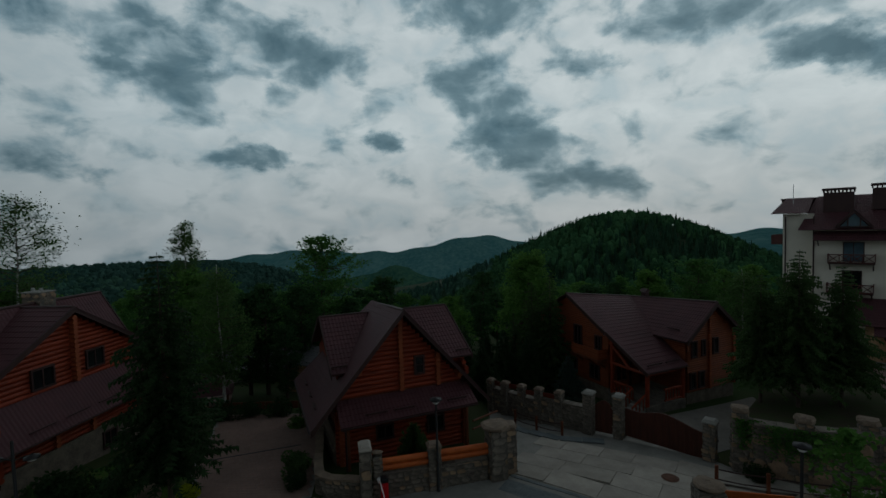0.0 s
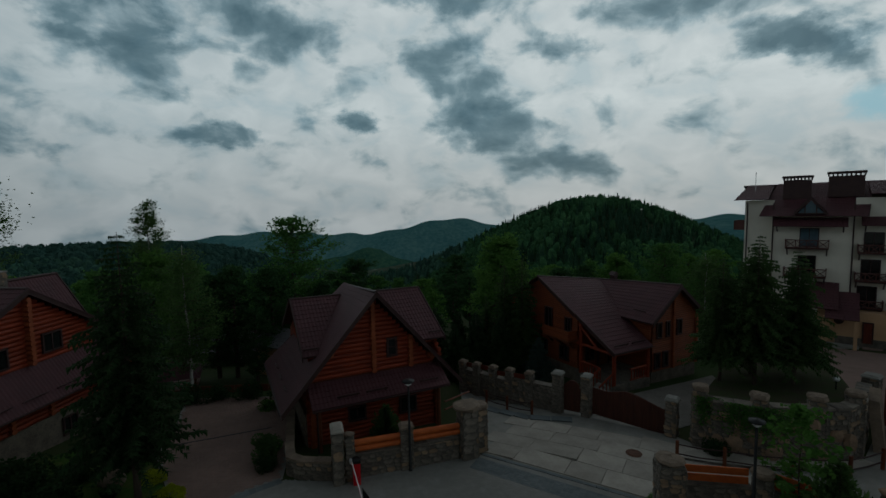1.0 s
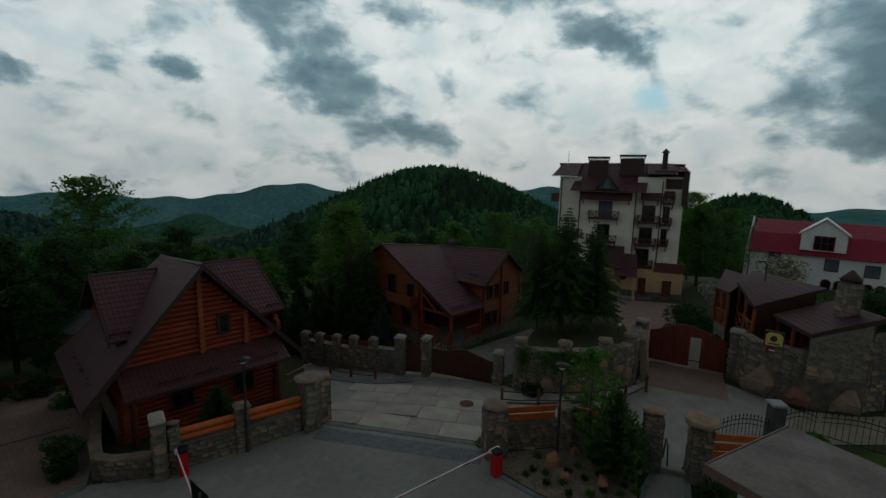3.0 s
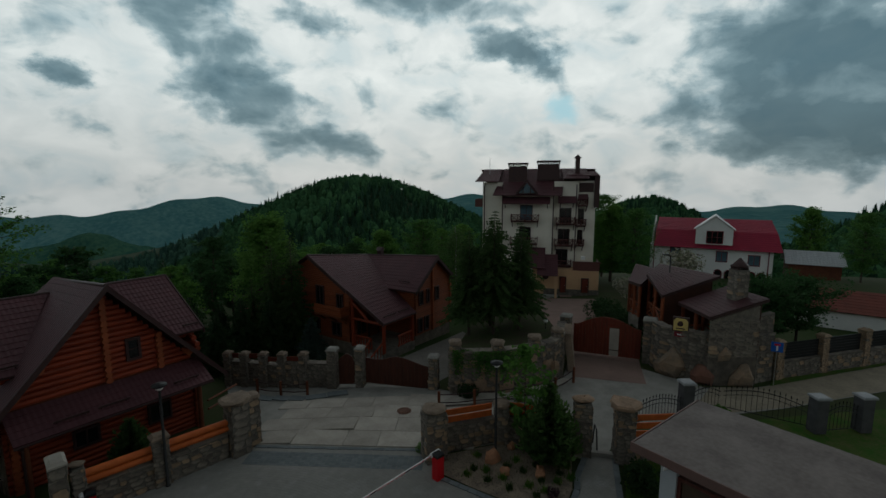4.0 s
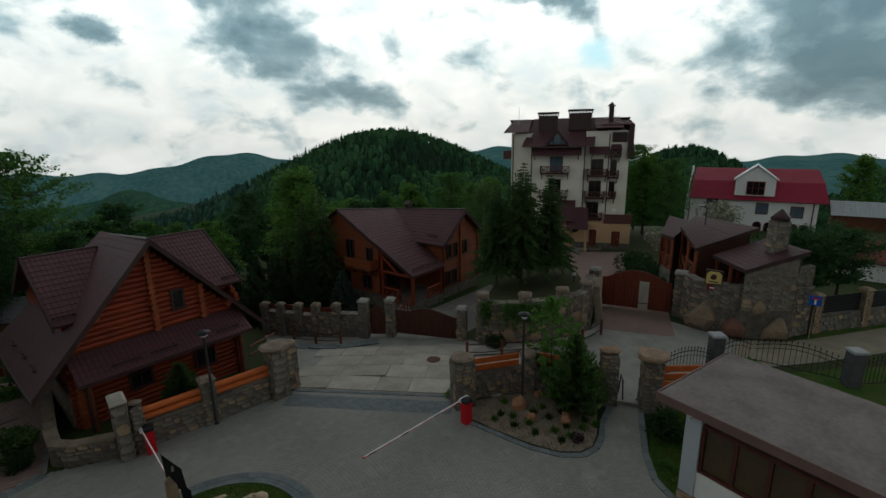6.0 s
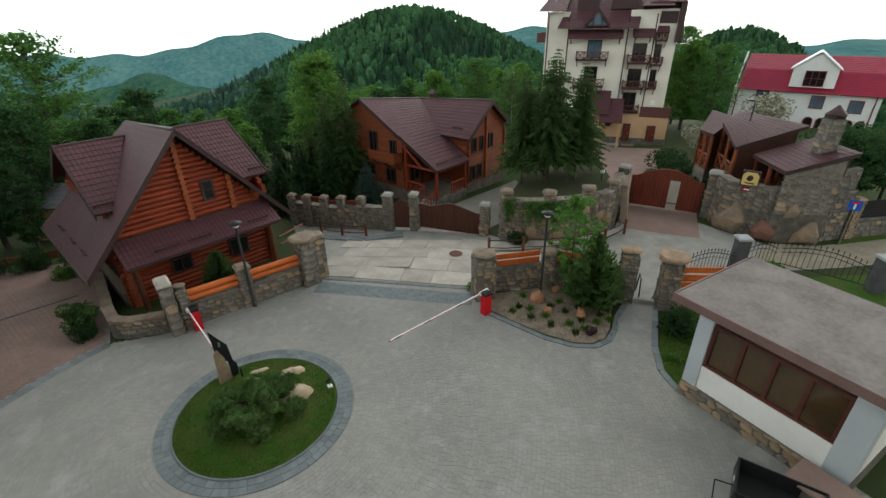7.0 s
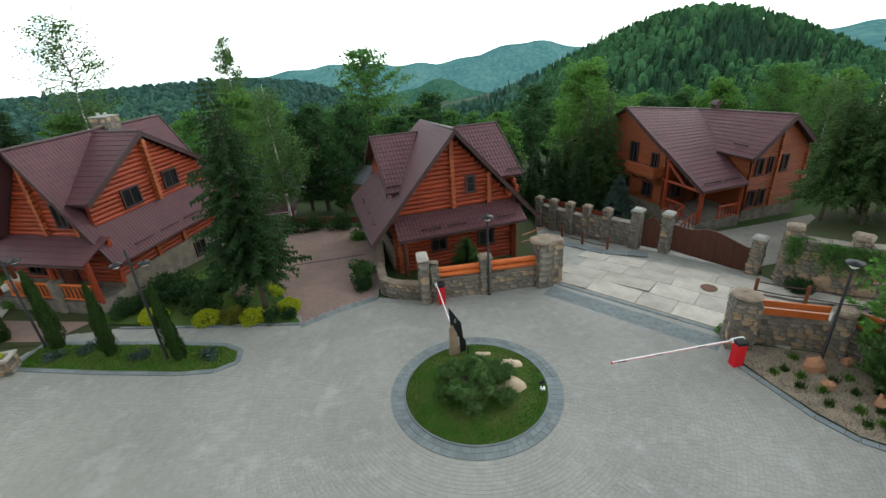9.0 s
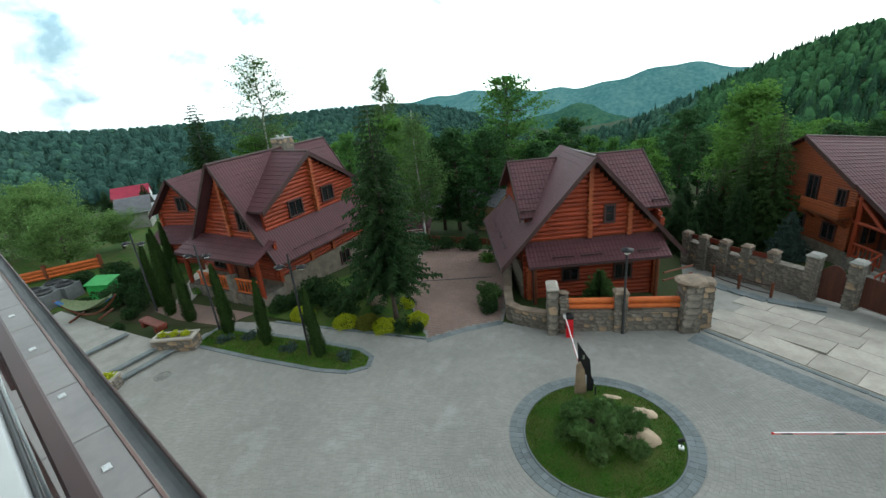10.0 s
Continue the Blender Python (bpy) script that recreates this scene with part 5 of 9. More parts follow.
BROWN_BALC = mat("balcony_wood", (0.12, 0.045, 0.038), (0.085, 0.032, 0.028), 3, 0.55)
hotel()


# ---- white house with red roof, and the barn beside it ----
def red_roof_house():
    h = thing("house", "white house with a raspberry-red metal roof and gabled dormer", "house", pose(58.2, 39.0, -0.9, 0, 0, -62))

    def X(c):
        return (c - 208) / 32.0

    def Z(c):
        return (315 - c) / 28.5

    s = Shape()
    s.box(0, X(660), 0, 8, -0.6, Z(206))
    part("wall", s, WHITE, h)
    slope(h, (X(222), -0.7, Z(212)), (1, 0, 0), (0, 2.2, 2.2), 0, X(688) - X(222), 0.05, X(672) - X(222), "roof_slope", ROOF_RED)
    slope(h, (X(222), 1.5, Z(212) + 2.15), (1, 0, 0), (0, 2.8, 1.5), 0.05, X(672) - X(222), 0.1, X(655) - X(222), "roof_slope", ROOF_RED)
    slope(h, (X(222), 8.6, Z(212)), (1, 0, 0), (0, -4.3, 3.65), 0, X(672) - X(222), 0, X(655) - X(222), "roof_slope", ROOF_RED)
    s = Shape()
    s.prism([(0.03, 0.2, Z(212)), (0.03, 4.3, Z(100)), (0.03, 8, Z(212))], (0.15, 0, 0))
    part("gable_wall", s, WHITE, h)
    s = Shape()
    s.box(X(382), X(517), -0.5, 2.5, Z(196), Z(138))
    s.prism([(X(382), -0.5, Z(138)), (X(517), -0.5, Z(138)), (X(452), -0.5, Z(92))], (0, 3, 0))
    part("dormer", s, WHITE, h)
    for sg in (-1, 1):
        slope(h, (X(450) + sg * 2.35, -0.8, Z(140)), (0, 1, 0), (-sg * 2.35, 0, 1.85), 0, 3.6, 0, 4.0, "dormer_roof_slope", WHITE_PAINT)
    window(h, pose(X(452), -0.53, Z(190)), 1.75, 1.5, frame=RED_FRAME, mullions=2, bars=1)
    for a, b, t, bo in ((285, 330, 218, 258), (463, 502, 225, 265), (575, 617, 232, 272)):
        window(h, pose((X(a) + X(b)) / 2, -0.02, Z(bo) + 0.2), 1.15, 1.25, frame=RED_FRAME, glass=GLASS_BLUE)
    for a in (262, 300, 335, 473, 511, 590, 625):
        s = Shape()
        pts = [(X(a) - 0.42, 0, Z(340))] + [(X(a) - 0.42 * math.cos(math.pi * i / 8), 0, Z(302) + 0.42 * math.sin(math.pi * i / 8)) for i in range(9)] + [(X(a) + 0.42, 0, Z(340))]
        s.prism([(x, -0.06, z) for x, y, z in pts], (0, 0.05, 0))
        w = part("arched_window", s, GLASS, h)
        s = Shape()
        for p, q in zip(pts, pts[1:]):
            s.tube((p[0], -0.06, p[2]), (q[0], -0.06, q[2]), 0.06, n=6)
        part("frame", s, RED_FRAME, w)
    for x in (0.5, X(645)):
        downpipe(h, [(x, -0.08, Z(212)), (x, -0.08, Z(320))], 0.06, RED_FRAME)
    return h


RED_FRAME = mat("dark_red_frame", (0.20, 0.022, 0.03), (0.15, 0.017, 0.023), 3, 0.5)
red_roof_house()


def barn(x, y, z, ang, w, dpt, hgt, roof, wall, label):
    h = thing("barn", label, "barn", pose(x, y, z, 0, 0, ang))
    s = Shape()
    s.box(0, w, 0, dpt, -0.5, hgt)
    s.prism([(0, 0, hgt), (0, dpt, hgt), (0, dpt / 2, hgt + dpt * 0.26)], (w, 0, 0))
    part("wall", s, wall, h)
    for sg in (-1, 1):
        slope(h, (-0.4, dpt / 2 + sg * (dpt / 2 + 0.4), hgt - 0.1), (1, 0, 0), (0, -sg * (dpt / 2 + 0.4), dpt * 0.26 + 0.3), 0, w + 0.8, 0, w + 0.8, "roof_slope", roof)
    return h


PALE_GREEN = mat("pale_green_boards", (0.38, 0.52, 0.44), (0.30, 0.43, 0.37), 1.5, 0.7)
ROOF_RUST = mat("rust_roof", (0.17, 0.045, 0.03), (0.12, 0.035, 0.025), 1.2, 0.6)
TIN = mat("pale_tin_roof", (0.45, 0.47, 0.48), (0.33, 0.35, 0.36), 1.0, 0.4, stretch=(6, 0.5, 0.5))
SLATE = mat("grey_slate_roof", (0.16, 0.16, 0.17), (0.11, 0.11, 0.12), 1.2, 0.7)
barn(66.5, 25.5, -0.2, -62, 5.2, 4.4, 1.6, TIN, LOG_DARK, "wooden barn with a pale tin roof")
barn(76, 14.5, -0.5, -68, 7, 6, 3.2, TIN, LOG_DARK, "brown timber barn with pale tin roof")
barn(43.2, 15.8, -1.0, -68, 7, 4, 2.5, ROOF_RUST, WHITE, "white shed with a rust-red roof behind the fence")
barn(-127.6, 77.0, -15.8, 49, 8.4, 9, 3.2, ROOF_RED, WHITE, "distant house with a red roof")
barn(-49.7, 30.0, -1.3, 48, 2.6, 4, 2.0, SLATE, CONCRETE, "grey shed with a slate roof")
barn(-52.4, 34.3, -2.1, 48, 1.6, 3.4, 2.0, TIN, PALE_GREEN, "pale green garden shed with tin roof")
barn(-13.0, 36.6, -1.7, -24, 2.3, 3, 2.5, SLATE, PEACH, "peach house with a slate roof among trees")
barn(-19.5, 40.0, -3.2, 10, 9, 3.5, 2.4, SLATE, CONCRETE, "grey outbuilding behind the driveway fence")


# ---- rubble walls: mortar core with single stones set into it ----
def stone_mesh(seed, material):
    """An uneven flat-faced stone about 1 by 1 (x across, z up), its face towards -y."""
    rng = random.Random(seed)
    n = rng.choice((6, 7, 8))
    base = []
    for i in range(n):
        a = 2 * math.pi * (i + rng.uniform(-0.22, 0.22)) / n
        k = 0.5 / max(abs(math.cos(a)), abs(math.sin(a))) ** 0.95 * rng.uniform(0.82, 1.0)
        base.append((k * math.cos(a), k * math.sin(a)))
    s = Shape()
    dish = rng.uniform(-0.15, 0.15)
    back = [(x, 0.3, z) for x, z in base]
    mid = [(x, -0.55, z) for x, z in base]
    top = [(x * 0.93 + 0.01, -1.0 + dish * x, z * 0.9) for x, z in base]
    for A, B in ((back, mid), (mid, top)):
        for i in range(n):
            j = (i + 1) % n
            s.face([A[i], A[j], B[j], B[i]], smooth=False)
    s.face(top[::1])
    return s.mesh("stone", material)


STONES = [stone_mesh(i, STONE) for i in range(9)]
STONES_WARM = [stone_mesh(20 + i, STONE_WARM) for i in range(5)]


def lay_stones(parent, p, q, z0, z1, rng, size=0.32, warm=0.15, depth=0.05, facing=None, top=None):
    """Fills the wall face from p to q (seen with p on the left) with stones. top(t): height along the face, if it is not level."""
    p, q = Vector(p), Vector(q)
    e = (q - p)
    L = e.length
    e.normalize()
    ang = math.degrees(math.atan2(e.y, e.x))
    z = z0
    while z < z1 - 0.06:
        hh = min(rng.uniform(0.6, 1.05) * size * 0.72, z1 - z)
        a = -rng.uniform(0, 0.1)
        while a < L - 0.05:
            w = rng.uniform(0.65, 1.6) * size
            w = min(w, L - a)
            c = a + w / 2
            if w > 0.07 and (top is None or z + hh * 0.7 < top(c / L)):
                ob = new("stone", rng.choice(STONES_WARM) if rng.random() < warm else rng.choice(STONES))
                ob.parent = parent
                zz = z + hh / 2
                ob.matrix_basis = pose(p.x + e.x * c, p.y + e.y * c, zz, 0, rng.uniform(-5, 5), ang) @ Matrix.Diagonal((w * 1.02, depth * rng.uniform(0.4, 1.0), hh * 1.03, 1))
            a += w
        z += hh


def rubble_wall(name, pts, thick, z0, z1, label, seed, size=0.34, warm=0.15, cap=0.07, cap_mat=None, both=False, category="wall"):
    """A wall along a line of points, seen with the first point on the left, with a coping of flat stones."""
    rng = random.Random(seed)
    w = thing(name, label, category, kind="structure")
    for a, b in zip(pts, pts[1:]):
        a, b = Vector(a), Vector(b)
        d = (b - a).normalized()
        n = Vector((-d.y, d.x)) * thick
        g0 = min(near_z(*a), near_z(*b))
        s = Shape()
        s.prism([(*a, g0 + z0), (*b, g0 + z0), (*(b + n), g0 + z0), (*(a + n), g0 + z0)], (0, 0, z1 - z0))
        part("core", s, MORTAR, w)
        lay_stones(w, a, b, g0 + z0 + 0.02, g0 + z1, rng, size, warm)
        if both:
            lay_stones(w, b + n, a + n, g0 + z0 + 0.02, g0 + z1, rng, size, warm)
        if cap:
            L = (b - a).length
            k = max(1, round(L / 0.7))
            for i in range(k):
                p, q = a + (b - a) * (i + 0.015) / k, a + (b - a) * (i + 0.985) / k
                o = Vector((-d.y, d.x))
                s = Shape()
                s.prism([(*(p - o * 0.06), g0 + z1), (*(q - o * 0.05), g0 + z1), (*(q + n + o * 0.05), g0 + z1), (*(p + n + o * 0.06), g0 + z1)], (0, 0, cap * rng.uniform(0.8, 1.2)))
                part("coping_stone", s, cap_mat or STONE, w)
    return w


def pillar(x, y, w, d, h, label, seed, ang=0, cap="slab", warm=0.2, capw=1.35, z=None, size=0.3, cap_mat=None):
    rng = random.Random(seed)
    z = near_z(x, y) if z is None else z
    t = thing("gate_pillar", label, "pillar", pose(x, y, z, 0, 0, ang), group="stone pillars")
    s = Shape()
    s.bevbox(-w / 2, w / 2, -d / 2, d / 2, -0.2, h, 0.03)
    part("shaft", s, MORTAR, t)
    for a, b in (((-w / 2, -d / 2), (w / 2, -d / 2)), ((w / 2, -d / 2), (w / 2, d / 2)), ((-w / 2, d / 2), (-w / 2, -d / 2)), ((w / 2, d / 2), (-w / 2, d / 2))):
        lay_stones(t, a, b, 0, h - 0.02, rng, size, warm, 0.04)
    if cap == "boulder":
        s = Shape()
        s.blob((0, 0, h + 0.12), 0.5 * max(w, d) * capw, rng, 13, 6, 0.11, (1.05, 0.85, 0.30), False)
        part("capstone", s, cap_mat or BOULDER_GREY, t, "rough rounded capstone")
    elif cap == "slab":
        s = Shape()
        k = capw / 2
        # a craggy slab: an uneven outline in three broken layers
        m, rings = 11, []
        out = [(2 * math.pi * i / m + rng.uniform(-0.15, 0.15), rng.uniform(0.9, 1.18)) for i in range(m)]
        for zz, f in ((0.0, 0.86), (0.05, 1.0), (0.15, 1.02), (0.23, 0.88)):
            ring = []
            for a, q in out:
                g = q * f * rng.uniform(0.95, 1.05) / max(abs(math.cos(a)), abs(math.sin(a))) ** 0.55
                ring.append((w * k * g * math.cos(a), d * k * g * math.sin(a), h + zz + rng.uniform(-0.018, 0.018)))
            rings.append(ring)
        for lo, hi in zip(rings, rings[1:]):
            for i in range(m):
                s.face([lo[i], lo[(i + 1) % m], hi[(i + 1) % m], hi[i]])
        s.face(rings[0][::-1])
        mid = [(0.55 * px + 0.02, 0.55 * py, h + 0.25 + rng.uniform(-0.015, 0.02)) for px, py, pz in rings[-1]]
        for i in range(m):
            s.face([rings[-1][i], rings[-1][(i + 1) % m], mid[(i + 1) % m], mid[i]])
        s.face(mid)
        part("capstone", s, cap_mat or BOULDER_GREY, t, "flat rough capstone")
    elif cap == "pyramid":
        s = Shape()
        s.bevbox(-w * 0.62, w * 0.62, -d * 0.62, d * 0.62, h, h + 0.16, 0.1)
        part("capstone", s, cap_mat or CONCRETE, t)
    return t


BOULDER_GREY = mat("weathered_stone", (0.26, 0.195, 0.145), (0.14, 0.107, 0.083), 1.6, 0.85, bump=0.6, bump_scale=9, per=0.15)

# wall before the log house, with pillars and log rails
rubble_wall("wall_front", [(-3.1, 18.6), (-0.85, 19.15)], 0.35, -0.2, 0.95, "low rubble wall with log rails above", 1)
rubble_wall("wall_front", [(-0.45, 19.25), (1.7, 19.78)], 0.35, -0.2, 0.95, "low rubble wall with log rails above", 2)
pillar(-3.48, 18.5, 0.42, 0.72, 2.25, "square stone pillar with a pale flat top", 3, 14, "pyramid", cap_mat=SLAB, warm=0.05, size=0.6)
pillar(-3.0, 18.62, 0.34, 0.42, 1.85, "narrow stone pillar beside the barrier", 4, 14, "boulder", capw=1.1)
pillar(-0.66, 19.3, 0.5, 0.45, 1.85, "short rubble pillar between log rails", 5, 14, "pyramid", cap_mat=BOULDER_GREY)
pillar(2.1, 19.95, 0.75, 0.7, 2.25, "massive rough stone gate pillar", 6, 20, "slab", capw=1.5, size=0.5)
pillar(2.75, 20.5, 0.5, 0.5, 2.05, "stone gate pillar with rough cap", 7, 20, "slab", capw=1.4, size=0.45)


def log_rails(p, q, z, n=2, r=0.13, gap=0.27, label="pair of orange log rails on the wall"):
    t = thing("log_fence", label, "fence", group="log rails")
    for i in range(n):
        s = Shape()
        s.tube((*p, z + i * gap), (*q, z + i * gap), r, n=14)
        part("log", s, ORANGE_WOOD, t)
    return t


log_rails((-2.85, 18.8), (-0.9, 19.28), 1.2)
log_rails((-0.42, 19.42), (1.75, 19.95), 1.2)
rubble_wall("wall_low", [(-7.3, 25.0), (-6.2, 20.6), (-5.75, 19.2), (-5.2, 18.85), (-3.75, 18.6)], 0.3, -0.3, 0.72, "low curved rubble wall with stone coping", 8, cap=0.09, cap_mat=BOULDER_GREY)

# bed wall with plank rails and capped pillars
rubble_wall("wall_bed", [(9.3, 15.45), (11.7, 14.9)], 0.35, -0.2, 1.1, "rubble wall round the gravel bed", 9, warm=0.25)
rubble_wall("wall_bed", [(12.2, 14.55), (13.95, 12.75)], 0.35, -0.2, 1.1, "rubble wall round the gravel bed", 10, warm=0.25)
pillar(8.85, 15.25, 0.85, 0.75, 2.05, "stout rubble pillar with a rounded capstone", 11, -10, "boulder", capw=1.25, cap_mat=BOULDER_GREY)
pillar(11.95, 14.75, 0.5, 0.5, 1.65, "short rubble pillar in the bed wall", 12, -25, "slab", capw=1.3)
pillar(14.25, 12.3, 0.65, 0.65, 2.3, "rubble pillar with rounded brown capstone", 13, -40, "boulder", capw=1.25, cap_mat=BOULDER)
pillar(15.35, 11.1, 0.7, 0.7, 2.3, "rubble pillar with rough pale capstone", 14, -40, "slab", capw=1.6, cap_mat=BOULDER)


def plank_rails(p, q, zs, label, h=0.26):
    t = thing("plank_fence", label, "fence", group="plank rails")
    p, q = Vector(p), Vector(q)
    e = (q - p).normalized()
    n = Vector((-e.y, e.x)) * 0.05
    for z in zs:
        s = Shape()
        s.prism([(*p, z), (*q, z), (*q, z + h), (*p, z + h)], (*n, 0))
        part("plank", s, ORANGE_WOOD, t)
    return t


plank_rails((9.35, 15.6), (11.65, 15.05), (1.18, 1.5), "two orange planks above the bed wall")
plank_rails((12.25, 14.75), (13.9, 12.95), (1.18, 1.5), "two orange planks above the bed wall")
plank_rails((15.65, 10.95), (18.2, 9.6), (0.95, 1.3, 1.65), "three orange planks beside the pillar")
rubble_wall("wall_bed", [(15.6, 10.9), (18.2, 9.5)], 0.3, -0.2, 0.85, "low rubble wall under planks", 15, warm=0.3)

# wall along the road before the timber house
rubble_wall("wall_road", [(2.9, 29.6), (5.6, 26.9), (7.6, 25.3)], 0.4, -0.2, 1.5, "grey rubble garden wall along the road", 16, warm=0.05)
for i, (x, y) in enumerate(((2.9, 29.7), (3.7, 28.8), (4.6, 27.9), (5.5, 27.1), (6.5, 26.2))):
    pillar(x, y, 0.4, 0.4, 2.0, "small grey rubble pillar of the garden wall", 30 + i, -40, "pyramid", warm=0.05, capw=1.2, cap_mat=BOULDER_GREY)
pillar(7.85, 25.05, 0.5, 0.5, 2.25, "rubble pillar beside a small gate", 36, -40, "pyramid", warm=0.1, cap_mat=CONCRETE)
pillar(9.2, 24.2, 0.45, 0.5, 2.25, "rubble pillar between two gates", 37, -40, "pyramid", warm=0.1, cap_mat=CONCRETE)
pillar(12.3, 21.1, 0.5, 0.5, 1.8, "rubble pillar at the end of a gate", 38, -40, "pyramid", warm=0.2, cap_mat=CONCRETE)
for a, b in (((3.0, 29.75), (4.5, 28.1)), ((4.7, 27.95), (6.4, 26.4))):
    s = Shape()
    s.prism([(*a, -0.3), (*b, -0.1), (*b, 0.35), (*a, 0.15)], (0.03, 0.03, 0))
    s.prism([(*a, 0.72), (*b, 0.92), (*b, 1.2), (*a, 1.0)], (0.03, 0.03, 0))
    whole("board_fence", s, GATE_WOOD, "dark red board fence between pillars", "fence")


def plank_gate(p, q, z0, top, label, boards=14, material=None, hole=None, name="gate"):
    """Upright boards with an arched or wavy top edge. top(t): height above z0; hole: stretch of t left open."""
    t = thing(name, label, "gate")
    p, q = Vector(p), Vector(q)
    L = (q - p).length
    e = (q - p).normalized()
    n = Vector((-e.y, e.x, 0)) * 0.06
    for i in range(boards):
        a, b = i / boards + 0.0006, (i + 1) / boards - 0.0006
        A, B = p + (q - p) * a, p + (q - p) * b
        low = hole[2] if hole and hole[0] <= (a + b) / 2 <= hole[1] else 0.08
        s = Shape()
        s.prism([(*A, z0 + low), (*B, z0 + low), (*B, z0 + top(b)), (*A, z0 + top(a))], n)
        part("board", s, material or GATE_WOOD, t)
    s = Shape()
    for zz in () if hole else (0.4, 0.75):
        a, b = p + n.xy * 0.7, q + n.xy * 0.7
        s.prism([(*a, z0 + zz), (*b, z0 + zz), (*b, z0 + zz + 0.1), (*a, z0 + zz + 0.1)], n)
    if hole:
        for zz in (0.4, 1.5):
            for u, v in ((0, hole[0] - 0.01), (hole[1] + 0.01, 1)):
                a, b = p + (q - p) * u + n.xy * 0.7, p + (q - p) * v + n.xy * 0.7
                s.prism([(*a, z0 + zz), (*b, z0 + zz), (*b, z0 + zz + 0.1), (*a, z0 + zz + 0.1)], n * 1.6)
    part("brace", s, material or GATE_WOOD, t)
    return t


plank_gate((8.15, 24.9), (8.95, 24.4), -0.42, lambda t: 1.55 + 0.35 * math.sin(math.pi * t), "small arched dark brown wooden gate", 6, GATE_DARK)
plank_gate((9.45, 24.0), (12.1, 21.3), -0.28, lambda t: 1.45 + 0.38 * math.exp(-(((t - 0.45) / 0.22) ** 2)) + 0.1 * math.cos(9 * t), "wide dark brown wooden gate with a curved crest", 18, GATE_DARK)
plank_gate((22.95, 20.75), (25.4, 17.4), -0.02, lambda t: 2.0 + 0.62 * math.sin(math.pi * min(1, max(0, t * 1.15 - 0.07))), "large red-brown arched double gate with a doorway", 22, hole=(0.54, 0.68, 1.95))
s = Shape()
wa, wb = Vector((22.95, 20.75)).lerp(Vector((25.4, 17.4)), 0.545), Vector((22.95, 20.75)).lerp(Vector((25.4, 17.4)), 0.683)
s.prism([(*wa, 0.06), (*wb, 0.06), (*wb, 1.9), (*wa, 1.9)], (0.04, 0.03, 0))
wicket = whole("gate_wicket", s, SLAB, "pale weathered board door in the arched gate", "gate")
s = Shape()
s.prism([(*(wa + Vector((-0.02, -0.015))), 0.42), (*(wb + Vector((-0.02, -0.015))), 0.42), (*(wb + Vector((-0.02, -0.015))), 0.47), (*(wa + Vector((-0.02, -0.015))), 0.47)], (0.02, 0.015, 0))
part("ledge", s, BROWN, wicket)
pillar(22.7, 21.2, 0.6, 0.6, 2.5, "grey rubble pillar of the arched gate", 40, -60, "pyramid", warm=0.1)
pillar(25.65, 17.0, 0.65, 0.65, 2.7, "grey rubble pillar of the arched gate", 41, -60, "pyramid", warm=0.1, cap_mat=CONCRETE)

# raised garden wall between the two gates, with pillars and set boulders
rubble_wall("wall_garden", [(12.75, 20.3), (13.2, 19.4), (14.6, 18.55), (16.4, 18.1), (18.4, 18.0), (19.6, 18.5), (21.8, 20.4)], 0.45, -0.2, 2.3, "tall rubble retaining wall with set boulders", 42, warm=0.22, cap=0.1)
for i, (x, y) in enumerate(((13.0, 20.0), (14.9, 18.75), (17.2, 18.35), (19.2, 18.6))):
    pillar(x, y, 0.55, 0.55, 2.65, "rubble pillar with slab cap on the garden wall", 43 + i, -30, "slab", capw=1.25, cap_mat=BOULDER_GREY)
draped("raised_garden", [(13.2, 20.6), (14.7, 19.2), (16.4, 18.6), (18.3, 18.5), (21.4, 20.9), (26.5, 28.0), (22.5, 30.5), (15.5, 23.0)], SOIL, "raised garden behind the wall", "garden", 1.9)
rng = random.Random(77)
for i in range(9):
    s = Shape()
    t = i / 8
    x, y = 13.35 + 5.0 * t, 19.2 - 1.35 * min(1, t * 2) + 0.05 * rng.random()
    s.blob((0, 0, 0), rng.uniform(0.2, 0.36), rng, 7, 5, 0.2, (1, 0.4, 1.2), smooth=False)
    b = whole("boulder", s, BOULDER, "tan boulder set in the garden wall", "boulder", pose(x, y, rng.uniform(0.3, 1.9), 0, rng.uniform(-30, 30), -20), group="boulders in the walls")
# leaning slab against the wall's end
s = Shape()
s.prism([(20.2, 18.6, 0.0), (21.0, 19.3, 0.0), (20.9, 19.6, 2.6), (20.3, 19.1, 2.2)], (0.25, -0.3, 0.0))
whole("standing_slab", s, BOULDER_GREY, "tall grey slab leaning by the gate", "boulder")

# post-and-pipe rails along the kerb
def kerb_rail(pts, label, h=0.9):
    t = thing("rail", label, "railing")
    for x, y in pts:
        s = Shape()
        z = near_z(x, y)
        s.tube((x, y, z - 0.1), (x, y, z + h), 0.075, n=8)
        part("post", s, LOG_DARK, t)
    for a, b in zip(pts, pts[1:]):
        for k in (0.82, 0.35):
            s = Shape()
            m = ((a[0] + b[0]) / 2, (a[1] + b[1]) / 2)
            za, zb, zm = near_z(*a) + h * k, near_z(*b) + h * k, near_z(*m) + h * k - 0.05
            s.path([(*a, za), (*m, zm), (*b, zb)], 0.03, 6)
            part("bar", s, BROWN, t)
    return t


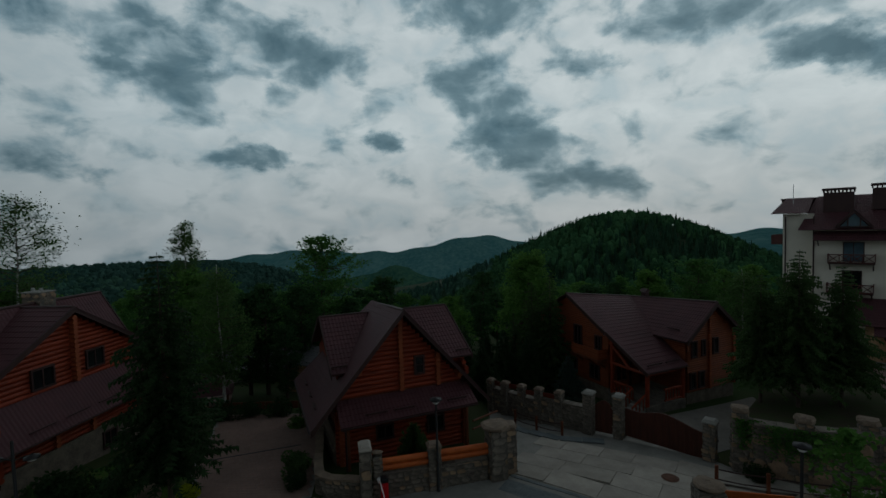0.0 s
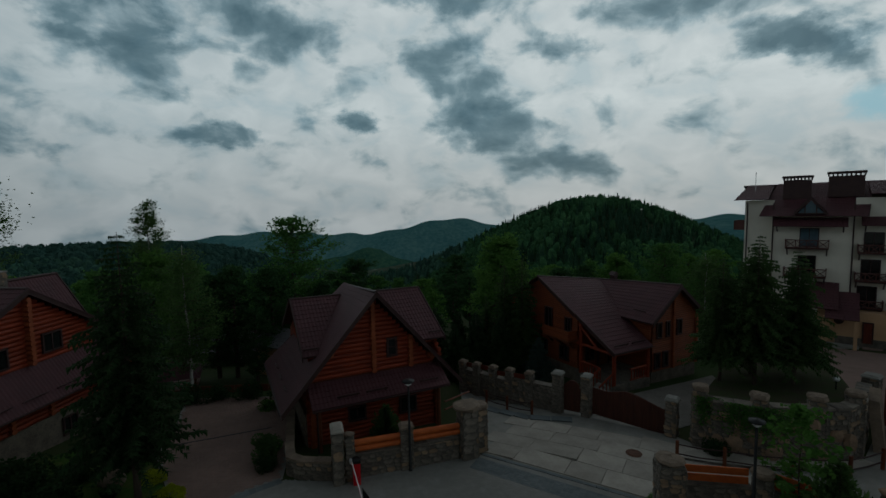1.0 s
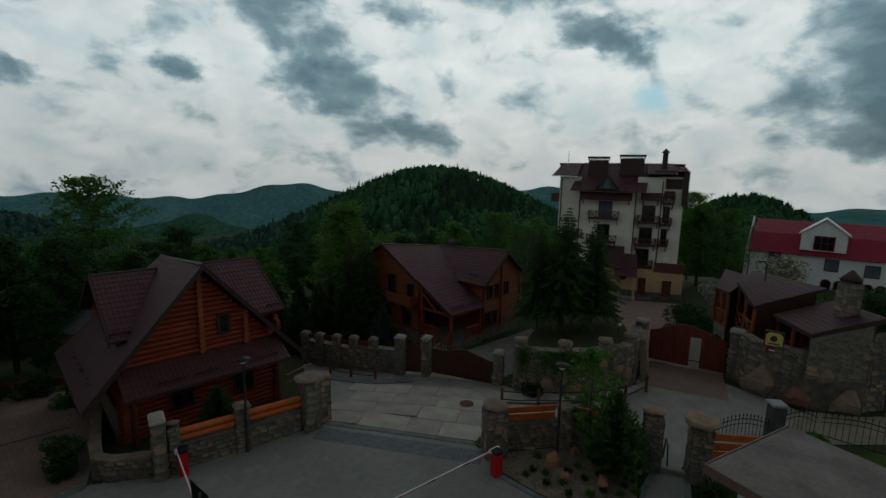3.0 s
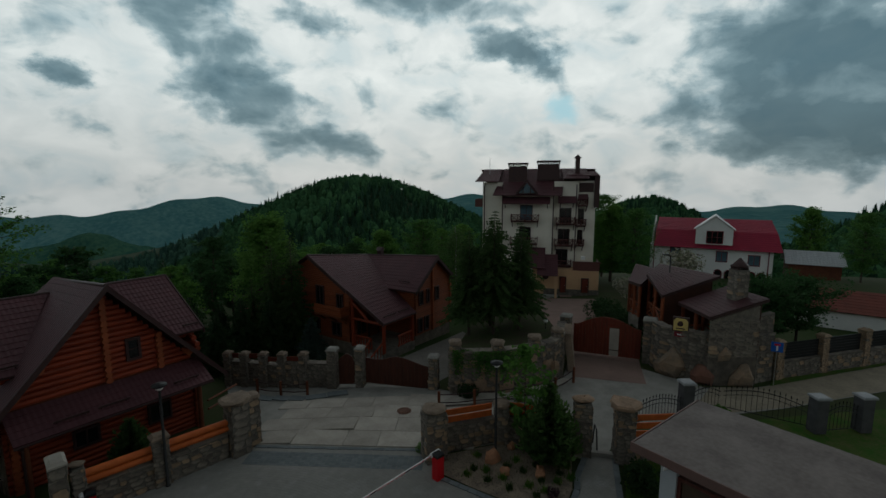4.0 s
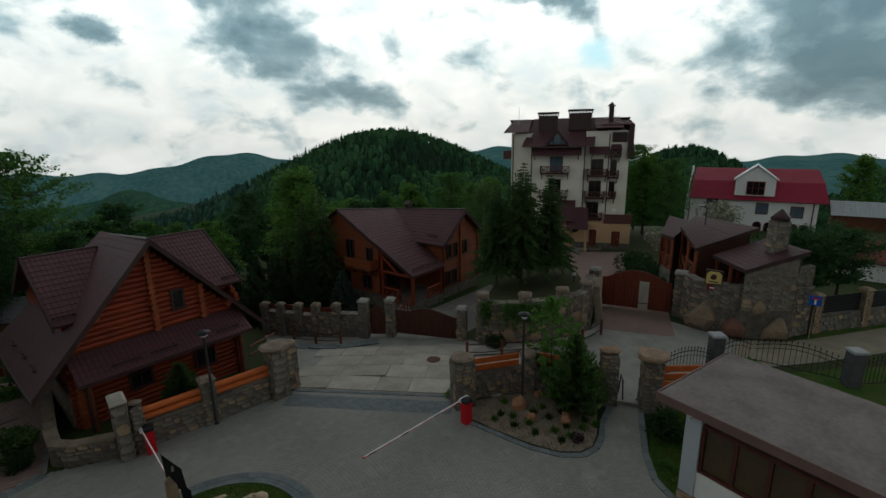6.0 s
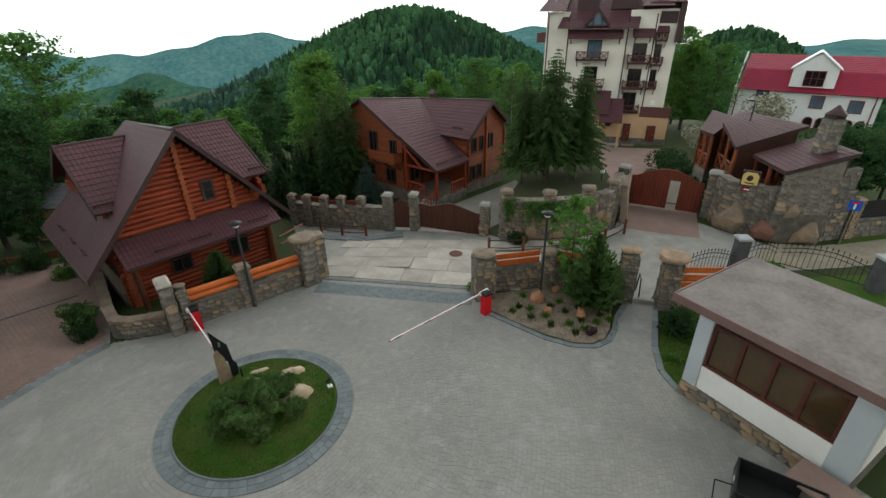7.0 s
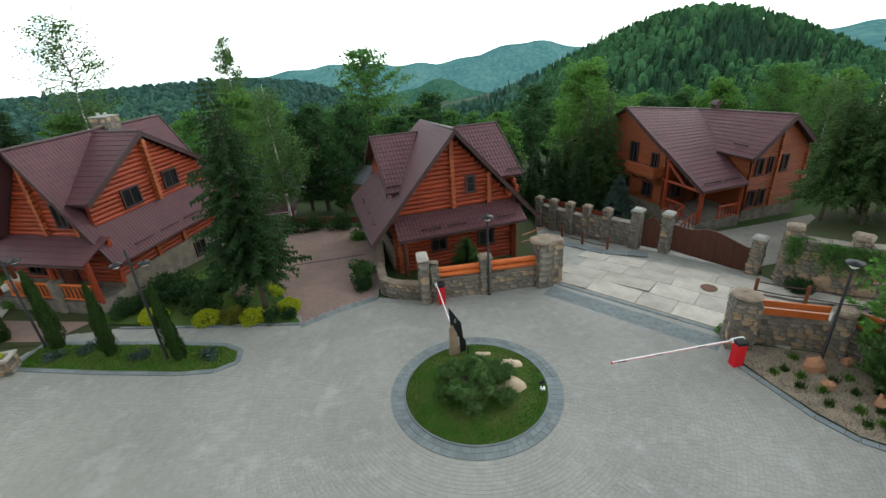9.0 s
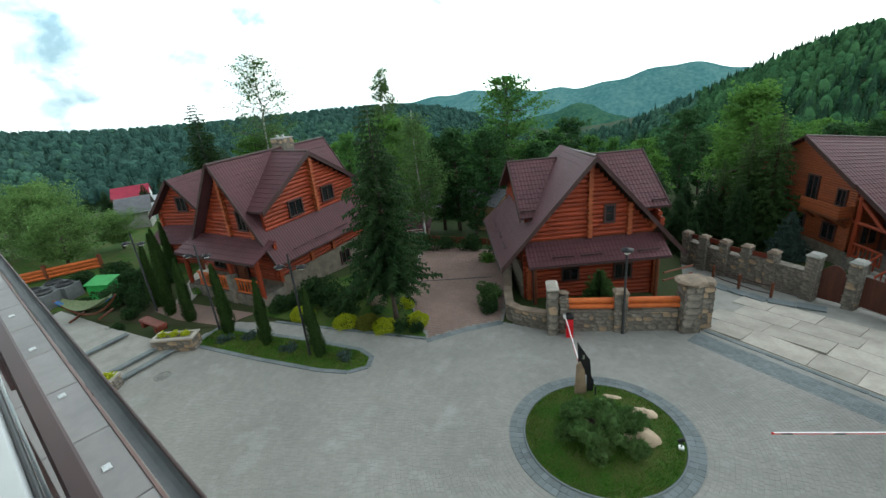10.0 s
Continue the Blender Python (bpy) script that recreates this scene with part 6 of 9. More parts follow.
kerb_rail([(4.0, 26.8), (5.0, 25.5), (6.2, 24.5), (7.2, 23.9)][:3], "brown post and rod railing along the road")
kerb_rail([(11.2, 18.75), (12.85, 18.0), (15.2, 17.2), (17.4, 16.9), (19.3, 17.35)], "brown post and rod railing before the garden wall")
draped("side_kerb", [(11.0, 19.0), (12.7, 18.2), (15.2, 17.5), (17.5, 17.2), (19.3, 17.6), (19.0, 18.0), (16.4, 18.0), (14.6, 18.45), (13.0, 19.5)], SLAB, "raised concrete edge below the garden wall", "kerb", 0.1)
kerb([(-1.0 + 3.7, 27.4), (4.6, 25.4), (6.0, 24.2), (8.2, 23.6)], 0.5, "raised concrete kerb along the road", z=0.1, block=1.2)
s = Shape()
s.lathe([(0.0, 0.012), (0.34, 0.012), (0.36, 0.0)], 20)
s.lathe([(0.22, 0.02), (0.28, 0.02), (0.28, 0.012)], 20)
MANHOLE_GREY = mat("cast_iron", (0.19, 0.185, 0.17), (0.13, 0.128, 0.12), 5, 0.7, bump=0.4, bump_scale=60)
MANHOLE = mat("rusty_iron", (0.16, 0.075, 0.05), (0.10, 0.055, 0.04), 6, 0.8)
whole("manhole_cover", s, MANHOLE, "rusty round manhole cover in the road", "manhole", pose(9.6, 19.45, 0.02))
s = Shape()
s.lathe([(0.0, 0.012), (0.33, 0.012), (0.34, 0.004), (0.37, 0.004), (0.375, 0.016), (0.44, 0.014), (0.46, 0.0)], 28)
whole("manhole_cover", s, MANHOLE_GREY, "round grey manhole cover in the pavers", "manhole", pose(-19.4, 10.97, 0.0) @ Matrix.Diagonal((0.8, 0.8, 1, 1)))


# ---- street lamps ----
def lamp(x, y, h, heads, ang=0, label="black lamp post with a flat round head"):
    t = thing("street_lamp", label, "lamp", pose(x, y, near_z(x, y), 0, 0, ang), group="lamp posts")
    s = Shape()
    s.lathe([(0.09, 0), (0.09, 0.04), (0.055, 0.06), (0.045, h - 0.15), (0.03, h - 0.12)], 10)
    part("pole", s, BLACK, t)
    if heads == 1:
        s = Shape()
        s.lathe([(0.06, h - 0.22), (0.13, h - 0.16), (0.13, h - 0.1)], 14)
        d = part("diffuser", s, WHITE_PAINT, t, "white glass ring")
        s = Shape()
        s.lathe([(0.17, h - 0.1), (0.26, h - 0.05), (0.26, h), (0.0, h + 0.06)], 16)
        part("cap", s, BLACK, t)
    elif heads == 2:
        for sg in (-1, 1):
            s = Shape()
            s.tube((0, 0, h - 0.75), (sg * 0.5, 0, h - 0.62), 0.025, n=6)
            arm = part("arm", s, BLACK, t)
            s = Shape()
            s.lathe([(0.05, 0.02), (0.22, -0.06), (0.22, -0.1), (0.0, -0.1)], 14, (sg * 0.52, 0, h - 0.62))
            hd = part("head", s, BLACK, arm)
            s = Shape()
            s.lathe([(0.14, -0.1), (0.12, -0.17), (0.0, -0.17)], 12, (sg * 0.52, 0, h - 0.62))
            part("diffuser", s, WHITE_PAINT, arm)
    else:
        s = Shape()
        s.tube((0, 0, h - 0.1), (0.35, 0, h), 0.03, n=6)
        s.box(0.1, 0.5, -0.14, 0.14, h - 0.03, h + 0.05)
        part("head", s, BLACK, t)
    return t


lamp(-0.5, 19.02, 4.0, 1)
lamp(11.2, 14.2, 4.0, 1)
lamp(-13.68, 14.05, 5.1, 2, 10, "tall black lamp post with two flat heads")
lamp(-20.0, 14.8, 4.9, 2, 10, "tall black lamp post with two flat heads")
lamp(-25.8, 15.65, 4.9, 2, 10, "tall black lamp post with two flat heads")
lamp(29.3, 18.2, 6.4, 3, 140, "curved street lamp above the pavilions")


# ---- barriers ----
def barrier(x, y, tip, label, tip_z=0.95):
    t = thing("barrier", label, "barrier", group="barriers")
    d = Vector((tip[0] - x, tip[1] - y, 0)).normalized()
    ang = math.degrees(math.atan2(d.y, d.x))
    s = Shape()
    s.bevbox(-0.17, 0.17, -0.15, 0.15, 0, 0.92, 0.02)
    b = part("cabinet", s, RED, t, "red steel cabinet")
    b.matrix_basis = pose(x, y, 0, 0, 0, ang)
    s = Shape()
    s.bevbox(-0.18, 0.18, -0.16, 0.16, 0.92, 1.1, 0.07)
    c = part("hood", s, BLACK, t)
    c.matrix_basis = pose(x, y, 0, 0, 0, ang)
    s = Shape()
    z = 0.95
    a = Vector((x, y, z)) - d * 0.25 + Vector((-d.y, d.x, 0)) * -0.2
    e = Vector((tip[0], tip[1], tip_z))
    s.tube(a, a + (e - a) * 0.09, 0.09, n=8)
    part("hinge", s, WHITE_PAINT, t)
    s = Shape()
    side = Vector((-d.y, d.x, 0)) * 0.02
    s.prism([a - side + Vector((0, 0, -0.032)), e - side + Vector((0, 0, -0.032)), e - side + Vector((0, 0, 0.032)), a - side + Vector((0, 0, 0.032))], side * 2)
    boom = part("boom", s, WHITE_PAINT, t, "white boom with red edges")
    for k in (-1, 1):
        s = Shape()
        lo, hi = (0.012, 0.022) if k > 0 else (-0.022, -0.012)
        up = Vector((0, 0, 1))
        s.prism([a - side * 1.3 + up * lo, e - side * 1.3 + up * lo, e - side * 1.3 + up * hi, a - side * 1.3 + up * hi], side * 2.6)
        part("edge_strip", s, RED, boom)
    for f in (0.3, 0.62, 0.9):
        s = Shape()
        p = a + (e - a) * f
        q = a + (e - a) * (f + 0.06)
        s.prism([p - side * 1.4 + Vector((0, 0, -0.02)), q - side * 1.4 + Vector((0, 0, -0.02)), q - side * 1.4 + Vector((0, 0, 0.02)), p - side * 1.4 + Vector((0, 0, 0.02))], side * 2.8)
        part("reflector", s, BLACK, boom)
    s = Shape()
    s.tube(e, e + (e - a).normalized() * 0.05, 0.035, n=8)
    part("tip", s, RED, boom)
    return t


barrier(8.3, 14.05, (3.75, 13.12), "red and white road barrier, boom lowered", 0.78)
barrier(-2.7, 18.3, (-2.0, 15.2), "red and white road barrier, boom lowered towards the island")


# ---- island: stele, rocks, spot lamp ----
def stele():
    t = thing("sign_stele", "stone and black metal sign stele on the island", "sign", pose(-1.75, 14.55, 0.02, 0, 0, 24))
    s = Shape()
    s.prism([(-0.36, -0.2, 0), (0.08, -0.2, 0), (-0.02, -0.2, 1.1), (-0.16, -0.2, 1.45), (-0.3, -0.2, 1.35)], (0, 0.09, 0))
    part("stone_slab", s, STONE_WARM, t, "upright tan stone slab")
    s = Shape()
    s.prism([(-0.2, -0.1, 1.0), (-0.26, -0.1, 2.25), (0.02, -0.1, 1.75), (0.2, -0.1, 1.45), (0.26, -0.1, 0.75), (0.36, -0.1, 0.55), (0.34, -0.1, 0.0), (0.12, -0.1, 0.0), (0.1, -0.1, 0.8)], (0, 0.05, 0))
    part("metal_plate", s, BLACK, t, "cut black metal plate")
    s = Shape()
    s.prism([(-0.08, -0.115, 1.52), (0.0, -0.115, 1.5), (0.0, -0.115, 1.68), (-0.06, -0.115, 1.7)], (0, 0.012, 0))
    part("emblem", s, STEEL, t, "small pale emblem")
    return t


stele()
s = Shape()
s.tube((-1.3, 14.35, 0), (-1.3, 14.35, 0.5), 0.03, n=6)
whole("bollard", s, BLACK, "thin black ground light beside the stele", "light")


def rock(x, y, r, squash, seed, label="rounded tan rock on the grass", z=0.0, material=None, ang=0):
    s = Shape()
    s.blob((0, 0, 0), r, random.Random(seed), 14, 9, 0.2, squash)
    return whole("rock", s, material or BOULDER, label, "rock", pose(x, y, z, 0, 0, ang), group="rocks")


PALE_ROCK = mat("pale_rock", (0.52, 0.40, 0.29), (0.40, 0.30, 0.21), 1.6, 0.85, bump=0.5, bump_scale=9)
rock(0.3, 13.75, 0.34, (1.15, 0.75, 0.6), 1, z=0.13, material=PALE_ROCK, ang=-15)
rock(0.22, 12.6, 0.5, (1.05, 0.8, 0.75), 5, z=0.17, material=PALE_ROCK, ang=30)
rock(-0.75, 14.35, 0.25, (1.2, 0.6, 0.5), 3, z=0.1, material=PALE_ROCK)
t = thing("spot_lamp", "small ground spotlight on the island's edge", "light", pose(1.35, 12.55, 0.05))
s = Shape()
s.bevbox(-0.08, 0.08, -0.08, 0.08, 0, 0.1, 0.01)
part("base", s, WHITE_PAINT, t)
s = Shape()
s.tube((0, 0, 0.1), (-0.02, 0, 0.3), 0.02, n=6)
s.tube((-0.1, 0, 0.28), (0.06, 0, 0.4), 0.06, n=8)
part("head", s, BLACK, t)

# rocks in the gravel bed
ORANGE_ROCK = mat("orange_rock", (0.42, 0.20, 0.11), (0.28, 0.14, 0.085), 2.2, 0.85, bump=0.5, bump_scale=12)
for x, y, r, q in ((10.75, 13.8, 0.36, 1.1), (10.65, 12.9, 0.24, 0.8), (11.75, 12.1, 0.33, 0.8), (12.0, 14.1, 0.25, 0.7)):
    s = Shape()
    s.blob((0, 0, 0), r, random.Random(int(x * 10)), 7, 5, 0.24, (0.95, 0.75, q), smooth=False)
    whole("rock", s, ORANGE_ROCK, "angular orange-brown rock in the gravel bed", "rock", pose(x, y, 0.1, 12, 8, x * 50), group="rocks")
TAN_BOULDER = mat("tan_boulder", (0.31, 0.21, 0.14), (0.15, 0.125, 0.10), 1.6, 0.85, bump=1.0, bump_scale=5, bump_depth=0.06)
RED_ROCK = mat("red_rock", (0.22, 0.10, 0.07), (0.13, 0.07, 0.055), 1.6, 0.8, bump=0.6, bump_scale=8)


def boulder(x, y, z, pts, m, ang):
    """A split boulder: its outline across the wall, drawn in towards a broken front face."""
    n = len(pts)
    cx, cz = sum(p[0] for p in pts) / n, sum(p[1] for p in pts) / n
    s = Shape()
    back = [(a, 0.3, b) for a, b in pts]
    rim = [(a, -0.1 - 0.06 * (i % 2), b) for i, (a, b) in enumerate(pts)]
    face = [(cx + (a - cx) * 0.62 + 0.05, -0.36 - 0.05 * (i % 3), cz + (b - cz) * 0.6) for i, (a, b) in enumerate(pts)]
    for A, B in ((back, rim), (rim, face)):
        for i in range(n):
            j = (i + 1) % n
            s.face([A[i], A[j], B[j], B[i]], smooth=False)
    for i in range(n):
        s.face([face[i], face[(i + 1) % n], (cx - 0.1, -0.46, cz + 0.1)], smooth=False)
    whole("boulder", s, m, "big angular boulder set in the stone wall", "boulder", pose(x, y, z, 0, 0, ang), group="boulders in the walls")


boulder(24.85, 15.1, 0.0, ((-0.75, 0.0), (0.45, -0.1), (0.8, 0.75), (0.55, 1.35), (0.15, 1.75), (-0.45, 1.0), (-0.9, 0.55)), TAN_BOULDER, -78)
boulder(25.45, 13.5, -0.1, ((-0.55, 0.0), (0.5, 0.0), (0.62, 0.6), (0.3, 1.15), (-0.25, 1.1), (-0.6, 0.55)), RED_ROCK, -58)
boulder(26.1, 12.85, 1.3, ((-0.35, 0.0), (0.3, 0.15), (0.38, 0.65), (0.1, 0.95), (-0.3, 0.5)), TAN_BOULDER, -42)
boulder(26.85, 12.2, -0.05, ((-0.6, 0.0), (0.65, 0.0), (0.7, 0.55), (0.35, 1.3), (0.05, 1.25), (-0.55, 0.5)), TAN_BOULDER, -40)
rock(-12.9, 19.0, 0.55, (1.1, 0.7, 0.85), 9, "grey boulder in the shrub bed", z=0.3, material=BOULDER_GREY)


# ---- gatehouse ----
def gatehouse():
    t = thing("gatehouse", "flat-roofed gatehouse with stone base and wide tinted window", "gatehouse", pose(11.75, 7.3, 0, 0, 0, -84))
    s = Shape()
    s.box(0.0, 4.6, 0.0, 3.6, 0.0, 0.55)
    base = part("stone_base", s, MORTAR, t)
    lay_stones(base, (0.0, 0.0), (4.6, 0.0), 0.0, 0.55, random.Random(8), 0.42, 0.55, 0.045)
    lay_stones(base, (0.0, 3.6), (0.0, 0.0), 0.0, 0.55, random.Random(9), 0.42, 0.55, 0.045)
    s = Shape()
    s.box(0.45, 3.95, 0.06, 3.5, 0.55, 1.4)
    part("panel", s, WHITE, t, "white rendered panel")
    s = Shape()
    s.box(0.45, 3.95, 0.3, 3.5, 2.95, 3.35)
    part("lintel", s, WHITE, t)
    for x0, x1 in ((0.0, 0.45), (3.95, 4.55)):
        s = Shape()
        s.box(x0, x1, 0.02, 0.55, 0.55, 3.4)
        part("pier", s, GREY_PAINT, t, "grey painted pier")
    s = Shape()
    s.box(0.0, 0.4, 0.55, 3.5, 0.55, 3.4)
    s.box(4.15, 4.55, 0.55, 3.5, 0.55, 3.4)
    s.box(0.4, 4.15, 3.2, 3.5, 0.55, 3.4)
    part("wall", s, WHITE, t)
    s = Shape()
    for z0, z1 in ((1.4, 1.5), (2.85, 2.95)):
        s.box(0.45, 3.95, 0.1, 0.26, z0, z1)
    for x in (0.5, 1.36, 2.2, 3.04, 3.9):
        s.box(x - 0.05, x + 0.05, 0.1, 0.24, 1.5, 2.85)
    w = part("window", s, WIN_BROWN, t, "wide brown-framed window band")
    for i, (x0, x1) in enumerate(((0.55, 1.31), (1.41, 2.15), (2.25, 2.99), (3.09, 3.85))):
        s = Shape()
        s.box(x0, x1, 0.17, 0.19, 1.5, 2.85)
        part("pane", s, BLIND, w, "pane with a tan blind behind")
    s = Shape()
    s.bevbox(-0.7, 5.3, -0.35, 4.0, 3.4, 3.62, 0.02)
    part("flat_roof", s, MEMBRANE, t, "flat grey-brown felt roof")
    s = Shape()
    s.box(-0.72, 5.32, -0.39, -0.35, 3.36, 3.64)
    s.box(-0.74, -0.70, -0.39, 4.0, 3.36, 3.64)
    part("fascia", s, FASCIA, t, "reddish-brown fascia")
    s = Shape()
    s.box(0.15, 0.23, -0.14, 0.02, 3.12, 3.2)
    s.tube((0.19, -0.2, 3.13), (0.19, -0.12, 3.16), 0.03, n=6)
    part("camera_unit", s, WHITE_PAINT, t, "small white surveillance unit")
    return t


WIN_BROWN = mat("brown_frame", (0.10, 0.03, 0.022), (0.07, 0.022, 0.017), 3, 0.4)
FASCIA = mat("fascia_metal", (0.17, 0.10, 0.09), (0.13, 0.08, 0.07), 2, 0.5)
gatehouse()


def trailer():
    t = thing("trailer", "small open black cargo trailer", "trailer", pose(10.3, 3.3, 0, 0, 0, 30))
    s = Shape()
    for x0, x1, y0, y1 in ((-0.6, 0.6, -0.95, -0.9), (-0.6, 0.6, 0.9, 0.95), (-0.6, -0.56, -0.9, 0.9), (0.56, 0.6, -0.9, 0.9)):
        s.box(x0, x1, y0, y1, 0.4, 0.85)
    s.box(-0.6, 0.6, -0.95, 0.95, 0.36, 0.4)
    part("tub", s, BLACK, t, "black sheet-metal tub")
    s = Shape()
    s.box(-0.1, 0.05, 0.955, 0.965, 0.62, 0.72)
    part("plate", s, WHITE_PAINT, t, "small white plate")
    for x in (-0.68, 0.68):
        s = Shape()
        s.tube((x - 0.07, 0, 0.28), (x + 0.07, 0, 0.28), 0.28, n=16)
        part("wheel", s, BLACK, t)
    s = Shape()
    s.tube((0, -0.95, 0.4), (0, -1.9, 0.4), 0.04, n=6)
    part("drawbar", s, BLACK, t)
    return t


trailer()


def pushchair():
    t = thing("pushchair", "dark-framed pushchair with blue and green cloth", "pushchair", pose(8.9, 3.75, 0, 0, 0, 40))
    s = Shape()
    for y in (-0.22, 0.22):
        s.path([(-0.35, y, 0.1), (0.1, y, 0.55), (0.45, y, 0.95)], 0.018, 6)
        s.path([(0.4, y, 0.1), (0.0, y, 0.5)], 0.018, 6)
    s.tube((0.45, -0.22, 0.95), (0.45, 0.22, 0.95), 0.02, n=6)
    part("frame", s, BLACK, t)
    for x, y in ((-0.35, -0.24), (-0.35, 0.24), (0.4, -0.24), (0.4, 0.24)):
        s = Shape()
        s.tube((x, y - 0.03, 0.11), (x, y + 0.03, 0.11), 0.11, n=12)
        part("wheel", s, BLACK, t)
    s = Shape()
    s.bevbox(-0.25, 0.2, -0.2, 0.2, 0.35, 0.5, 0.05)
    part("seat", s, BLUE_CLOTH, t, "blue cloth seat")
    s = Shape()
    s.bevbox(-0.15, 0.25, -0.16, 0.16, 0.15, 0.32, 0.05)
    part("basket", s, GREEN_PLASTIC, t, "green cloth basket")
    return t


BLUE_CLOTH = mat("blue_cloth", (0.03, 0.12, 0.3), (0.02, 0.08, 0.22), 8, 0.9)
GREEN_PLASTIC = mat("green_paint", (0.02, 0.30, 0.06), (0.015, 0.22, 0.045), 2, 0.45)
pushchair()
s = Shape()
s.box(-0.7, 0.7, -0.45, 0.45, 0, 0.7)
t = whole("planter_box", s, MORTAR, "stone block with a reddish slab top", "planter", pose(11.5, 2.9, 0, 0, 0, -84))
s = Shape()
s.bevbox(-0.75, 0.75, -0.5, 0.5, 0.7, 0.78, 0.02)
part("slab_top", s, PAVER_RED, t)


# ---- pavilions behind the stone wall ----
rubble_wall("wall_inn", [(25.35, 16.65), (24.9, 15.8), (25.1, 14.6), (25.6, 13.5), (27.2, 12.1), (29.2, 11.6)], 0.5, -0.1, 2.7, "tall grey rubble wall with set boulders", 60, size=0.42, warm=0.15, cap=0.12)
s = Shape()
s.prism([(26.6, 12.75, 2.7), (29.3, 11.75, 2.7), (29.3, 11.75, 3.9), (26.6, 12.75, 3.4)], (0.15, 0.35, 0))
gable = whole("wall_gable", s, MORTAR, "stone gable below the pavilion roof", "wall", kind="structure")
lay_stones(gable, (26.6, 12.75), (29.3, 11.75), 2.7, 3.8, random.Random(12), 0.45, 0.1, 0.03, top=lambda t: 3.4 + 0.5 * t)
rubble_wall("wall_fence", [(29.3, 11.55), (36, 9.6), (44, 7.4)], 0.3, -0.1, 0.95, "low rubble wall under slatted fence panels", 61, size=0.4)
for i in range(4):
    x, y = 29.6 + 3.4 * i, 11.55 - 0.95 * i
    pillar(x, y, 0.45, 0.45, 2.2, "tan brick pier of the slatted fence", 70 + i, -16, "pyramid", warm=0.95, cap_mat=STONE_WARM, size=0.22)
    t = thing("slat_fence", "dark slatted fence panel", "fence", group="slat fences")
    for k in range(6):
        s = Shape()
        z = 1.05 + 0.17 * k
        s.prism([(x + 0.3, y - 0.02, z), (x + 3.1, y - 0.85, z), (x + 3.1, y - 0.85, z + 0.158), (x + 0.3, y - 0.02, z + 0.158)], (0.01, 0.04, 0))
        part("slat", s, BLACK, t)


PAVILION_WOOD = mat("pavilion_wood", (0.26, 0.068, 0.027), (0.17, 0.043, 0.019), 2, 0.55, bump=0.1, per=0.12)
PAVILION_ROOF = roof_mat("pavilion_roof", (0.068, 0.024, 0.028), (0.050, 0.019, 0.022))
# darker than the posts: shade under the pavilion roofs is put into this colour
PAVILION_DARK = mat("shaded_pavilion_boards", (0.075, 0.027, 0.016), (0.045, 0.018, 0.012), 2, 0.6, bump=0.1)


def pavilion(pts, tiles, label, z0=0.0, floor=1.6, front=None):
    """A monopitch tiled roof on timber posts; pts: its four corners, eave first."""
    t = thing("pavilion", label, "pavilion")
    o, a, b, c = [Vector(p) for p in pts]
    s, deck = Shape(), Shape()
    lower = Vector((0, 0, -0.02))
    n = max(8, round((c - o).length / 0.3))
    for i in range(n):
        p, q = o + (c - o) * i / n, a + (b - a) * i / n
        p2, q2 = o + (c - o) * (i + 1) / n, a + (b - a) * (i + 1) / n
        up = Vector((0, 0, 0.014))
        deck.prism([p + lower, q + lower, q2 + lower, p2 + lower], (0, 0, -0.17))
        L, run = (q - p).length, (c - o).length / n
        s.face([p + up, q + up, q2 + up * 0.2, p2 + up * 0.2], uv=[(0, i * run), (L, i * run), (L, i * run + run), (0, i * run + run)])
        s.face([p, q, q + up, p + up])
    part("roof_tiles", s, tiles, t)
    part("roof_deck", deck, BROWN, t)
    mid = (o + a + b + c) / 4
    ring = [mid + (p - mid) * 0.86 for p in (o, a, b, c)]
    s = Shape()
    s.prism([(p.x, p.y, z0 - 0.3) for p in ring], (0, 0, floor - z0 + 0.3))
    part("platform", s, STONE, t)
    # closed boarding at the back, crossed timber panels in front
    for p, q in ((ring[1], ring[2]), (ring[2], ring[3])):
        s = Shape()
        s.prism([(p.x, p.y, floor), (q.x, q.y, floor), (q.x, q.y, q.z - 0.35), (p.x, p.y, p.z - 0.35)], ((mid - (p + q) / 2).xy.normalized() * 0.08).to_3d())
        wall = part("boarding", s, front if front and p is ring[1] else PAVILION_DARK, t)
        if front and p is ring[1]:
            lay_stones(wall, p.xy, q.xy, floor, min(p.z, q.z) - 0.35, random.Random(31), 0.42, 0.12, 0.03)
    for p, q in ((ring[0], ring[1]), (ring[3], ring[0])):
        L = (q - p).length
        k = max(2, round(L / 1.3))
        s = Shape()
        end = p + (q - p) * ((k - 1) / k if front and q is ring[1] else 1)
        for zz in (floor + 0.1, floor + 0.95):
            s.tube((p.x, p.y, zz), (end.x, end.y, zz), 0.06, n=6)
        for i in range(k - (1 if front and q is ring[1] else 0)):
            u, v = p + (q - p) * i / k, p + (q - p) * (i + 1) / k
            s.tube((u.x, u.y, floor + 0.1), (v.x, v.y, floor + 0.95), 0.05, n=6)
            s.tube((u.x, u.y, floor + 0.95), (v.x, v.y, floor + 0.1), 0.05, n=6)
        part("railing", s, PAVILION_WOOD, t)
        for i in range(k + 1):
            u = p + (q - p) * i / k
            if front and i == k and q is ring[1]:
                continue
            s = Shape()
            s.tube((u.x, u.y, floor), (u.x, u.y, u.z - 0.2), 0.11, n=8)
            part("post", s, PAVILION_WOOD, t)
    return t


def at_bearing(az, dist, z):
    return (dist * math.sin(radians(az)), dist * math.cos(radians(az)), z)


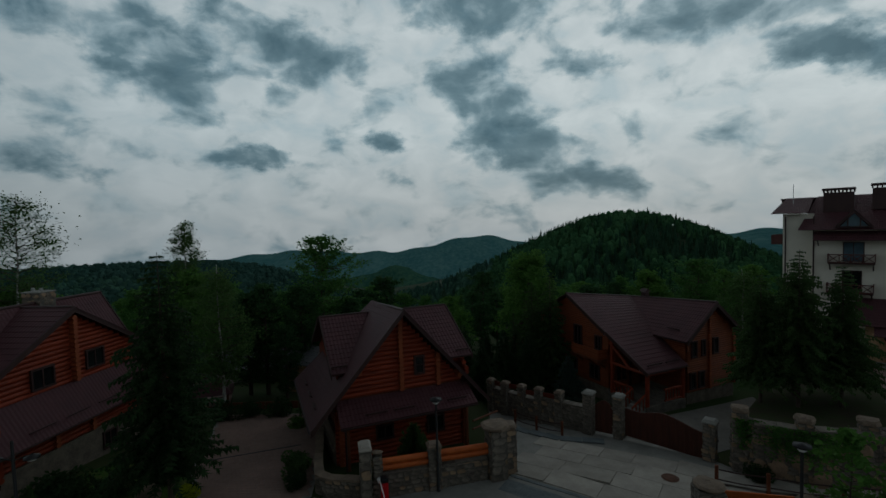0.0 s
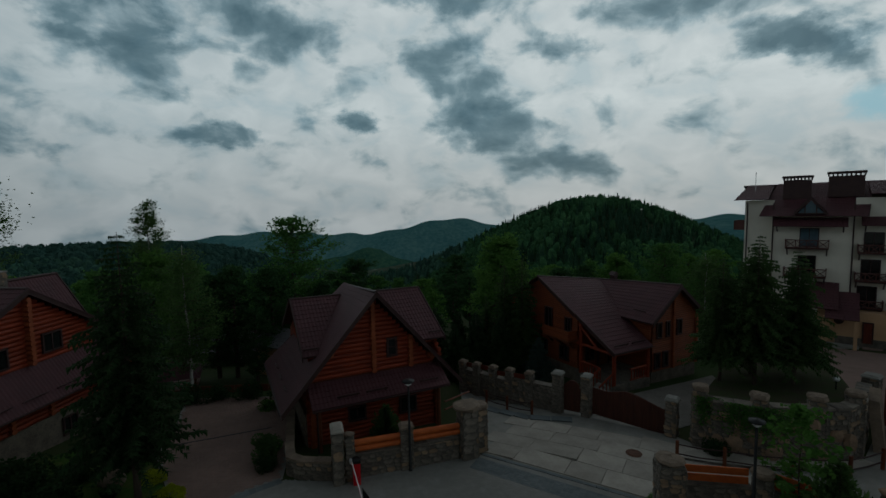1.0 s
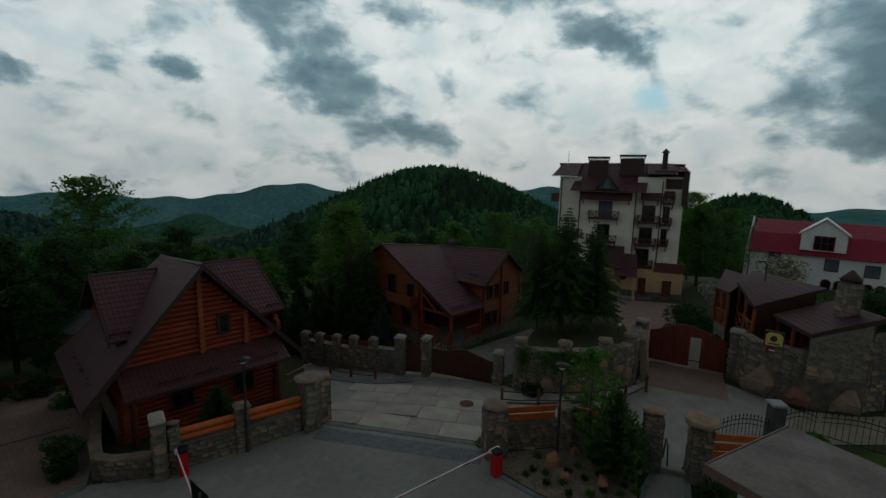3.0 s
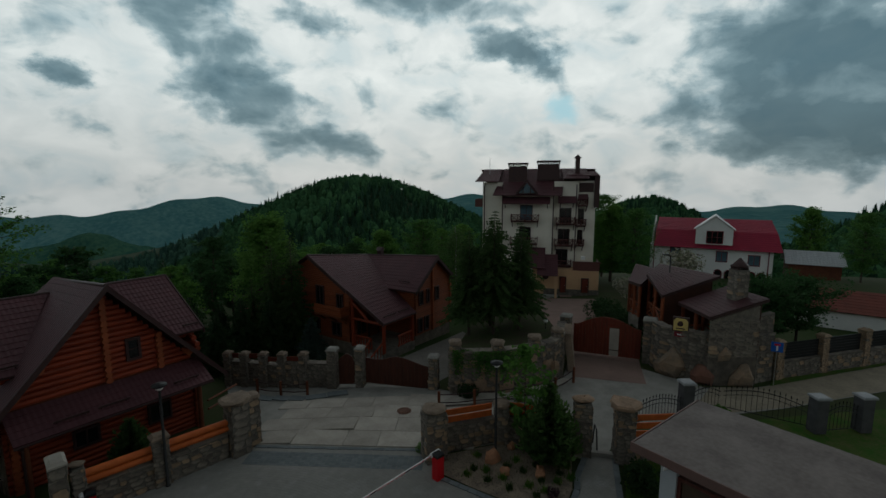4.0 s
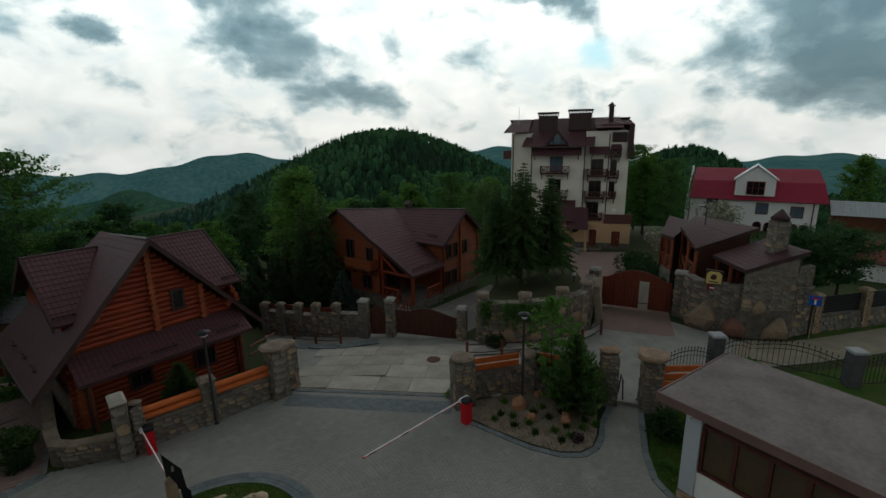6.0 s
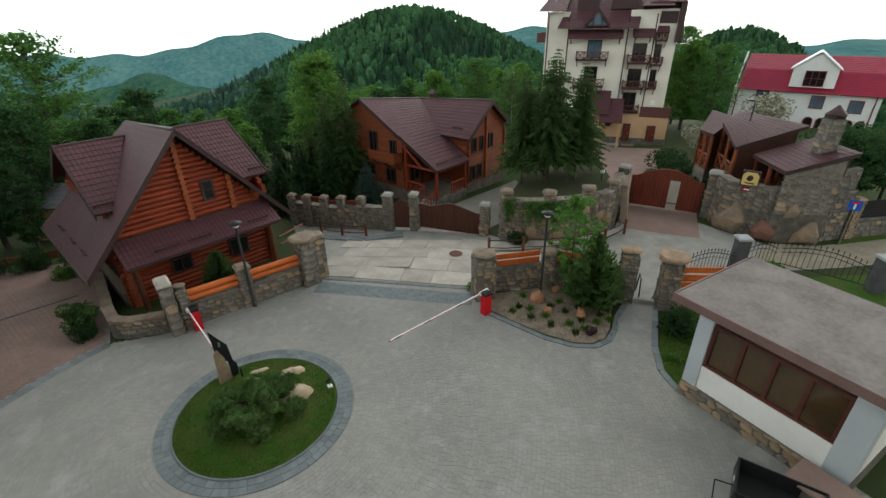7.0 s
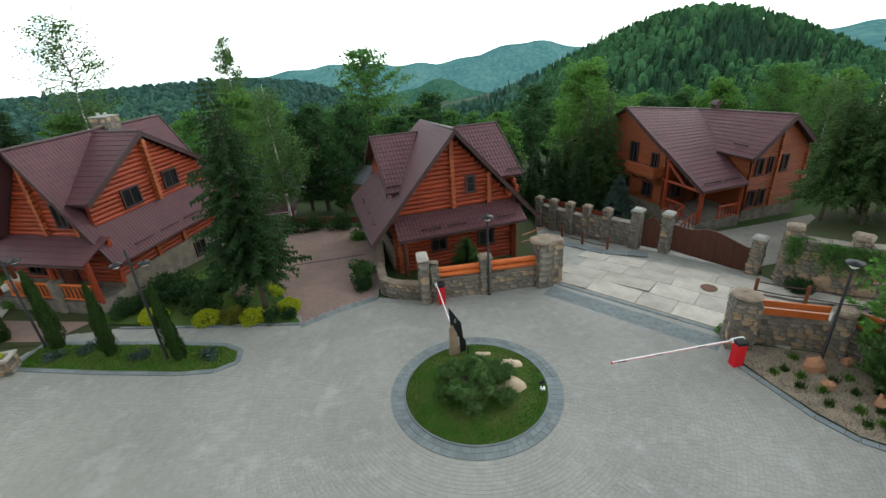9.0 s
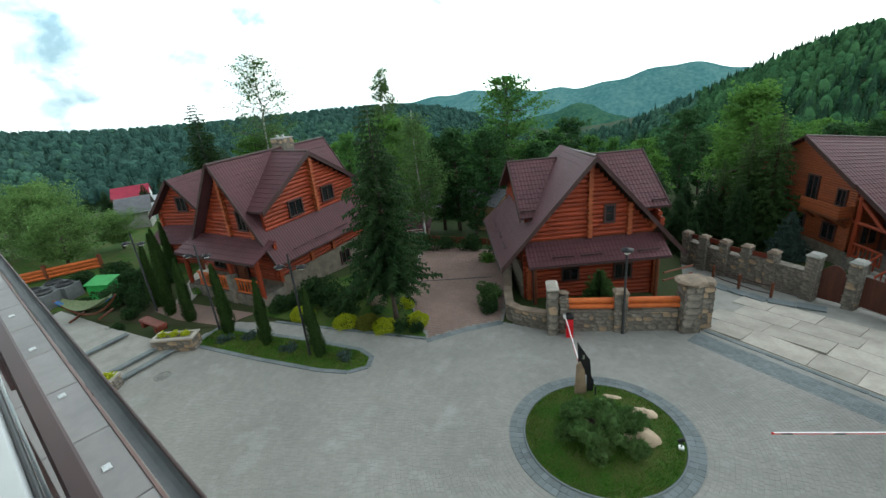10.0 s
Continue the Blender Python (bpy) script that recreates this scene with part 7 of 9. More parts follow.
pavilion([at_bearing(59.2, 31.0, 4.0), at_bearing(62.4, 28.2, 4.0), at_bearing(67.6, 30.0, 5.0), at_bearing(63.8, 33.0, 4.9)], PAVILION_ROOF, "timber pavilion with brown tile roof and chimney", front=STONE)
pavilion([at_bearing(55.8, 34.0, 5.05), at_bearing(57.5, 31.0, 4.3), at_bearing(63.1, 33.0, 5.5), at_bearing(57.1, 37.0, 5.35)], PAVILION_ROOF, "timber pavilion with brown tile roof", floor=2.2)
pavilion([at_bearing(53.9, 35.0, 4.3), at_bearing(55.2, 33.6, 4.35), at_bearing(57.0, 36.5, 5.0), at_bearing(54.6, 38.5, 5.0)], PAVILION_ROOF, "small timber pavilion with brown tile roof", floor=2.0)
t = thing("chimney", "square stone chimney with a brown pointed hood", "chimney", pose(27.75, 13.1, 0, 0, 0, -25))
s = Shape()
s.box(-0.36, 0.36, -0.36, 0.36, 3.8, 6.35)
shaft = part("shaft", s, MORTAR, t)
for a, b in (((-0.36, -0.36), (0.36, -0.36)), ((-0.36, 0.36), (-0.36, -0.36)), ((0.36, -0.36), (0.36, 0.36))):
    lay_stones(shaft, a, b, 3.8, 6.3, random.Random(4), 0.36, 0.12, 0.02)
s = Shape()
s.lathe([(0.56, 6.5), (0.62, 6.55), (0.3, 6.8), (0.06, 7.0)], 4)
for x in (-0.28, 0.28):
    s.box(x - 0.05, x + 0.05, -0.28, 0.28, 6.3, 6.6)
part("hood", s, BROWN, t)


def inn_sign():
    t = thing("hanging_sign", "yellow framed board with a brown emblem over a red plate", "sign", pose(25.15, 14.75, 2.72, 0, 0, -62) @ Matrix.Diagonal((0.78, 1, 1, 1)))
    s = Shape()
    s.bevbox(-0.55, 0.55, -0.16, 0.02, 0.0, 0.85, 0.02)
    part("frame", s, BROWN, t)
    s = Shape()
    s.prism([(-0.48, -0.17, 0.07), (0.48, -0.17, 0.07), (0.48, -0.17, 0.62), (0.3, -0.17, 0.78), (-0.3, -0.17, 0.78), (-0.48, -0.17, 0.62)], (0, 0.01, 0))
    part("board", s, SIGN_YELLOW, t, "cream-yellow board")
    s = Shape()
    s.blob((-0.02, -0.185, 0.47), 0.2, random.Random(2), 9, 5, 0.25, (1, 0.06, 0.75))
    part("emblem", s, BROWN, t, "brown emblem")
    s = Shape()
    s.box(-0.3, 0.3, -0.19, -0.175, 0.16, 0.22)
    part("bar", s, BROWN, t)
    s = Shape()
    s.bevbox(-0.4, 0.4, -0.14, 0.0, -0.32, -0.04, 0.02)
    p = part("lower_plate", s, RED_FRAME, t, "dark red plate")
    s = Shape()
    s.box(-0.22, 0.22, -0.155, -0.14, -0.21, -0.15)
    part("bar", s, WHITE_PAINT, p)
    return t


SIGN_YELLOW = mat("sign_yellow", (0.62, 0.46, 0.16), (0.54, 0.40, 0.14), 2, 0.5)
inn_sign()
t = thing("road_sign", "small blue no-through-road sign with a red bar", "sign", pose(28.45, 11.15, 1.95, 0, 0, -60) @ Matrix.Diagonal((0.8, 0.8, 0.8, 1)))
s = Shape()
s.bevbox(-0.35, 0.35, -0.03, 0.0, 0.0, 0.7, 0.01)
part("plate", s, mat("sign_blue", (0.01, 0.10, 0.42), (0.01, 0.08, 0.36), 2, 0.4), t)
s = Shape()
s.box(-0.05, 0.05, -0.045, -0.03, 0.1, 0.45)
part("white_bar", s, WHITE_PAINT, t)
s = Shape()
s.box(-0.18, 0.18, -0.047, -0.03, 0.45, 0.58)
part("red_bar", s, RED, t)
s = Shape()
s.tube((0, 0.03, -2.4), (0, 0.03, 0.6), 0.03, n=6)
part("post", s, STEEL, t)


# ---- wrought-iron fence beside the gatehouse ----
def iron_fence(p, q, h, label, arch=0.35, n=16):
    t = thing("iron_fence", label, "fence", group="iron fences")
    p, q = Vector(p), Vector(q)
    s = Shape()
    s.tube((*p, 0.15), (*q, 0.15), 0.02, n=6)
    m = 14
    pts = [(*(p + (q - p) * i / m), h + arch * math.sin(math.pi * i / m)) for i in range(m + 1)]
    s.path(pts, 0.022, 6)
    pts2 = [(x, y, z - 0.22) for x, y, z in pts]
    s.path(pts2, 0.015, 6)
    part("rail", s, BLACK, t)
    for i in range(n):
        f = (i + 0.5) / n
        c = p + (q - p) * f
        z = h + arch * math.sin(math.pi * f)
        s = Shape()
        s.tube((*c, 0.1), (*c, z + 0.12), 0.011, n=5)
        s.lathe([(0.0, 0.2), (0.03, 0.1), (0.0, 0.02)], 5, (c.x, c.y, z + 0.06))
        part("bar", s, BLACK, t)
    return t


iron_fence((17.9, 12.6), (20.8, 11.9), 0.75, "black wrought-iron fence with an arched top")
iron_fence((23.2, 11.2), (24.6, 8.1), 0.95, "black wrought-iron fence with an arched top", 0.35, 16)
iron_fence((24.7, 7.6), (26.3, 6.9), 0.95, "black wrought-iron fence with an arched top", 0.3, 9)
iron_fence((21.4, 11.9), (23.1, 11.3), 0.9, "black wrought-iron fence with an arched top", 0.3, 9)
DARK_STONE = mat("dark_granite", (0.09, 0.09, 0.095), (0.055, 0.055, 0.06), 3, 0.6, bump=0.3)
for x, y in ((21.1, 11.9), (24.65, 7.85), (26.5, 6.8)):
    s = Shape()
    s.bevbox(-0.26, 0.26, -0.26, 0.26, 0, 1.6, 0.02)
    p = whole("fence_pier", s, DARK_STONE, "dark stone pier with flat cap in the iron fence", "pier", pose(x, y, 0, 0, 0, -30), group="fence piers")
    s = Shape()
    s.bevbox(-0.32, 0.32, -0.32, 0.32, 1.6, 1.72, 0.04)
    part("cap", s, STEEL_GREY := mat("grey_cap", (0.3, 0.31, 0.32), (0.24, 0.25, 0.26), 3, 0.5), p)
s = Shape()
s.path([(14.75, 11.9, 0), (14.9, 12.1, 0.95), (15.2, 12.45, 0.95), (15.3, 12.6, 0.0)], 0.03, 8)
whole("handrail", s, BLACK, "black metal handrail at the passage", "handrail")
s = Shape()
s.box(-0.55, 0.55, -0.12, 0.12, 0, 0.16)
whole("step", s, CONCRETE, "concrete step in the passage between pillars", "step", pose(14.85, 11.75, 0, 0, 0, -45))


# ---- terrace with steps, planter, bench, hammock ----
for i, (x0, h) in enumerate(((-21.2, 0.16), (-21.9, 0.32), (-24.6, 0.48))):
    s = Shape()
    s.prism([(x0, 9.2, -0.05), (x0 + 0.5, 12.75, -0.05), (-31, 13.6, -0.05), (-31, 6.0, -0.05)], (0, 0, 0.05 + h))
    whole("terrace", s, CONCRETE, "wide grey terrace step", "step", kind="structure")
    kerb([(x0 + 0.06, 9.2), (x0 + 0.56, 12.75)], 0.3, "dark nosing of the terrace step", z=h + 0.006, block=0.6)


def planter(x, y, w, d, h, ang, seed, label):
    t = thing("planter", label, "planter", pose(x, y, 0, 0, 0, ang), group="stone planters")
    s = Shape()
    s.box(-w / 2, w / 2, -d / 2, d / 2, 0, h - 0.08)
    b = part("body", s, MORTAR, t)
    rng = random.Random(seed)
    for a, q in (((-w / 2, -d / 2), (w / 2, -d / 2)), ((w / 2, -d / 2), (w / 2, d / 2)), ((-w / 2, d / 2), (-w / 2, -d / 2))):
        lay_stones(b, a, q, 0, h - 0.08, rng, 0.35, 0.45, 0.035)
    s = Shape()
    for x0, x1, y0, y1 in ((-w / 2 - 0.04, w / 2 + 0.04, -d / 2 - 0.04, -d / 2 + 0.14), (-w / 2 - 0.04, w / 2 + 0.04, d / 2 - 0.14, d / 2 + 0.04), (-w / 2 - 0.04, -w / 2 + 0.14, -d / 2 + 0.14, d / 2 - 0.14), (w / 2 - 0.14, w / 2 + 0.04, -d / 2 + 0.14, d / 2 - 0.14)):
        s.box(x0, x1, y0, y1, h - 0.08, h)
    part("coping", s, SLAB, t)
    s = Shape()
    s.box(-w / 2 + 0.1, w / 2 - 0.1, -d / 2 + 0.1, d / 2 - 0.1, h - 0.14, h - 0.05)
    part("pebbles", s, PEBBLE, t)
    for i in range(3):
        s = Shape()
        rr = random.Random(seed + i)
        for _ in range(160):
            leaf_card(s, Vector((-w * 0.3 + i * w * 0.28 + rr.gauss(0, 0.09), rr.gauss(0, 0.09), h + abs(rr.gauss(0.05, 0.06)))), 0.07, rr)
        part("plant", s, YELLOW_LEAF, t, "small yellow-green plant")
    return t


def leaf_card(s, p, size, rng, up=0.3):
    """One leaf: a bent pair of triangles, turned at random."""
    a = Vector((rng.uniform(-1, 1), rng.uniform(-1, 1), rng.uniform(-0.6, 1) * up)).normalized()
    b = a.orthogonal().normalized()
    b.rotate(Matrix.Rotation(rng.uniform(0, 6.28), 3, a))
    a, b = a * size, b * size * 0.55
    k = len(s.v)
    s.v += [tuple(p - a), tuple(p - b), tuple(p + a), tuple(p + b)]
    s.f.append((k, k + 1, k + 2, k + 3))
    s.s.append(False)
    s.uv += [(0.0, 0.0)] * 4


planter(-20.75, 12.95, 2.0, 0.75, 0.72, 22, 3, "long stone planter box with pebbles and small plants")
planter(-21.0, 9.6, 0.9, 0.7, 0.62, 20, 5, "small stone planter box with plants")


def bench():
    t = thing("bench", "red-brown half-log bench on the terrace", "bench", pose(-23.3, 13.7, 0.3, 0, 0, -10))
    s = Shape()
    s.bevbox(-0.95, 0.95, -0.25, 0.25, 0.32, 0.46, 0.05)
    part("seat", s, GATE_WOOD, t)
    for x in (-0.65, 0.65):
        s = Shape()
        s.tube((x, -0.28, 0.16), (x, 0.28, 0.16), 0.16)
        part("leg", s, GATE_WOOD, t)
    return t


bench()


def hammock():
    t = thing("hammock", "woven hammock with blue ends on a curved wooden stand", "hammock", pose(-28.2, 13.6, 0.48, 0, 0, 25))
    s = Shape()
    pts = [(-1.7 + 3.4 * i / 12, 0, 0.12 + 1.05 * ((i - 6) / 6) ** 2) for i in range(13)]
    s.path(pts, 0.06, 8)
    part("stand", s, LOG_DARK, t)
    for x in (-0.8, 0.8):
        s = Shape()
        s.tube((x, -0.6, 0.05), (x, 0.6, 0.05), 0.06)
        part("foot", s, LOG_DARK, t)
    s = Shape()
    n, m = 16, 8
    for i in range(n):
        for j in range(m):
            def at(a, b):
                u, v = a / n * 2 - 1, b / m * 2 - 1
                w = 0.62 * math.cos(u * 1.25)
                return (u * 1.4, v * w, 0.5 + 0.5 * u * u + 0.2 * v * v)
            s.face([at(i, j), at(i + 1, j), at(i + 1, j + 1), at(i, j + 1)], True)
    part("cloth", s, NET, t, "pale woven net")
    for sg in (-1, 1):
        s = Shape()
        for k in range(6):
            s.tube((sg * 1.4, -0.2 + 0.08 * k, 1.0), (sg * 1.7, 0, 1.15), 0.012, n=4)
        s.prism([(sg * 1.25, -0.3, 0.9), (sg * 1.25, 0.3, 0.9), (sg * 1.55, 0.1, 1.08), (sg * 1.55, -0.1, 1.08)], (0, 0, 0.03))
        part("end", s, BLUE_CLOTH, t, "blue fringed end")
    return t


NET = mat("net_cloth", (0.16, 0.19, 0.10), (0.09, 0.12, 0.06), 9, 0.9, fine=1.0)
hammock()
t = thing("green_cabinet", "bright green metal cabinet with a sloping lid", "cabinet", pose(-31.3, 16.4, 0, 0, 0, 15) @ Matrix.Diagonal((0.9, 0.9, 0.9, 1)))
s = Shape()
s.bevbox(-0.85, 0.85, -0.55, 0.55, 0, 1.1, 0.02)
part("body", s, GREEN_PLASTIC, t)
s = Shape()
s.prism([(-0.95, -0.65, 1.1), (0.95, -0.65, 1.1), (0.95, -0.65, 1.16), (-0.95, -0.65, 1.16)], (0, 1.3, 0.25))
part("lid", s, GREEN_PLASTIC, t)
COOLER_GREY = mat("cooler_grey", (0.15, 0.155, 0.16), (0.10, 0.105, 0.11), 2, 0.5)
for i in range(2):
    for j in range(2):
        t = thing("cooling_unit", "rooftop cooling unit with a round black fan", "cooler", pose(-33.9 - 1.15 * i, 14.4 + 1.25 * j, 0.0, 0, 0, 15), group="cooling units")
        s = Shape()
        s.bevbox(-0.55, 0.55, -0.6, 0.6, 0, 0.95, 0.02)
        part("housing", s, COOLER_GREY, t)
        s = Shape()
        s.lathe([(0.52, 0.95), (0.52, 1.06), (0.47, 1.06), (0.45, 0.97), (0.0, 0.97)], 20)
        part("fan", s, BLACK, t)
FENCE_LINE = ((-41.6, 14.6), (-39.4, 17.4), (-37.3, 20.0))
for a, b in zip(FENCE_LINE, FENCE_LINE[1:]):
    t = thing("log_fence", "orange log fence round the orchard", "fence", group="orchard fence")
    a, b = Vector(a), Vector(b)
    for i in range(3):
        s = Shape()
        s.tube((*a, 0.2 + i * 0.26), (*b, 0.2 + i * 0.26), 0.13, n=8)
        part("log", s, ORANGE_WOOD, t)
    s = Shape()
    s.tube((*b, 0), (*b, 1.1), 0.16, n=8)
    part("post", s, LOG_DARK, t)

# fence at the end of the driveway
t = thing("driveway_fence", "low dark red plank fence at the driveway's end", "fence")
for i in range(9):
    x = -15.4 + 0.75 * i
    z = near_z(x, 30.7)
    s = Shape()
    s.box(x, x + 0.7, 30.7, 30.74, z + 0.25, z + 0.75)
    part("board", s, LOG_DARK, t)
s = Shape()
s.box(-9.15, -8.85, 30.6, 30.85, near_z(0, 30.7) - 0.2, near_z(0, 30.7) + 1.1)
part("post", s, GATE_WOOD, t)
s = Shape()
a, b = (-12.9, 22.4), (-8.1, 24.5)
s.prism([(*a, near_z(*a) + 0.004), (*b, near_z(*b) + 0.004), (b[0], b[1] + 0.1, near_z(*b) + 0.004), (a[0], a[1] + 0.1, near_z(*a) + 0.004)], (0, 0, 0.012))
whole("drain_channel", s, BLACK, "black slot drain across the driveway", "drain")


def gazebo(x, y, w, floor, eave, apex, wood, label, turn=0.0):
    """A small square timber shelter with a pointed roof."""
    t = thing("gazebo", label, "gazebo", pose(x, y, near_z(x, y), 0, 0, turn))
    for sx in (-1, 1):
        for sy in (-1, 1):
            s = Shape()
            s.box(sx * w - 0.06, sx * w + 0.06, sy * w - 0.06, sy * w + 0.06, -0.3, eave)
            part("post", s, wood, t)
    s = Shape()
    s.bevbox(-w - 0.1, w + 0.1, -w - 0.1, w + 0.1, floor - 0.1, floor, 0.01)
    part("floor", s, wood, t)
    for a, b in (((-w, -w), (w, -w)), ((w, -w), (w, w)), ((-w, w), (-w, -w))):
        s = Shape()
        for z in (0.3, 0.55, 0.8):
            s.tube((*a, floor + z), (*b, floor + z), 0.05, n=6)
        part("rail", s, wood, t)
    s = Shape()
    e = w + 0.35
    for a, b in (((-e, -e), (e, -e)), ((e, -e), (e, e)), ((e, e), (-e, e)), ((-e, e), (-e, -e))):
        s.face([(*a, eave), (*b, eave), (0, 0, apex)])
    s.face([(-e, -e, eave), (-e, e, eave), (e, e, eave), (e, -e, eave)])
    part("roof", s, ROOF if wood is LOG_DARK else ROOF_RED, t)
    return t


gazebo(6.2, 40.6, 0.6, 0.9, 2.5, 3.5, ORANGE_WOOD, "small orange timber shelter among the spruces")
gazebo(-17.5, 33.7, 1.1, 0.1, 0.9, 2.3, LOG_DARK, "dark timber hut with a pointed brown roof", 20)
t = thing("globe_lamp", "white globe garden lamp on a short post", "lamp", pose(20.9, 21.3, 1.5))
s = Shape()
s.tube((0, 0, 0), (0, 0, 0.7), 0.03, n=8)
part("post", s, BLACK, t)
s = Shape()
s.lathe([(0.0, 0.68), (0.1, 0.71), (0.15, 0.82), (0.1, 0.93), (0.0, 0.97)], 14)
part("globe", s, WHITE_PAINT, t)


# ---- balcony from which the yard is seen ----
def balcony():
    """Outer edge of the balcony: tiled ledge, gutter, rail posts, handrail."""
    d = Vector((-0.945, 0.327))
    n = Vector((-d.y, d.x)) * -1
    ang = math.degrees(math.atan2(d.y, d.x))
    # local: x along the edge to the west, y inwards (away from the yard)
    m = pose(-2.1, 0.95, 10.0, 0, 0, ang)
    b = thing("balcony_edge", "tiled balcony ledge with brown gutter and rail", "balcony", m, kind="structure")
    for i in range(24):
        s = Shape()
        x = -6.0 + i * 0.62
        s.bevbox(x, x + 0.612, 0.105, 0.6, -0.03, 0.0, 0.004)
        part("tile", s, LEDGE_TILE, b)
    s = Shape()
    s.box(-6, 9, 0.1, 12, -0.3, -0.03)
    part("slab_edge", s, CONCRETE, b)
    s = Shape()
    s.box(-6, 9, 0.090, 0.104, -0.05, 0.004)
    part("drip_edge", s, FASCIA, b)
    s, lining = Shape(), Shape()
    for a0, a1 in zip(range(6), range(1, 7)):
        p0, p1 = math.pi * a0 / 6, math.pi * a1 / 6
        c0, c1 = (0.042 - 0.042 * math.cos(p0), -0.01 - 0.05 * math.sin(p0)), (0.042 - 0.042 * math.cos(p1), -0.01 - 0.05 * math.sin(p1))
        s.face([(-6, *c0), (9, *c0), (9, *c1), (-6, *c1)])
        lining.face([(-6, c1[0], c1[1] + 0.004), (9, c1[0], c1[1] + 0.004), (9, c0[0], c0[1] + 0.004), (-6, c0[0], c0[1] + 0.004)])
    s.tube((-6, 0.0, -0.004), (9, 0.0, -0.004), 0.009, n=6)
    part("lining", lining, COOLER_GREY, part("gutter", s, BROWN, b), "dull grey metal lining")
    for i in range(12):
        x = -3.76 + 0.85 * i
        s = Shape()
        s.bevbox(x - 0.024, x + 0.024, 0.183, 0.219, 0.0, 0.006, 0.002)
        s.tube((x - 0.014, 0.194, 0.006), (x - 0.014, 0.194, 0.010), 0.004, n=6)
        s.tube((x + 0.014, 0.208, 0.006), (x + 0.014, 0.208, 0.010), 0.004, n=6)
        part("foot_plate", s, STEEL, b)
    for i in range(6):
        x = -4.6 + 2.1 * i
        s = Shape()
        s.box(x - 0.02, x + 0.02, 0.302, 0.328, 0.0, 1.03)
        part("post", s, BROWN, b)
    s = Shape()
    s.bevbox(-6, 9, 0.300, 0.330, 1.03, 1.05, 0.004)
    part("outer_rail", s, BROWN, b, "dark brown flat metal rail")
    for i in range(6):
        x = -5.6 + 2.1 * i
        s = Shape()
        s.box(x, x + 2.05, 0.340, 0.345, 0.08, 1.07)
        part("glass_panel", s, CLEAR, b, "clear glass balustrade panel")
    s = Shape()
    s.bevbox(-6, 9, 0.347, 0.353, 1.05, 1.075, 0.002)
    part("seal", s, BLACK, b)
    s = Shape()
    s.bevbox(-6, 9, 0.354, 0.50, 1.04, 1.075, 0.006)
    part("handrail", s, PALE_CAP, b, "pale satin metal handrail cap")
    return b


LEDGE_TILE = mat("ledge_tile", (0.25, 0.228, 0.225), (0.18, 0.165, 0.165), 1.5, 0.5, per=0.12)
PALE_CAP = mat("pale_cap", (0.42, 0.43, 0.43), (0.36, 0.37, 0.37), 2, 0.35, spec=0.5)


def clear_glass():
    m = bpy.data.materials.new("clear_glass")
    m.use_nodes = True
    p = m.node_tree.nodes["Principled BSDF"]
    p.inputs["Base Color"].default_value = (0.80, 0.90, 0.88, 1)
    p.inputs["Roughness"].default_value, p.inputs["Transmission Weight"].default_value, p.inputs["IOR"].default_value = 0.02, 1.0, 1.45
    return m


CLEAR = clear_glass()


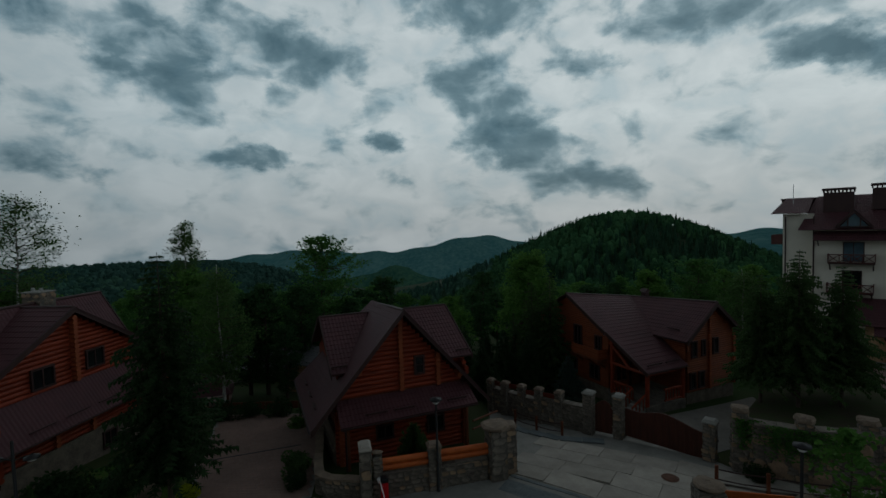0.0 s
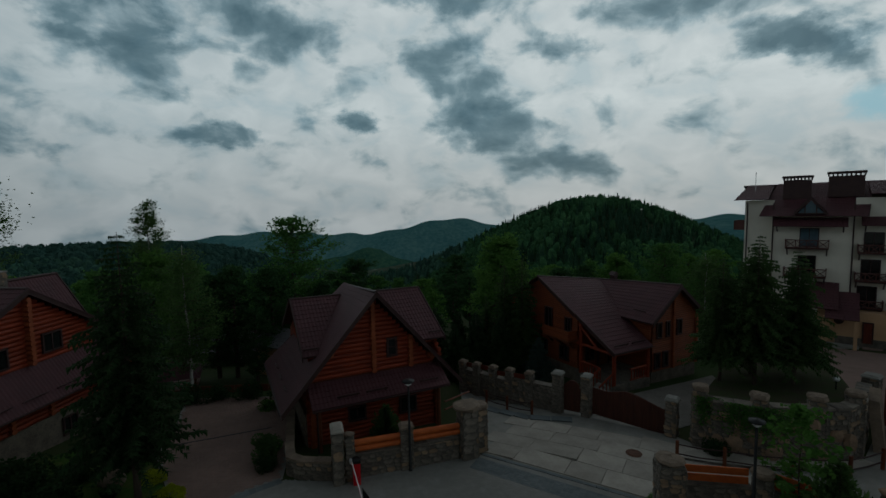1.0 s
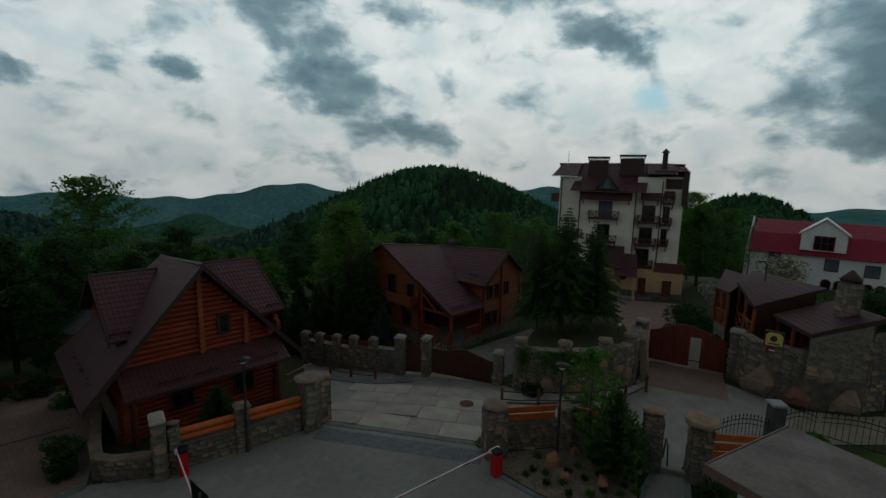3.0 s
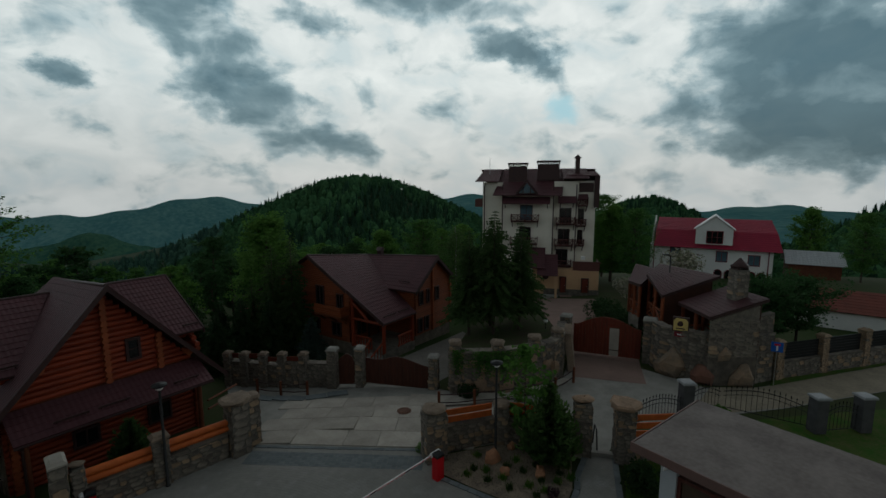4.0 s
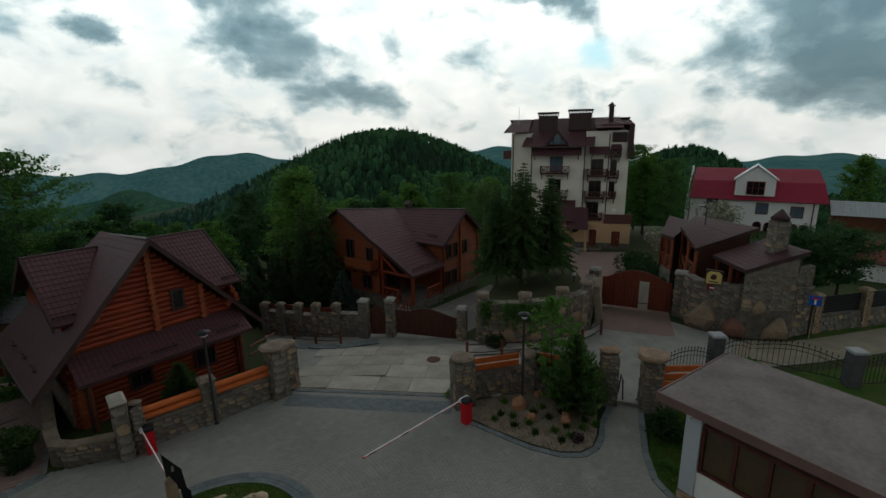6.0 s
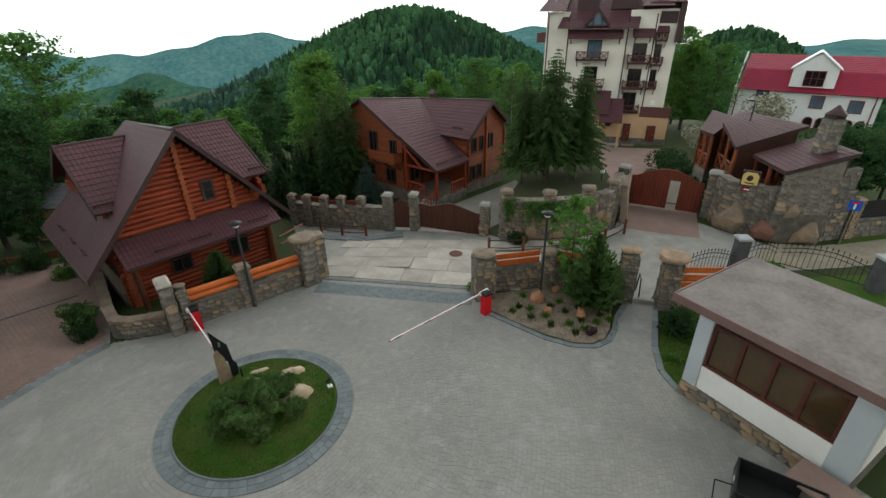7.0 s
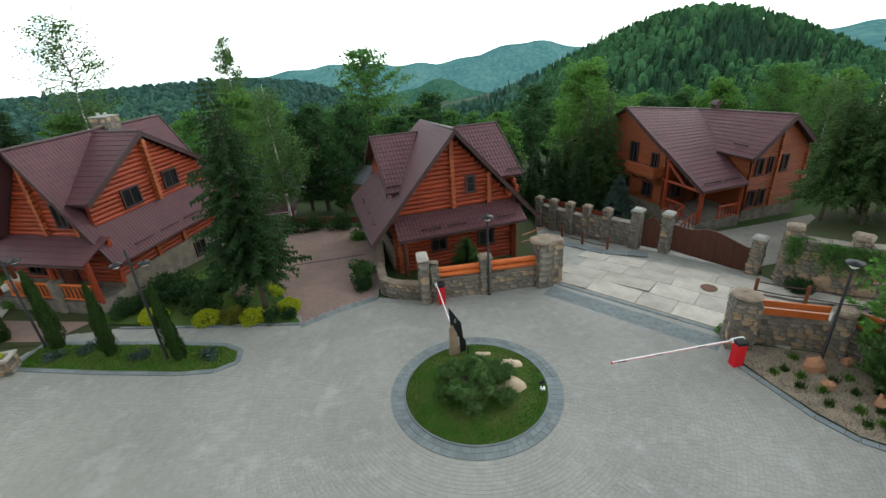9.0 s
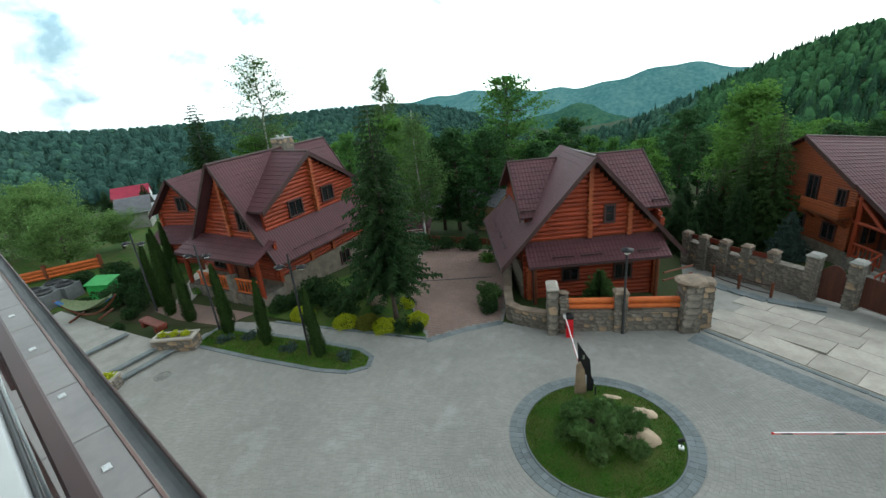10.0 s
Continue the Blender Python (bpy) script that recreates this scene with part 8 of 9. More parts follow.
# ---- plants ----
def spruce_meshes(h, R, seed, needles, dense=1.0, bare=0.1, rise=False):
    """Trunk and crown of a spruce: whorls of drooping boughs set with hanging sprays."""
    rng = random.Random(seed)
    t, c = Shape(), Shape()
    t.tube((0, 0, -0.2), (0, 0, h * 0.5), 0.022 * h * 0.6, 0.014 * h * 0.6, n=8)
    t.tube((0, 0, h * 0.5), (0, 0, h * 0.98), 0.014 * h * 0.6, 0.01, n=6)

    def spray(p, d, size):
        side = d.cross(Vector((0, 0, 1)))
        side = side.normalized() if side.length > 1e-4 else Vector((1, 0, 0))
        for sg in (-1, 1):
            q = p + d * size * 0.5 + side * sg * size * rng.uniform(0.5, 0.9) + Vector((0, 0, size * (rng.uniform(0.1, 0.6) if rise else -rng.uniform(0.0, 0.4))))
            w = d * size * 0.3
            k = len(c.v)
            c.v += [tuple(p - w * 0.5), tuple(p + w), tuple(q)]
            c.f.append((k, k + 1, k + 2))
            c.s.append(False)
            c.uv += [(0.0, 0.0)] * 3
        k = len(c.v)
        q = p + d * size * 0.35 + Vector((0, 0, size * (rng.uniform(0.4, 0.9) if rise else -rng.uniform(0.4, 1.0))))
        c.v += [tuple(p - d * size * 0.25), tuple(p + d * size * 0.45), tuple(q)]
        c.f.append((k, k + 1, k + 2))
        c.s.append(False)
        c.uv += [(0.0, 0.0)] * 3

    z = h * bare
    while z < h * 0.985:
        f = 1 - (z - h * bare) / (h * (1 - bare))
        L = R * (f ** 0.85) * rng.uniform(0.8, 1.1) + 0.08
        nb = max(5, int((7 + 8 * f) * dense))
        a0 = rng.uniform(0, 6.28)
        for i in range(nb):
            a = a0 + 2 * math.pi * (i + rng.uniform(-0.3, 0.3)) / nb
            out = Vector((math.cos(a), math.sin(a), 0))
            lb = L * rng.choice((rng.uniform(0.45, 0.95), rng.uniform(0.8, 1.3)))
            steps = max(3, int(lb / 0.15))
            droop = -rng.uniform(0.15, 0.5) if rise else rng.uniform(0.08, 0.34) * (0.4 + f)
            last = None
            for j in range(steps + 1):
                u = j / steps
                p = out * (lb * u) + Vector((0, 0, z + lb * (0.12 * u - droop * u * u) + rng.uniform(-0.03, 0.03)))
                d = (out + Vector((0, 0, -droop * u))).normalized()
                if last is not None and j % 2 == 0 and lb > 0.6:
                    t.tube(last, p, 0.014, 0.008, n=3, caps=False)
                if u > 0.3 and lb > 0.45 and rng.random() < 0.6:
                    leaf_card(c, p + Vector((rng.gauss(0, 0.08), rng.gauss(0, 0.08), rng.gauss(-0.06, 0.09))), rng.uniform(0.06, 0.12), rng, 0.7)
                if u > 0.15:
                    spray(p, d, (0.26 + 0.2 * (1 - u) * f) * rng.uniform(0.8, 1.3) * min(1.0, 0.3 + lb))
                last = p
        z += h * 0.017 * rng.uniform(0.8, 1.2) + 0.04
    return t, c


def tree(name, meshes, mats, x, y, label, category="tree", z=None, turn=0.0, scale=1.0, group=""):
    ob = thing(name, label, category, pose(x, y, near_z(x, y) if z is None else z, 0, 0, turn) @ Matrix.Diagonal((scale, scale, scale, 1)), group)
    for nm, me in meshes.items():
        part(nm, me, None, ob)
    return ob


def spruce(h, R, seed, needles, **k):
    t, c = spruce_meshes(h, R, seed, needles, **k)
    return {"trunk": t.mesh("trunk", BARK), "crown": c.mesh("crown", needles)}


def broadleaf(h, R, seed, leaves, bark=None, start=0.3, clumps=70, per=70, size=0.2, airy=0.5, trunk=0.02, top=1.0, lean=0.0, hang=0.0, thin_top=0.0):
    """Trunk, forking limbs and a crown of single leaves gathered in uneven clumps."""
    rng = random.Random(seed)
    t, c, limbs = Shape(), Shape(), Shape()
    spine = [Vector((0, 0, -0.2))]
    n = 7
    for i in range(1, n + 1):
        spine.append(Vector((rng.uniform(-1, 1) * 0.015 * h * i / n + lean * i / n, rng.uniform(-1, 1) * 0.015 * h * i / n, h * 0.93 * i / n)))
    for i in range(n):
        r0, r1 = trunk * h * (1 - 0.85 * i / n), trunk * h * (1 - 0.85 * (i + 1) / n)
        t.tube(spine[i], spine[i + 1], r0, r1, n=8, caps=False)
    ends = []
    ph = [rng.uniform(0, 6.28) for _ in range(3)]
    for i in range(clumps):
        f = start + (0.98 - start) * (i + rng.random()) / clumps
        k = min(n - 1, int(f * n))
        base = spine[k] + (spine[k + 1] - spine[k]) * (f * n - k)
        g = (f - start) / (1 - start)
        shape = math.sin(math.pi * min(1.0, g * 0.82 + 0.14)) ** 0.8
        a = i * 2.4 + rng.uniform(-0.5, 0.5)
        # lobes: the crown bulges and gapes unevenly round the trunk
        shape *= 0.84 + 0.22 * math.sin(2 * a + 7 * g + ph[0]) + 0.16 * math.sin(3 * a - 11 * g + ph[1])
        L = R * max(0.08, shape) * rng.uniform(0.4, 1.12)
        tip = base + Vector((math.cos(a) * L, math.sin(a) * L, L * rng.uniform(0.1, 0.75) * top))
        mid = (base + tip) / 2 + Vector((0, 0, -0.08 * L))
        if L > 0.35:
            limbs.tube(base, mid, 0.0026 * h, 0.0016 * h, n=4, caps=False)
            limbs.tube(mid, tip, 0.0016 * h, 0.0006 * h, n=3, caps=False)
        ends.append((tip, mid, g))
    for tip, mid, g in ends:
        sp = R * airy * rng.uniform(0.16, 0.40)
        flat = rng.uniform(0.28, 0.5)
        droop = hang * rng.uniform(0.3, 1.0)
        for _ in range(int(per * rng.uniform(0.4, 1.5) * (1 - thin_top * g))):
            u = rng.random()
            p = mid + (tip - mid) * (0.2 + 0.9 * u) + Vector((rng.gauss(0, sp), rng.gauss(0, sp), rng.gauss(0, sp * flat) - droop * rng.random()))
            leaf_card(c, p, size * rng.uniform(0.6, 1.25), rng, 0.6)
    return {"trunk": t.mesh("trunk", bark or BARK), "limb": limbs.mesh("limb", BARK), "crown": c.mesh("crown", leaves)}


def bush_mesh(r, seed, leaves, n=500, size=0.09, squash=0.8, lumps=6, spread=0.38):
    rng = random.Random(seed)
    c = Shape()
    centres = [Vector((rng.gauss(0, r * spread), rng.gauss(0, r * spread), r * squash * rng.uniform(0.35, 0.75))) for _ in range(lumps)]
    for q in centres:
        rr = r * rng.uniform(0.42, 0.62)
        for _ in range(n // lumps):
            d = Vector((rng.gauss(0, 1), rng.gauss(0, 1), rng.gauss(0, 1))).normalized()
            p = q + d * rr * rng.uniform(0.75, 1.05)
            p.z = max(p.z * 1.0, 0.02)
            leaf_card(c, p, size * rng.uniform(0.7, 1.3), rng, 0.8)
    return c.mesh("foliage", leaves)


def dome_mesh(r, seed, leaves, n=2600, size=0.045, tall=0.8):
    """A clipped round shrub: leaves set close over a lumpy dome."""
    rng = random.Random(seed)
    c = Shape()
    ph = [rng.uniform(0, 6.28) for _ in range(4)]
    for _ in range(n):
        a, u = rng.uniform(0, 6.28), rng.uniform(-0.15, 1)
        q = math.sqrt(max(0, 1 - u * u))
        w = r * (1 + 0.07 * math.sin(5 * a + ph[0]) * q + 0.06 * math.sin(7 * u + 3 * a + ph[1]) + rng.gauss(0, 0.04)) * (1 if rng.random() > 0.25 else 0.85)
        p = Vector((w * q * math.cos(a), w * q * math.sin(a), w * tall * (u + 0.18)))
        leaf_card(c, p, size * rng.uniform(0.7, 1.3), rng, 0.9)
    return c.mesh("foliage", leaves)


def stems_mesh(r, seed):
    rng = random.Random(seed)
    s = Shape()
    for i in range(6):
        a = rng.uniform(0, 6.28)
        s.tube((0, 0, -0.05), (math.cos(a) * r * 0.5, math.sin(a) * r * 0.5, r * 0.6), 0.02, 0.008, n=4, caps=False)
    return s.mesh("stem", BARK)


def shrub(x, y, mesh, label, z=None, scale=1.0, turn=0, group="", stems=None, name="shrub"):
    ob = thing(name, label, "shrub", pose(x, y, near_z(x, y) if z is None else z, 0, 0, turn) @ Matrix.Diagonal((scale, scale, scale, 1)), group)
    part("foliage", mesh, None, ob)
    part("stem", stems or STEMS, None, ob)
    return ob


STEMS = stems_mesh(0.5, 1)

# spruces
SP_TALL = spruce(10.8, 2.25, 1, SPRUCE, bare=0.19, dense=1.1)
SP_MID = spruce(9.4, 2.2, 2, SPRUCE_NEAR, bare=0.2, dense=1.0)
SP_SLIM = spruce(8.8, 1.75, 23, SPRUCE_NEAR, bare=0.05, dense=0.85)
SP_SMALL = spruce(5.0, 1.5, 3, SPRUCE, bare=0.05)
SP_BLUE = spruce(3.0, 1.05, 4, BLUE_SPRUCE, bare=0.04)
tree("spruce", SP_TALL, None, -11.25, 18.0, "tall slim dark spruce with bare lower trunk", turn=20)
for x, y, s, r, z in ((17.6, 22.6, 0.86, 30, 1.65), (19.6, 22.4, 0.77, 120, 1.65), (16.4, 23.6, 0.74, 200, 1.5), (18.9, 24.6, 0.8, 260, 1.4), (21.4, 24.4, 0.62, 300, 1.4)):
    tree("spruce", SP_MID, None, x, y, "dense dark spruce in the raised garden", turn=r, scale=s, z=z, group="spruces")
for x, y, s, r in ((6.9, 36.0, 0.95, 0), (8.1, 35.0, 1.01, 70), (5.6, 37.2, 0.66, 130)):
    tree("spruce", SP_SLIM, None, x, y, "slim dark spruce beside the timber house", turn=r, scale=s, group="spruces")
for x, y, s, r in ((3.4, 38.0, 0.82, 0), (4.6, 36.0, 0.7, 100)):
    tree("spruce", SP_SMALL, None, x, y, "bushy dark spruce behind the houses", turn=r, scale=s, group="spruces")
for x, y, s, r in ((-34.9, 29.6, 1.12, 50), (-36.2, 33.0, 0.75, 150)):
    tree("spruce", SP_TALL, None, x, y, "tall dark spruce behind the larger log house", turn=r, scale=s, group="spruces")
for x, y, sc, r in ((2.6, 33.0, 0.8, 10), (4.4, 34.6, 0.95, 80), (3.4, 31.0, 0.5, 150), (6.2, 33.8, 0.9, 220), (1.4, 36.5, 1.0, 300)):
    tree("spruce", SP_SMALL, None, x, y, "bushy dark spruce between the houses", turn=r, scale=sc, group="spruces")
for az, d, sc in ((-59.4, 128, 1.5), (-56.0, 132, 1.5), (-61.0, 135, 1.3)):
    x, y = d * math.sin(radians(az)), d * math.cos(radians(az))
    tree("spruce", SP_SMALL, None, x, y, "dark spruce beside the distant house", z=land_z(x, y), scale=sc, turn=az * 9, group="spruces")
tree("blue_spruce", SP_BLUE, None, 8.7, 32.3, "small blue-green spruce by the garden wall")

# broadleaved trees
MAPLE = broadleaf(13, 3.7, 5, LEAF, start=0.14, clumps=200, per=100, size=0.12, airy=0.32, thin_top=0.45, trunk=0.013)
BIRCH = broadleaf(15, 1.9, 6, LEAF_BIRCH, BIRCH_BARK, start=0.4, clumps=80, per=150, size=0.078, airy=0.48, trunk=0.008, hang=0.9, thin_top=0.1)
BIRCH_WIDE = broadleaf(15, 3.0, 66, LEAF_BIRCH, BIRCH_BARK, start=0.5, clumps=80, per=110, size=0.08, airy=0.42, trunk=0.008, top=0.8, hang=0.8, thin_top=0.35)
WILLOW = broadleaf(11, 2.1, 7, LEAF_BIRCH, BIRCH_BARK, start=0.26, clumps=90, per=170, size=0.085, airy=0.5, trunk=0.010, top=0.6, hang=1.2, thin_top=0.5)
ROUND = broadleaf(10, 2.7, 8, LEAF_LIGHT, start=0.12, clumps=180, per=90, size=0.12, airy=0.34)
DARKT = broadleaf(9.5, 2.2, 9, LEAF_DARK, start=0.1, clumps=150, per=80, size=0.11, airy=0.36)
FRUIT = broadleaf(5.8, 2.7, 10, LEAF_DARK, start=0.34, clumps=100, per=70, size=0.1, airy=0.33)
ORCHARD = [broadleaf(5.0, 3.5, sd, LEAF_ORCHARD, start=0.2, clumps=120, per=150, size=0.08, airy=0.3, top=0.7, trunk=0.03, lean=ln, hang=0.5) for sd, ln in ((11, 0.9), (61, -0.5))]
YOUNG = broadleaf(4.7, 1.25, 12, LEAF_LIGHT, start=0.18, clumps=46, per=34, size=0.12, airy=0.35, trunk=0.008)
SLOPE_TREES = [broadleaf(10, 3.0, 40 + i, m, start=0.12, clumps=80, per=42, size=0.24, airy=0.36) for i, m in enumerate((LEAF, LEAF_LIGHT, LEAF_DARK))]
SLOPE_SPRUCE = spruce(10, 2.0, 45, SPRUCE, dense=0.5, bare=0.05)


def by(az, dist):
    return dist * math.sin(radians(az)), dist * math.cos(radians(az))


for az, dist, me, s, r, lab in (
        (-29.4, 41.7, BIRCH, 1.0, 0, "slender birch with an airy crown"),
        (-29.6, 40.0, ROUND, 1.04, 0, "bright green leafy tree behind the spruce"),
        (-26.3, 34.4, WILLOW, 1.0, 40, "pale drooping birch behind the driveway"),
        (-43.0, 44.0, BIRCH_WIDE, 1.12, 90, "tall slender birch behind the log house"),
        (-44.5, 45.0, ROUND, 0.95, 10, "pale green tree behind the log house"),
        (-42.0, 46.0, WILLOW, 0.92, 100, "pale green tree behind the log house"),
        (-39.8, 47.0, ROUND, 0.86, 170, "pale green tree behind the log house"),
        (-21.6, 38.5, DARKT, 0.98, 0, "dark leafy tree behind the driveway"),
        (-17.6, 39.0, DARKT, 0.95, 110, "dark leafy tree behind the driveway"),
        (-23.5, 39.0, DARKT, 0.9, 70, "dark leafy tree behind the driveway"),
        (-11.5, 41.0, DARKT, 0.8, 20, "dark leafy tree behind the smaller log house"),
        (-13.2, 38.0, DARKT, 0.6, 160, "dark leafy tree behind the smaller log house"),
        (-19.5, 36.5, DARKT, 0.62, 250, "dark leafy tree behind the driveway"),
        (-15.0, 42.4, MAPLE, 1.05, 0, "large spreading maple with an airy top"),
        (10.4, 41.5, ROUND, 1.13, 0, "bright green leafy tree behind the spruces"),
        (12.8, 48.0, DARKT, 0.82, 100, "green leafy tree behind the spruces"),
        (24.1, 50.0, ROUND, 0.92, 200, "rounded leafy tree behind the timber house"),
        (29.0, 49.0, MAPLE, 0.80, 20, "rounded leafy tree behind the timber house"),
        (20.5, 52.0, DARKT, 0.85, 60, "leafy tree behind the timber house"),
        (33.2, 44.0, WILLOW, 0.86, 60, "pale drooping tree before the hotel"),
        (34.6, 45.0, DARKT, 0.75, 30, "leafy tree before the hotel"),
        (52.0, 66.0, ROUND, 1.1, 15, "leafy tree beside the hotel"),
        (54.5, 62.0, MAPLE, 0.8, 75, "leafy tree beside the hotel"),
        (51.0, 72.0, MAPLE, 1.0, 215, "leafy tree behind the hotel"),
        (70.5, 78.0, ROUND, 0.9, 15, "leafy tree by the barn"),
        (74.5, 70.0, MAPLE, 0.65, 35, "leafy tree by the barn")):
    tree("tree", me, None, *by(az, dist), lab, turn=r, scale=s, group="trees")
for i, (az, d, sc) in enumerate(((-9, 47, 0.6), (-6.5, 50, 0.55), (-3.5, 46, 0.52), (-1, 52, 0.6), (2, 48, 0.55), (4.5, 52, 0.6), (-5, 57, 0.7), (0.5, 58, 0.65), (6.5, 56, 0.7), (-12, 52, 0.7), (14.5, 56, 0.7), (17.5, 58, 0.75))):
    tree("tree", SLOPE_TREES[i % 3], None, *by(az, d), "leafy tree down the slope between the houses", turn=40 * i, scale=sc, group="slope trees")
for x, y, s, r in ((31.2, 13.4, 0.95, 0), (33.0, 13.2, 0.9, 60), (34.8, 12.6, 0.95, 140)):
    tree("fruit_tree", FRUIT, None, x, y, "leafy fruit tree behind the slatted fence", scale=s, turn=r, group="fruit trees")
for k, (x, y, s, r) in enumerate(((-40.3, 19.4, 0.95, 0), (-41.5, 24.5, 0.7, 60), (-47.5, 21.0, 1.1, 140), (-53.0, 24.5, 1.2, 200), (-45.5, 16.5, 1.0, 300), (-54.0, 19.0, 1.2, 80))):
    tree("fruit_tree", ORCHARD[k % 2], None, x, y, "light green spreading fruit tree in the orchard", scale=s, turn=r, group="orchard trees")
YARD_BUSH = bush_mesh(0.8, 53, LEAF_DARK, 1800, 0.09, 1.0, 10)
for az, d, sc, r in ((52.4, 34.4, 1.1, 0), (53.2, 33.0, 1.0, 70), (54.2, 32.2, 0.85, 150), (51.2, 36.4, 1.2, 220)):
    shrub(*by(az, d), YARD_BUSH, "dark leafy shrub beside the pavilions", scale=sc, turn=r, group="yard shrubs")
tree("maple_sapling", YOUNG, None, 12.75, 14.15, "young maple sapling with bright leaves behind the bed wall")
PINE = spruce(3.3, 1.1, 14, PINE_GREEN, bare=0.02, dense=1.7, rise=True)
tree("pine", PINE, None, 12.7, 12.65, "small bushy pine in the gravel bed", "pine")
JUNIPER = spruce(2.3, 0.72, 33, SPRUCE_NEAR, bare=0.02, dense=2.0, rise=True)
tree("juniper", JUNIPER, None, -1.6, 20.5, "small conical green juniper before the log house", "juniper", z=-0.05)
LOWJUN = bush_mesh(0.5, 3, SPRUCE_NEAR, 1200, 0.07, 0.8, 8)
shrub(-3.2, 20.0, LOWJUN, "low green juniper before the log house", z=-0.05, scale=0.8, name="juniper")
UPRIGHT = bush_mesh(0.55, 37, SPRUCE_NEAR, 2200, 0.06, 1.9, 12, 0.26)
shrub(-6.95, 20.35, UPRIGHT, "upright dark green shrub beside the driveway", scale=1.25, name="shrub")

# columnar thujas
def thuja_mesh(h, r, seed):
    rng = random.Random(seed)
    c = Shape()
    ph = [rng.uniform(0, 6.28) for _ in range(4)]
    for _ in range(4200):
        f = rng.random()
        z = h * f
        a = rng.uniform(0, 6.28)
        lump = 1 + 0.16 * math.sin(3 * a + 9 * f + ph[0]) + 0.14 * math.sin(17 * f - 2 * a + ph[1])
        rr = r * (1 - f) ** 0.55 * rng.uniform(0.68, 1.1) * min(1, 0.55 + 3 * f) * lump
        p = Vector((rr * math.cos(a) + 0.07 * math.sin(3 * f + ph[2]), rr * math.sin(a) + 0.07 * math.sin(3 * f + ph[3]), z))
        up = Vector((math.cos(a) * rng.uniform(0.1, 0.6), math.sin(a) * rng.uniform(0.1, 0.6), 1)) * rng.uniform(0.08, 0.2)
        side = Vector((-math.sin(a), math.cos(a), rng.uniform(-0.5, 0.5))) * 0.03
        k = len(c.v)
        c.v += [tuple(p - side), tuple(p + side), tuple(p + up)]
        c.f.append((k, k + 1, k + 2))
        c.s.append(False)
        c.uv += [(0.0, 0.0)] * 3
    return c.mesh("foliage", THUJA)


TH = [thuja_mesh(3.6, 0.36, i) for i in range(3)]
TH_STEM = stems_mesh(0.3, 4)
for i, (x, y, s) in enumerate(((-13.15, 14.05, 0.95), (-16.3, 14.3, 0.93), (-19.25, 14.75, 1.03), (-22.4, 15.2, 1.0), (-24.4, 15.6, 1.05), (-26.2, 16.2, 1.05), (-27.8, 17.8, 1.05), (-29.3, 19.2, 1.0), (-30.4, 20.6, 1.0))):
    shrub(x, y, TH[i % 3], "slim columnar thuja in the grass strip", scale=s, turn=37 * i, group="columnar thujas", stems=TH_STEM, name="thuja")
LOWBLUE = bush_mesh(0.42, 8, BLUE_SPRUCE, 420, 0.06, 0.4, 6)
for x, y in ((-12.0, 14.3), (-14.8, 14.2), (-17.7, 14.4), (-18.9, 13.9)):
    shrub(x, y, LOWBLUE, "low blue-green creeping juniper", z=0.03, turn=x * 40, group="creeping junipers")

# shrubs before the larger log house
GOLD = [dome_mesh(0.62, i, YELLOW_LEAF) for i in range(3)]
for i, (x, y, s) in enumerate(((-16.3, 16.95, 0.98), (-13.5, 16.75, 0.92), (-11.3, 16.85, 0.9), (-9.95, 17.8, 0.86), (-11.3, 19.2, 0.75))):
    shrub(x, y, GOLD[i % 3], "rounded golden-yellow shrub in the bed", z=0.02, scale=s, turn=50 * i, group="golden shrubs")
OLIVE = dome_mesh(0.58, 12, leaf_mat("olive_leaves", (0.12, 0.13, 0.02), (0.17, 0.17, 0.03)))
shrub(-12.3, 16.95, OLIVE, "rounded olive-green shrub in the bed", z=0.02)
DARKB = [bush_mesh(0.8, 20 + i, SPRUCE, 1500, 0.07, 1.0, 9) for i in range(3)]
for i, (x, y, s) in enumerate(((-14.3, 17.8, 1.1), (-15.6, 18.4, 1.25), (-17.3, 17.9, 1.0), (-16.6, 19.2, 1.3), (-14.6, 19.6, 1.0), (-13.2, 20.4, 0.9), (-18.2, 17.3, 0.8), (-12.4, 18.2, 0.5), (-10.4, 17.0, 0.55), (-9.6, 17.15, 0.5))):
    shrub(x, y, DARKB[i % 3], "dark green spreading conifer shrub", z=0.0, scale=s, turn=70 * i, group="dark shrubs")
LIME = bush_mesh(0.5, 31, LEAF_LIGHT, 900, 0.055, 0.9, 7)
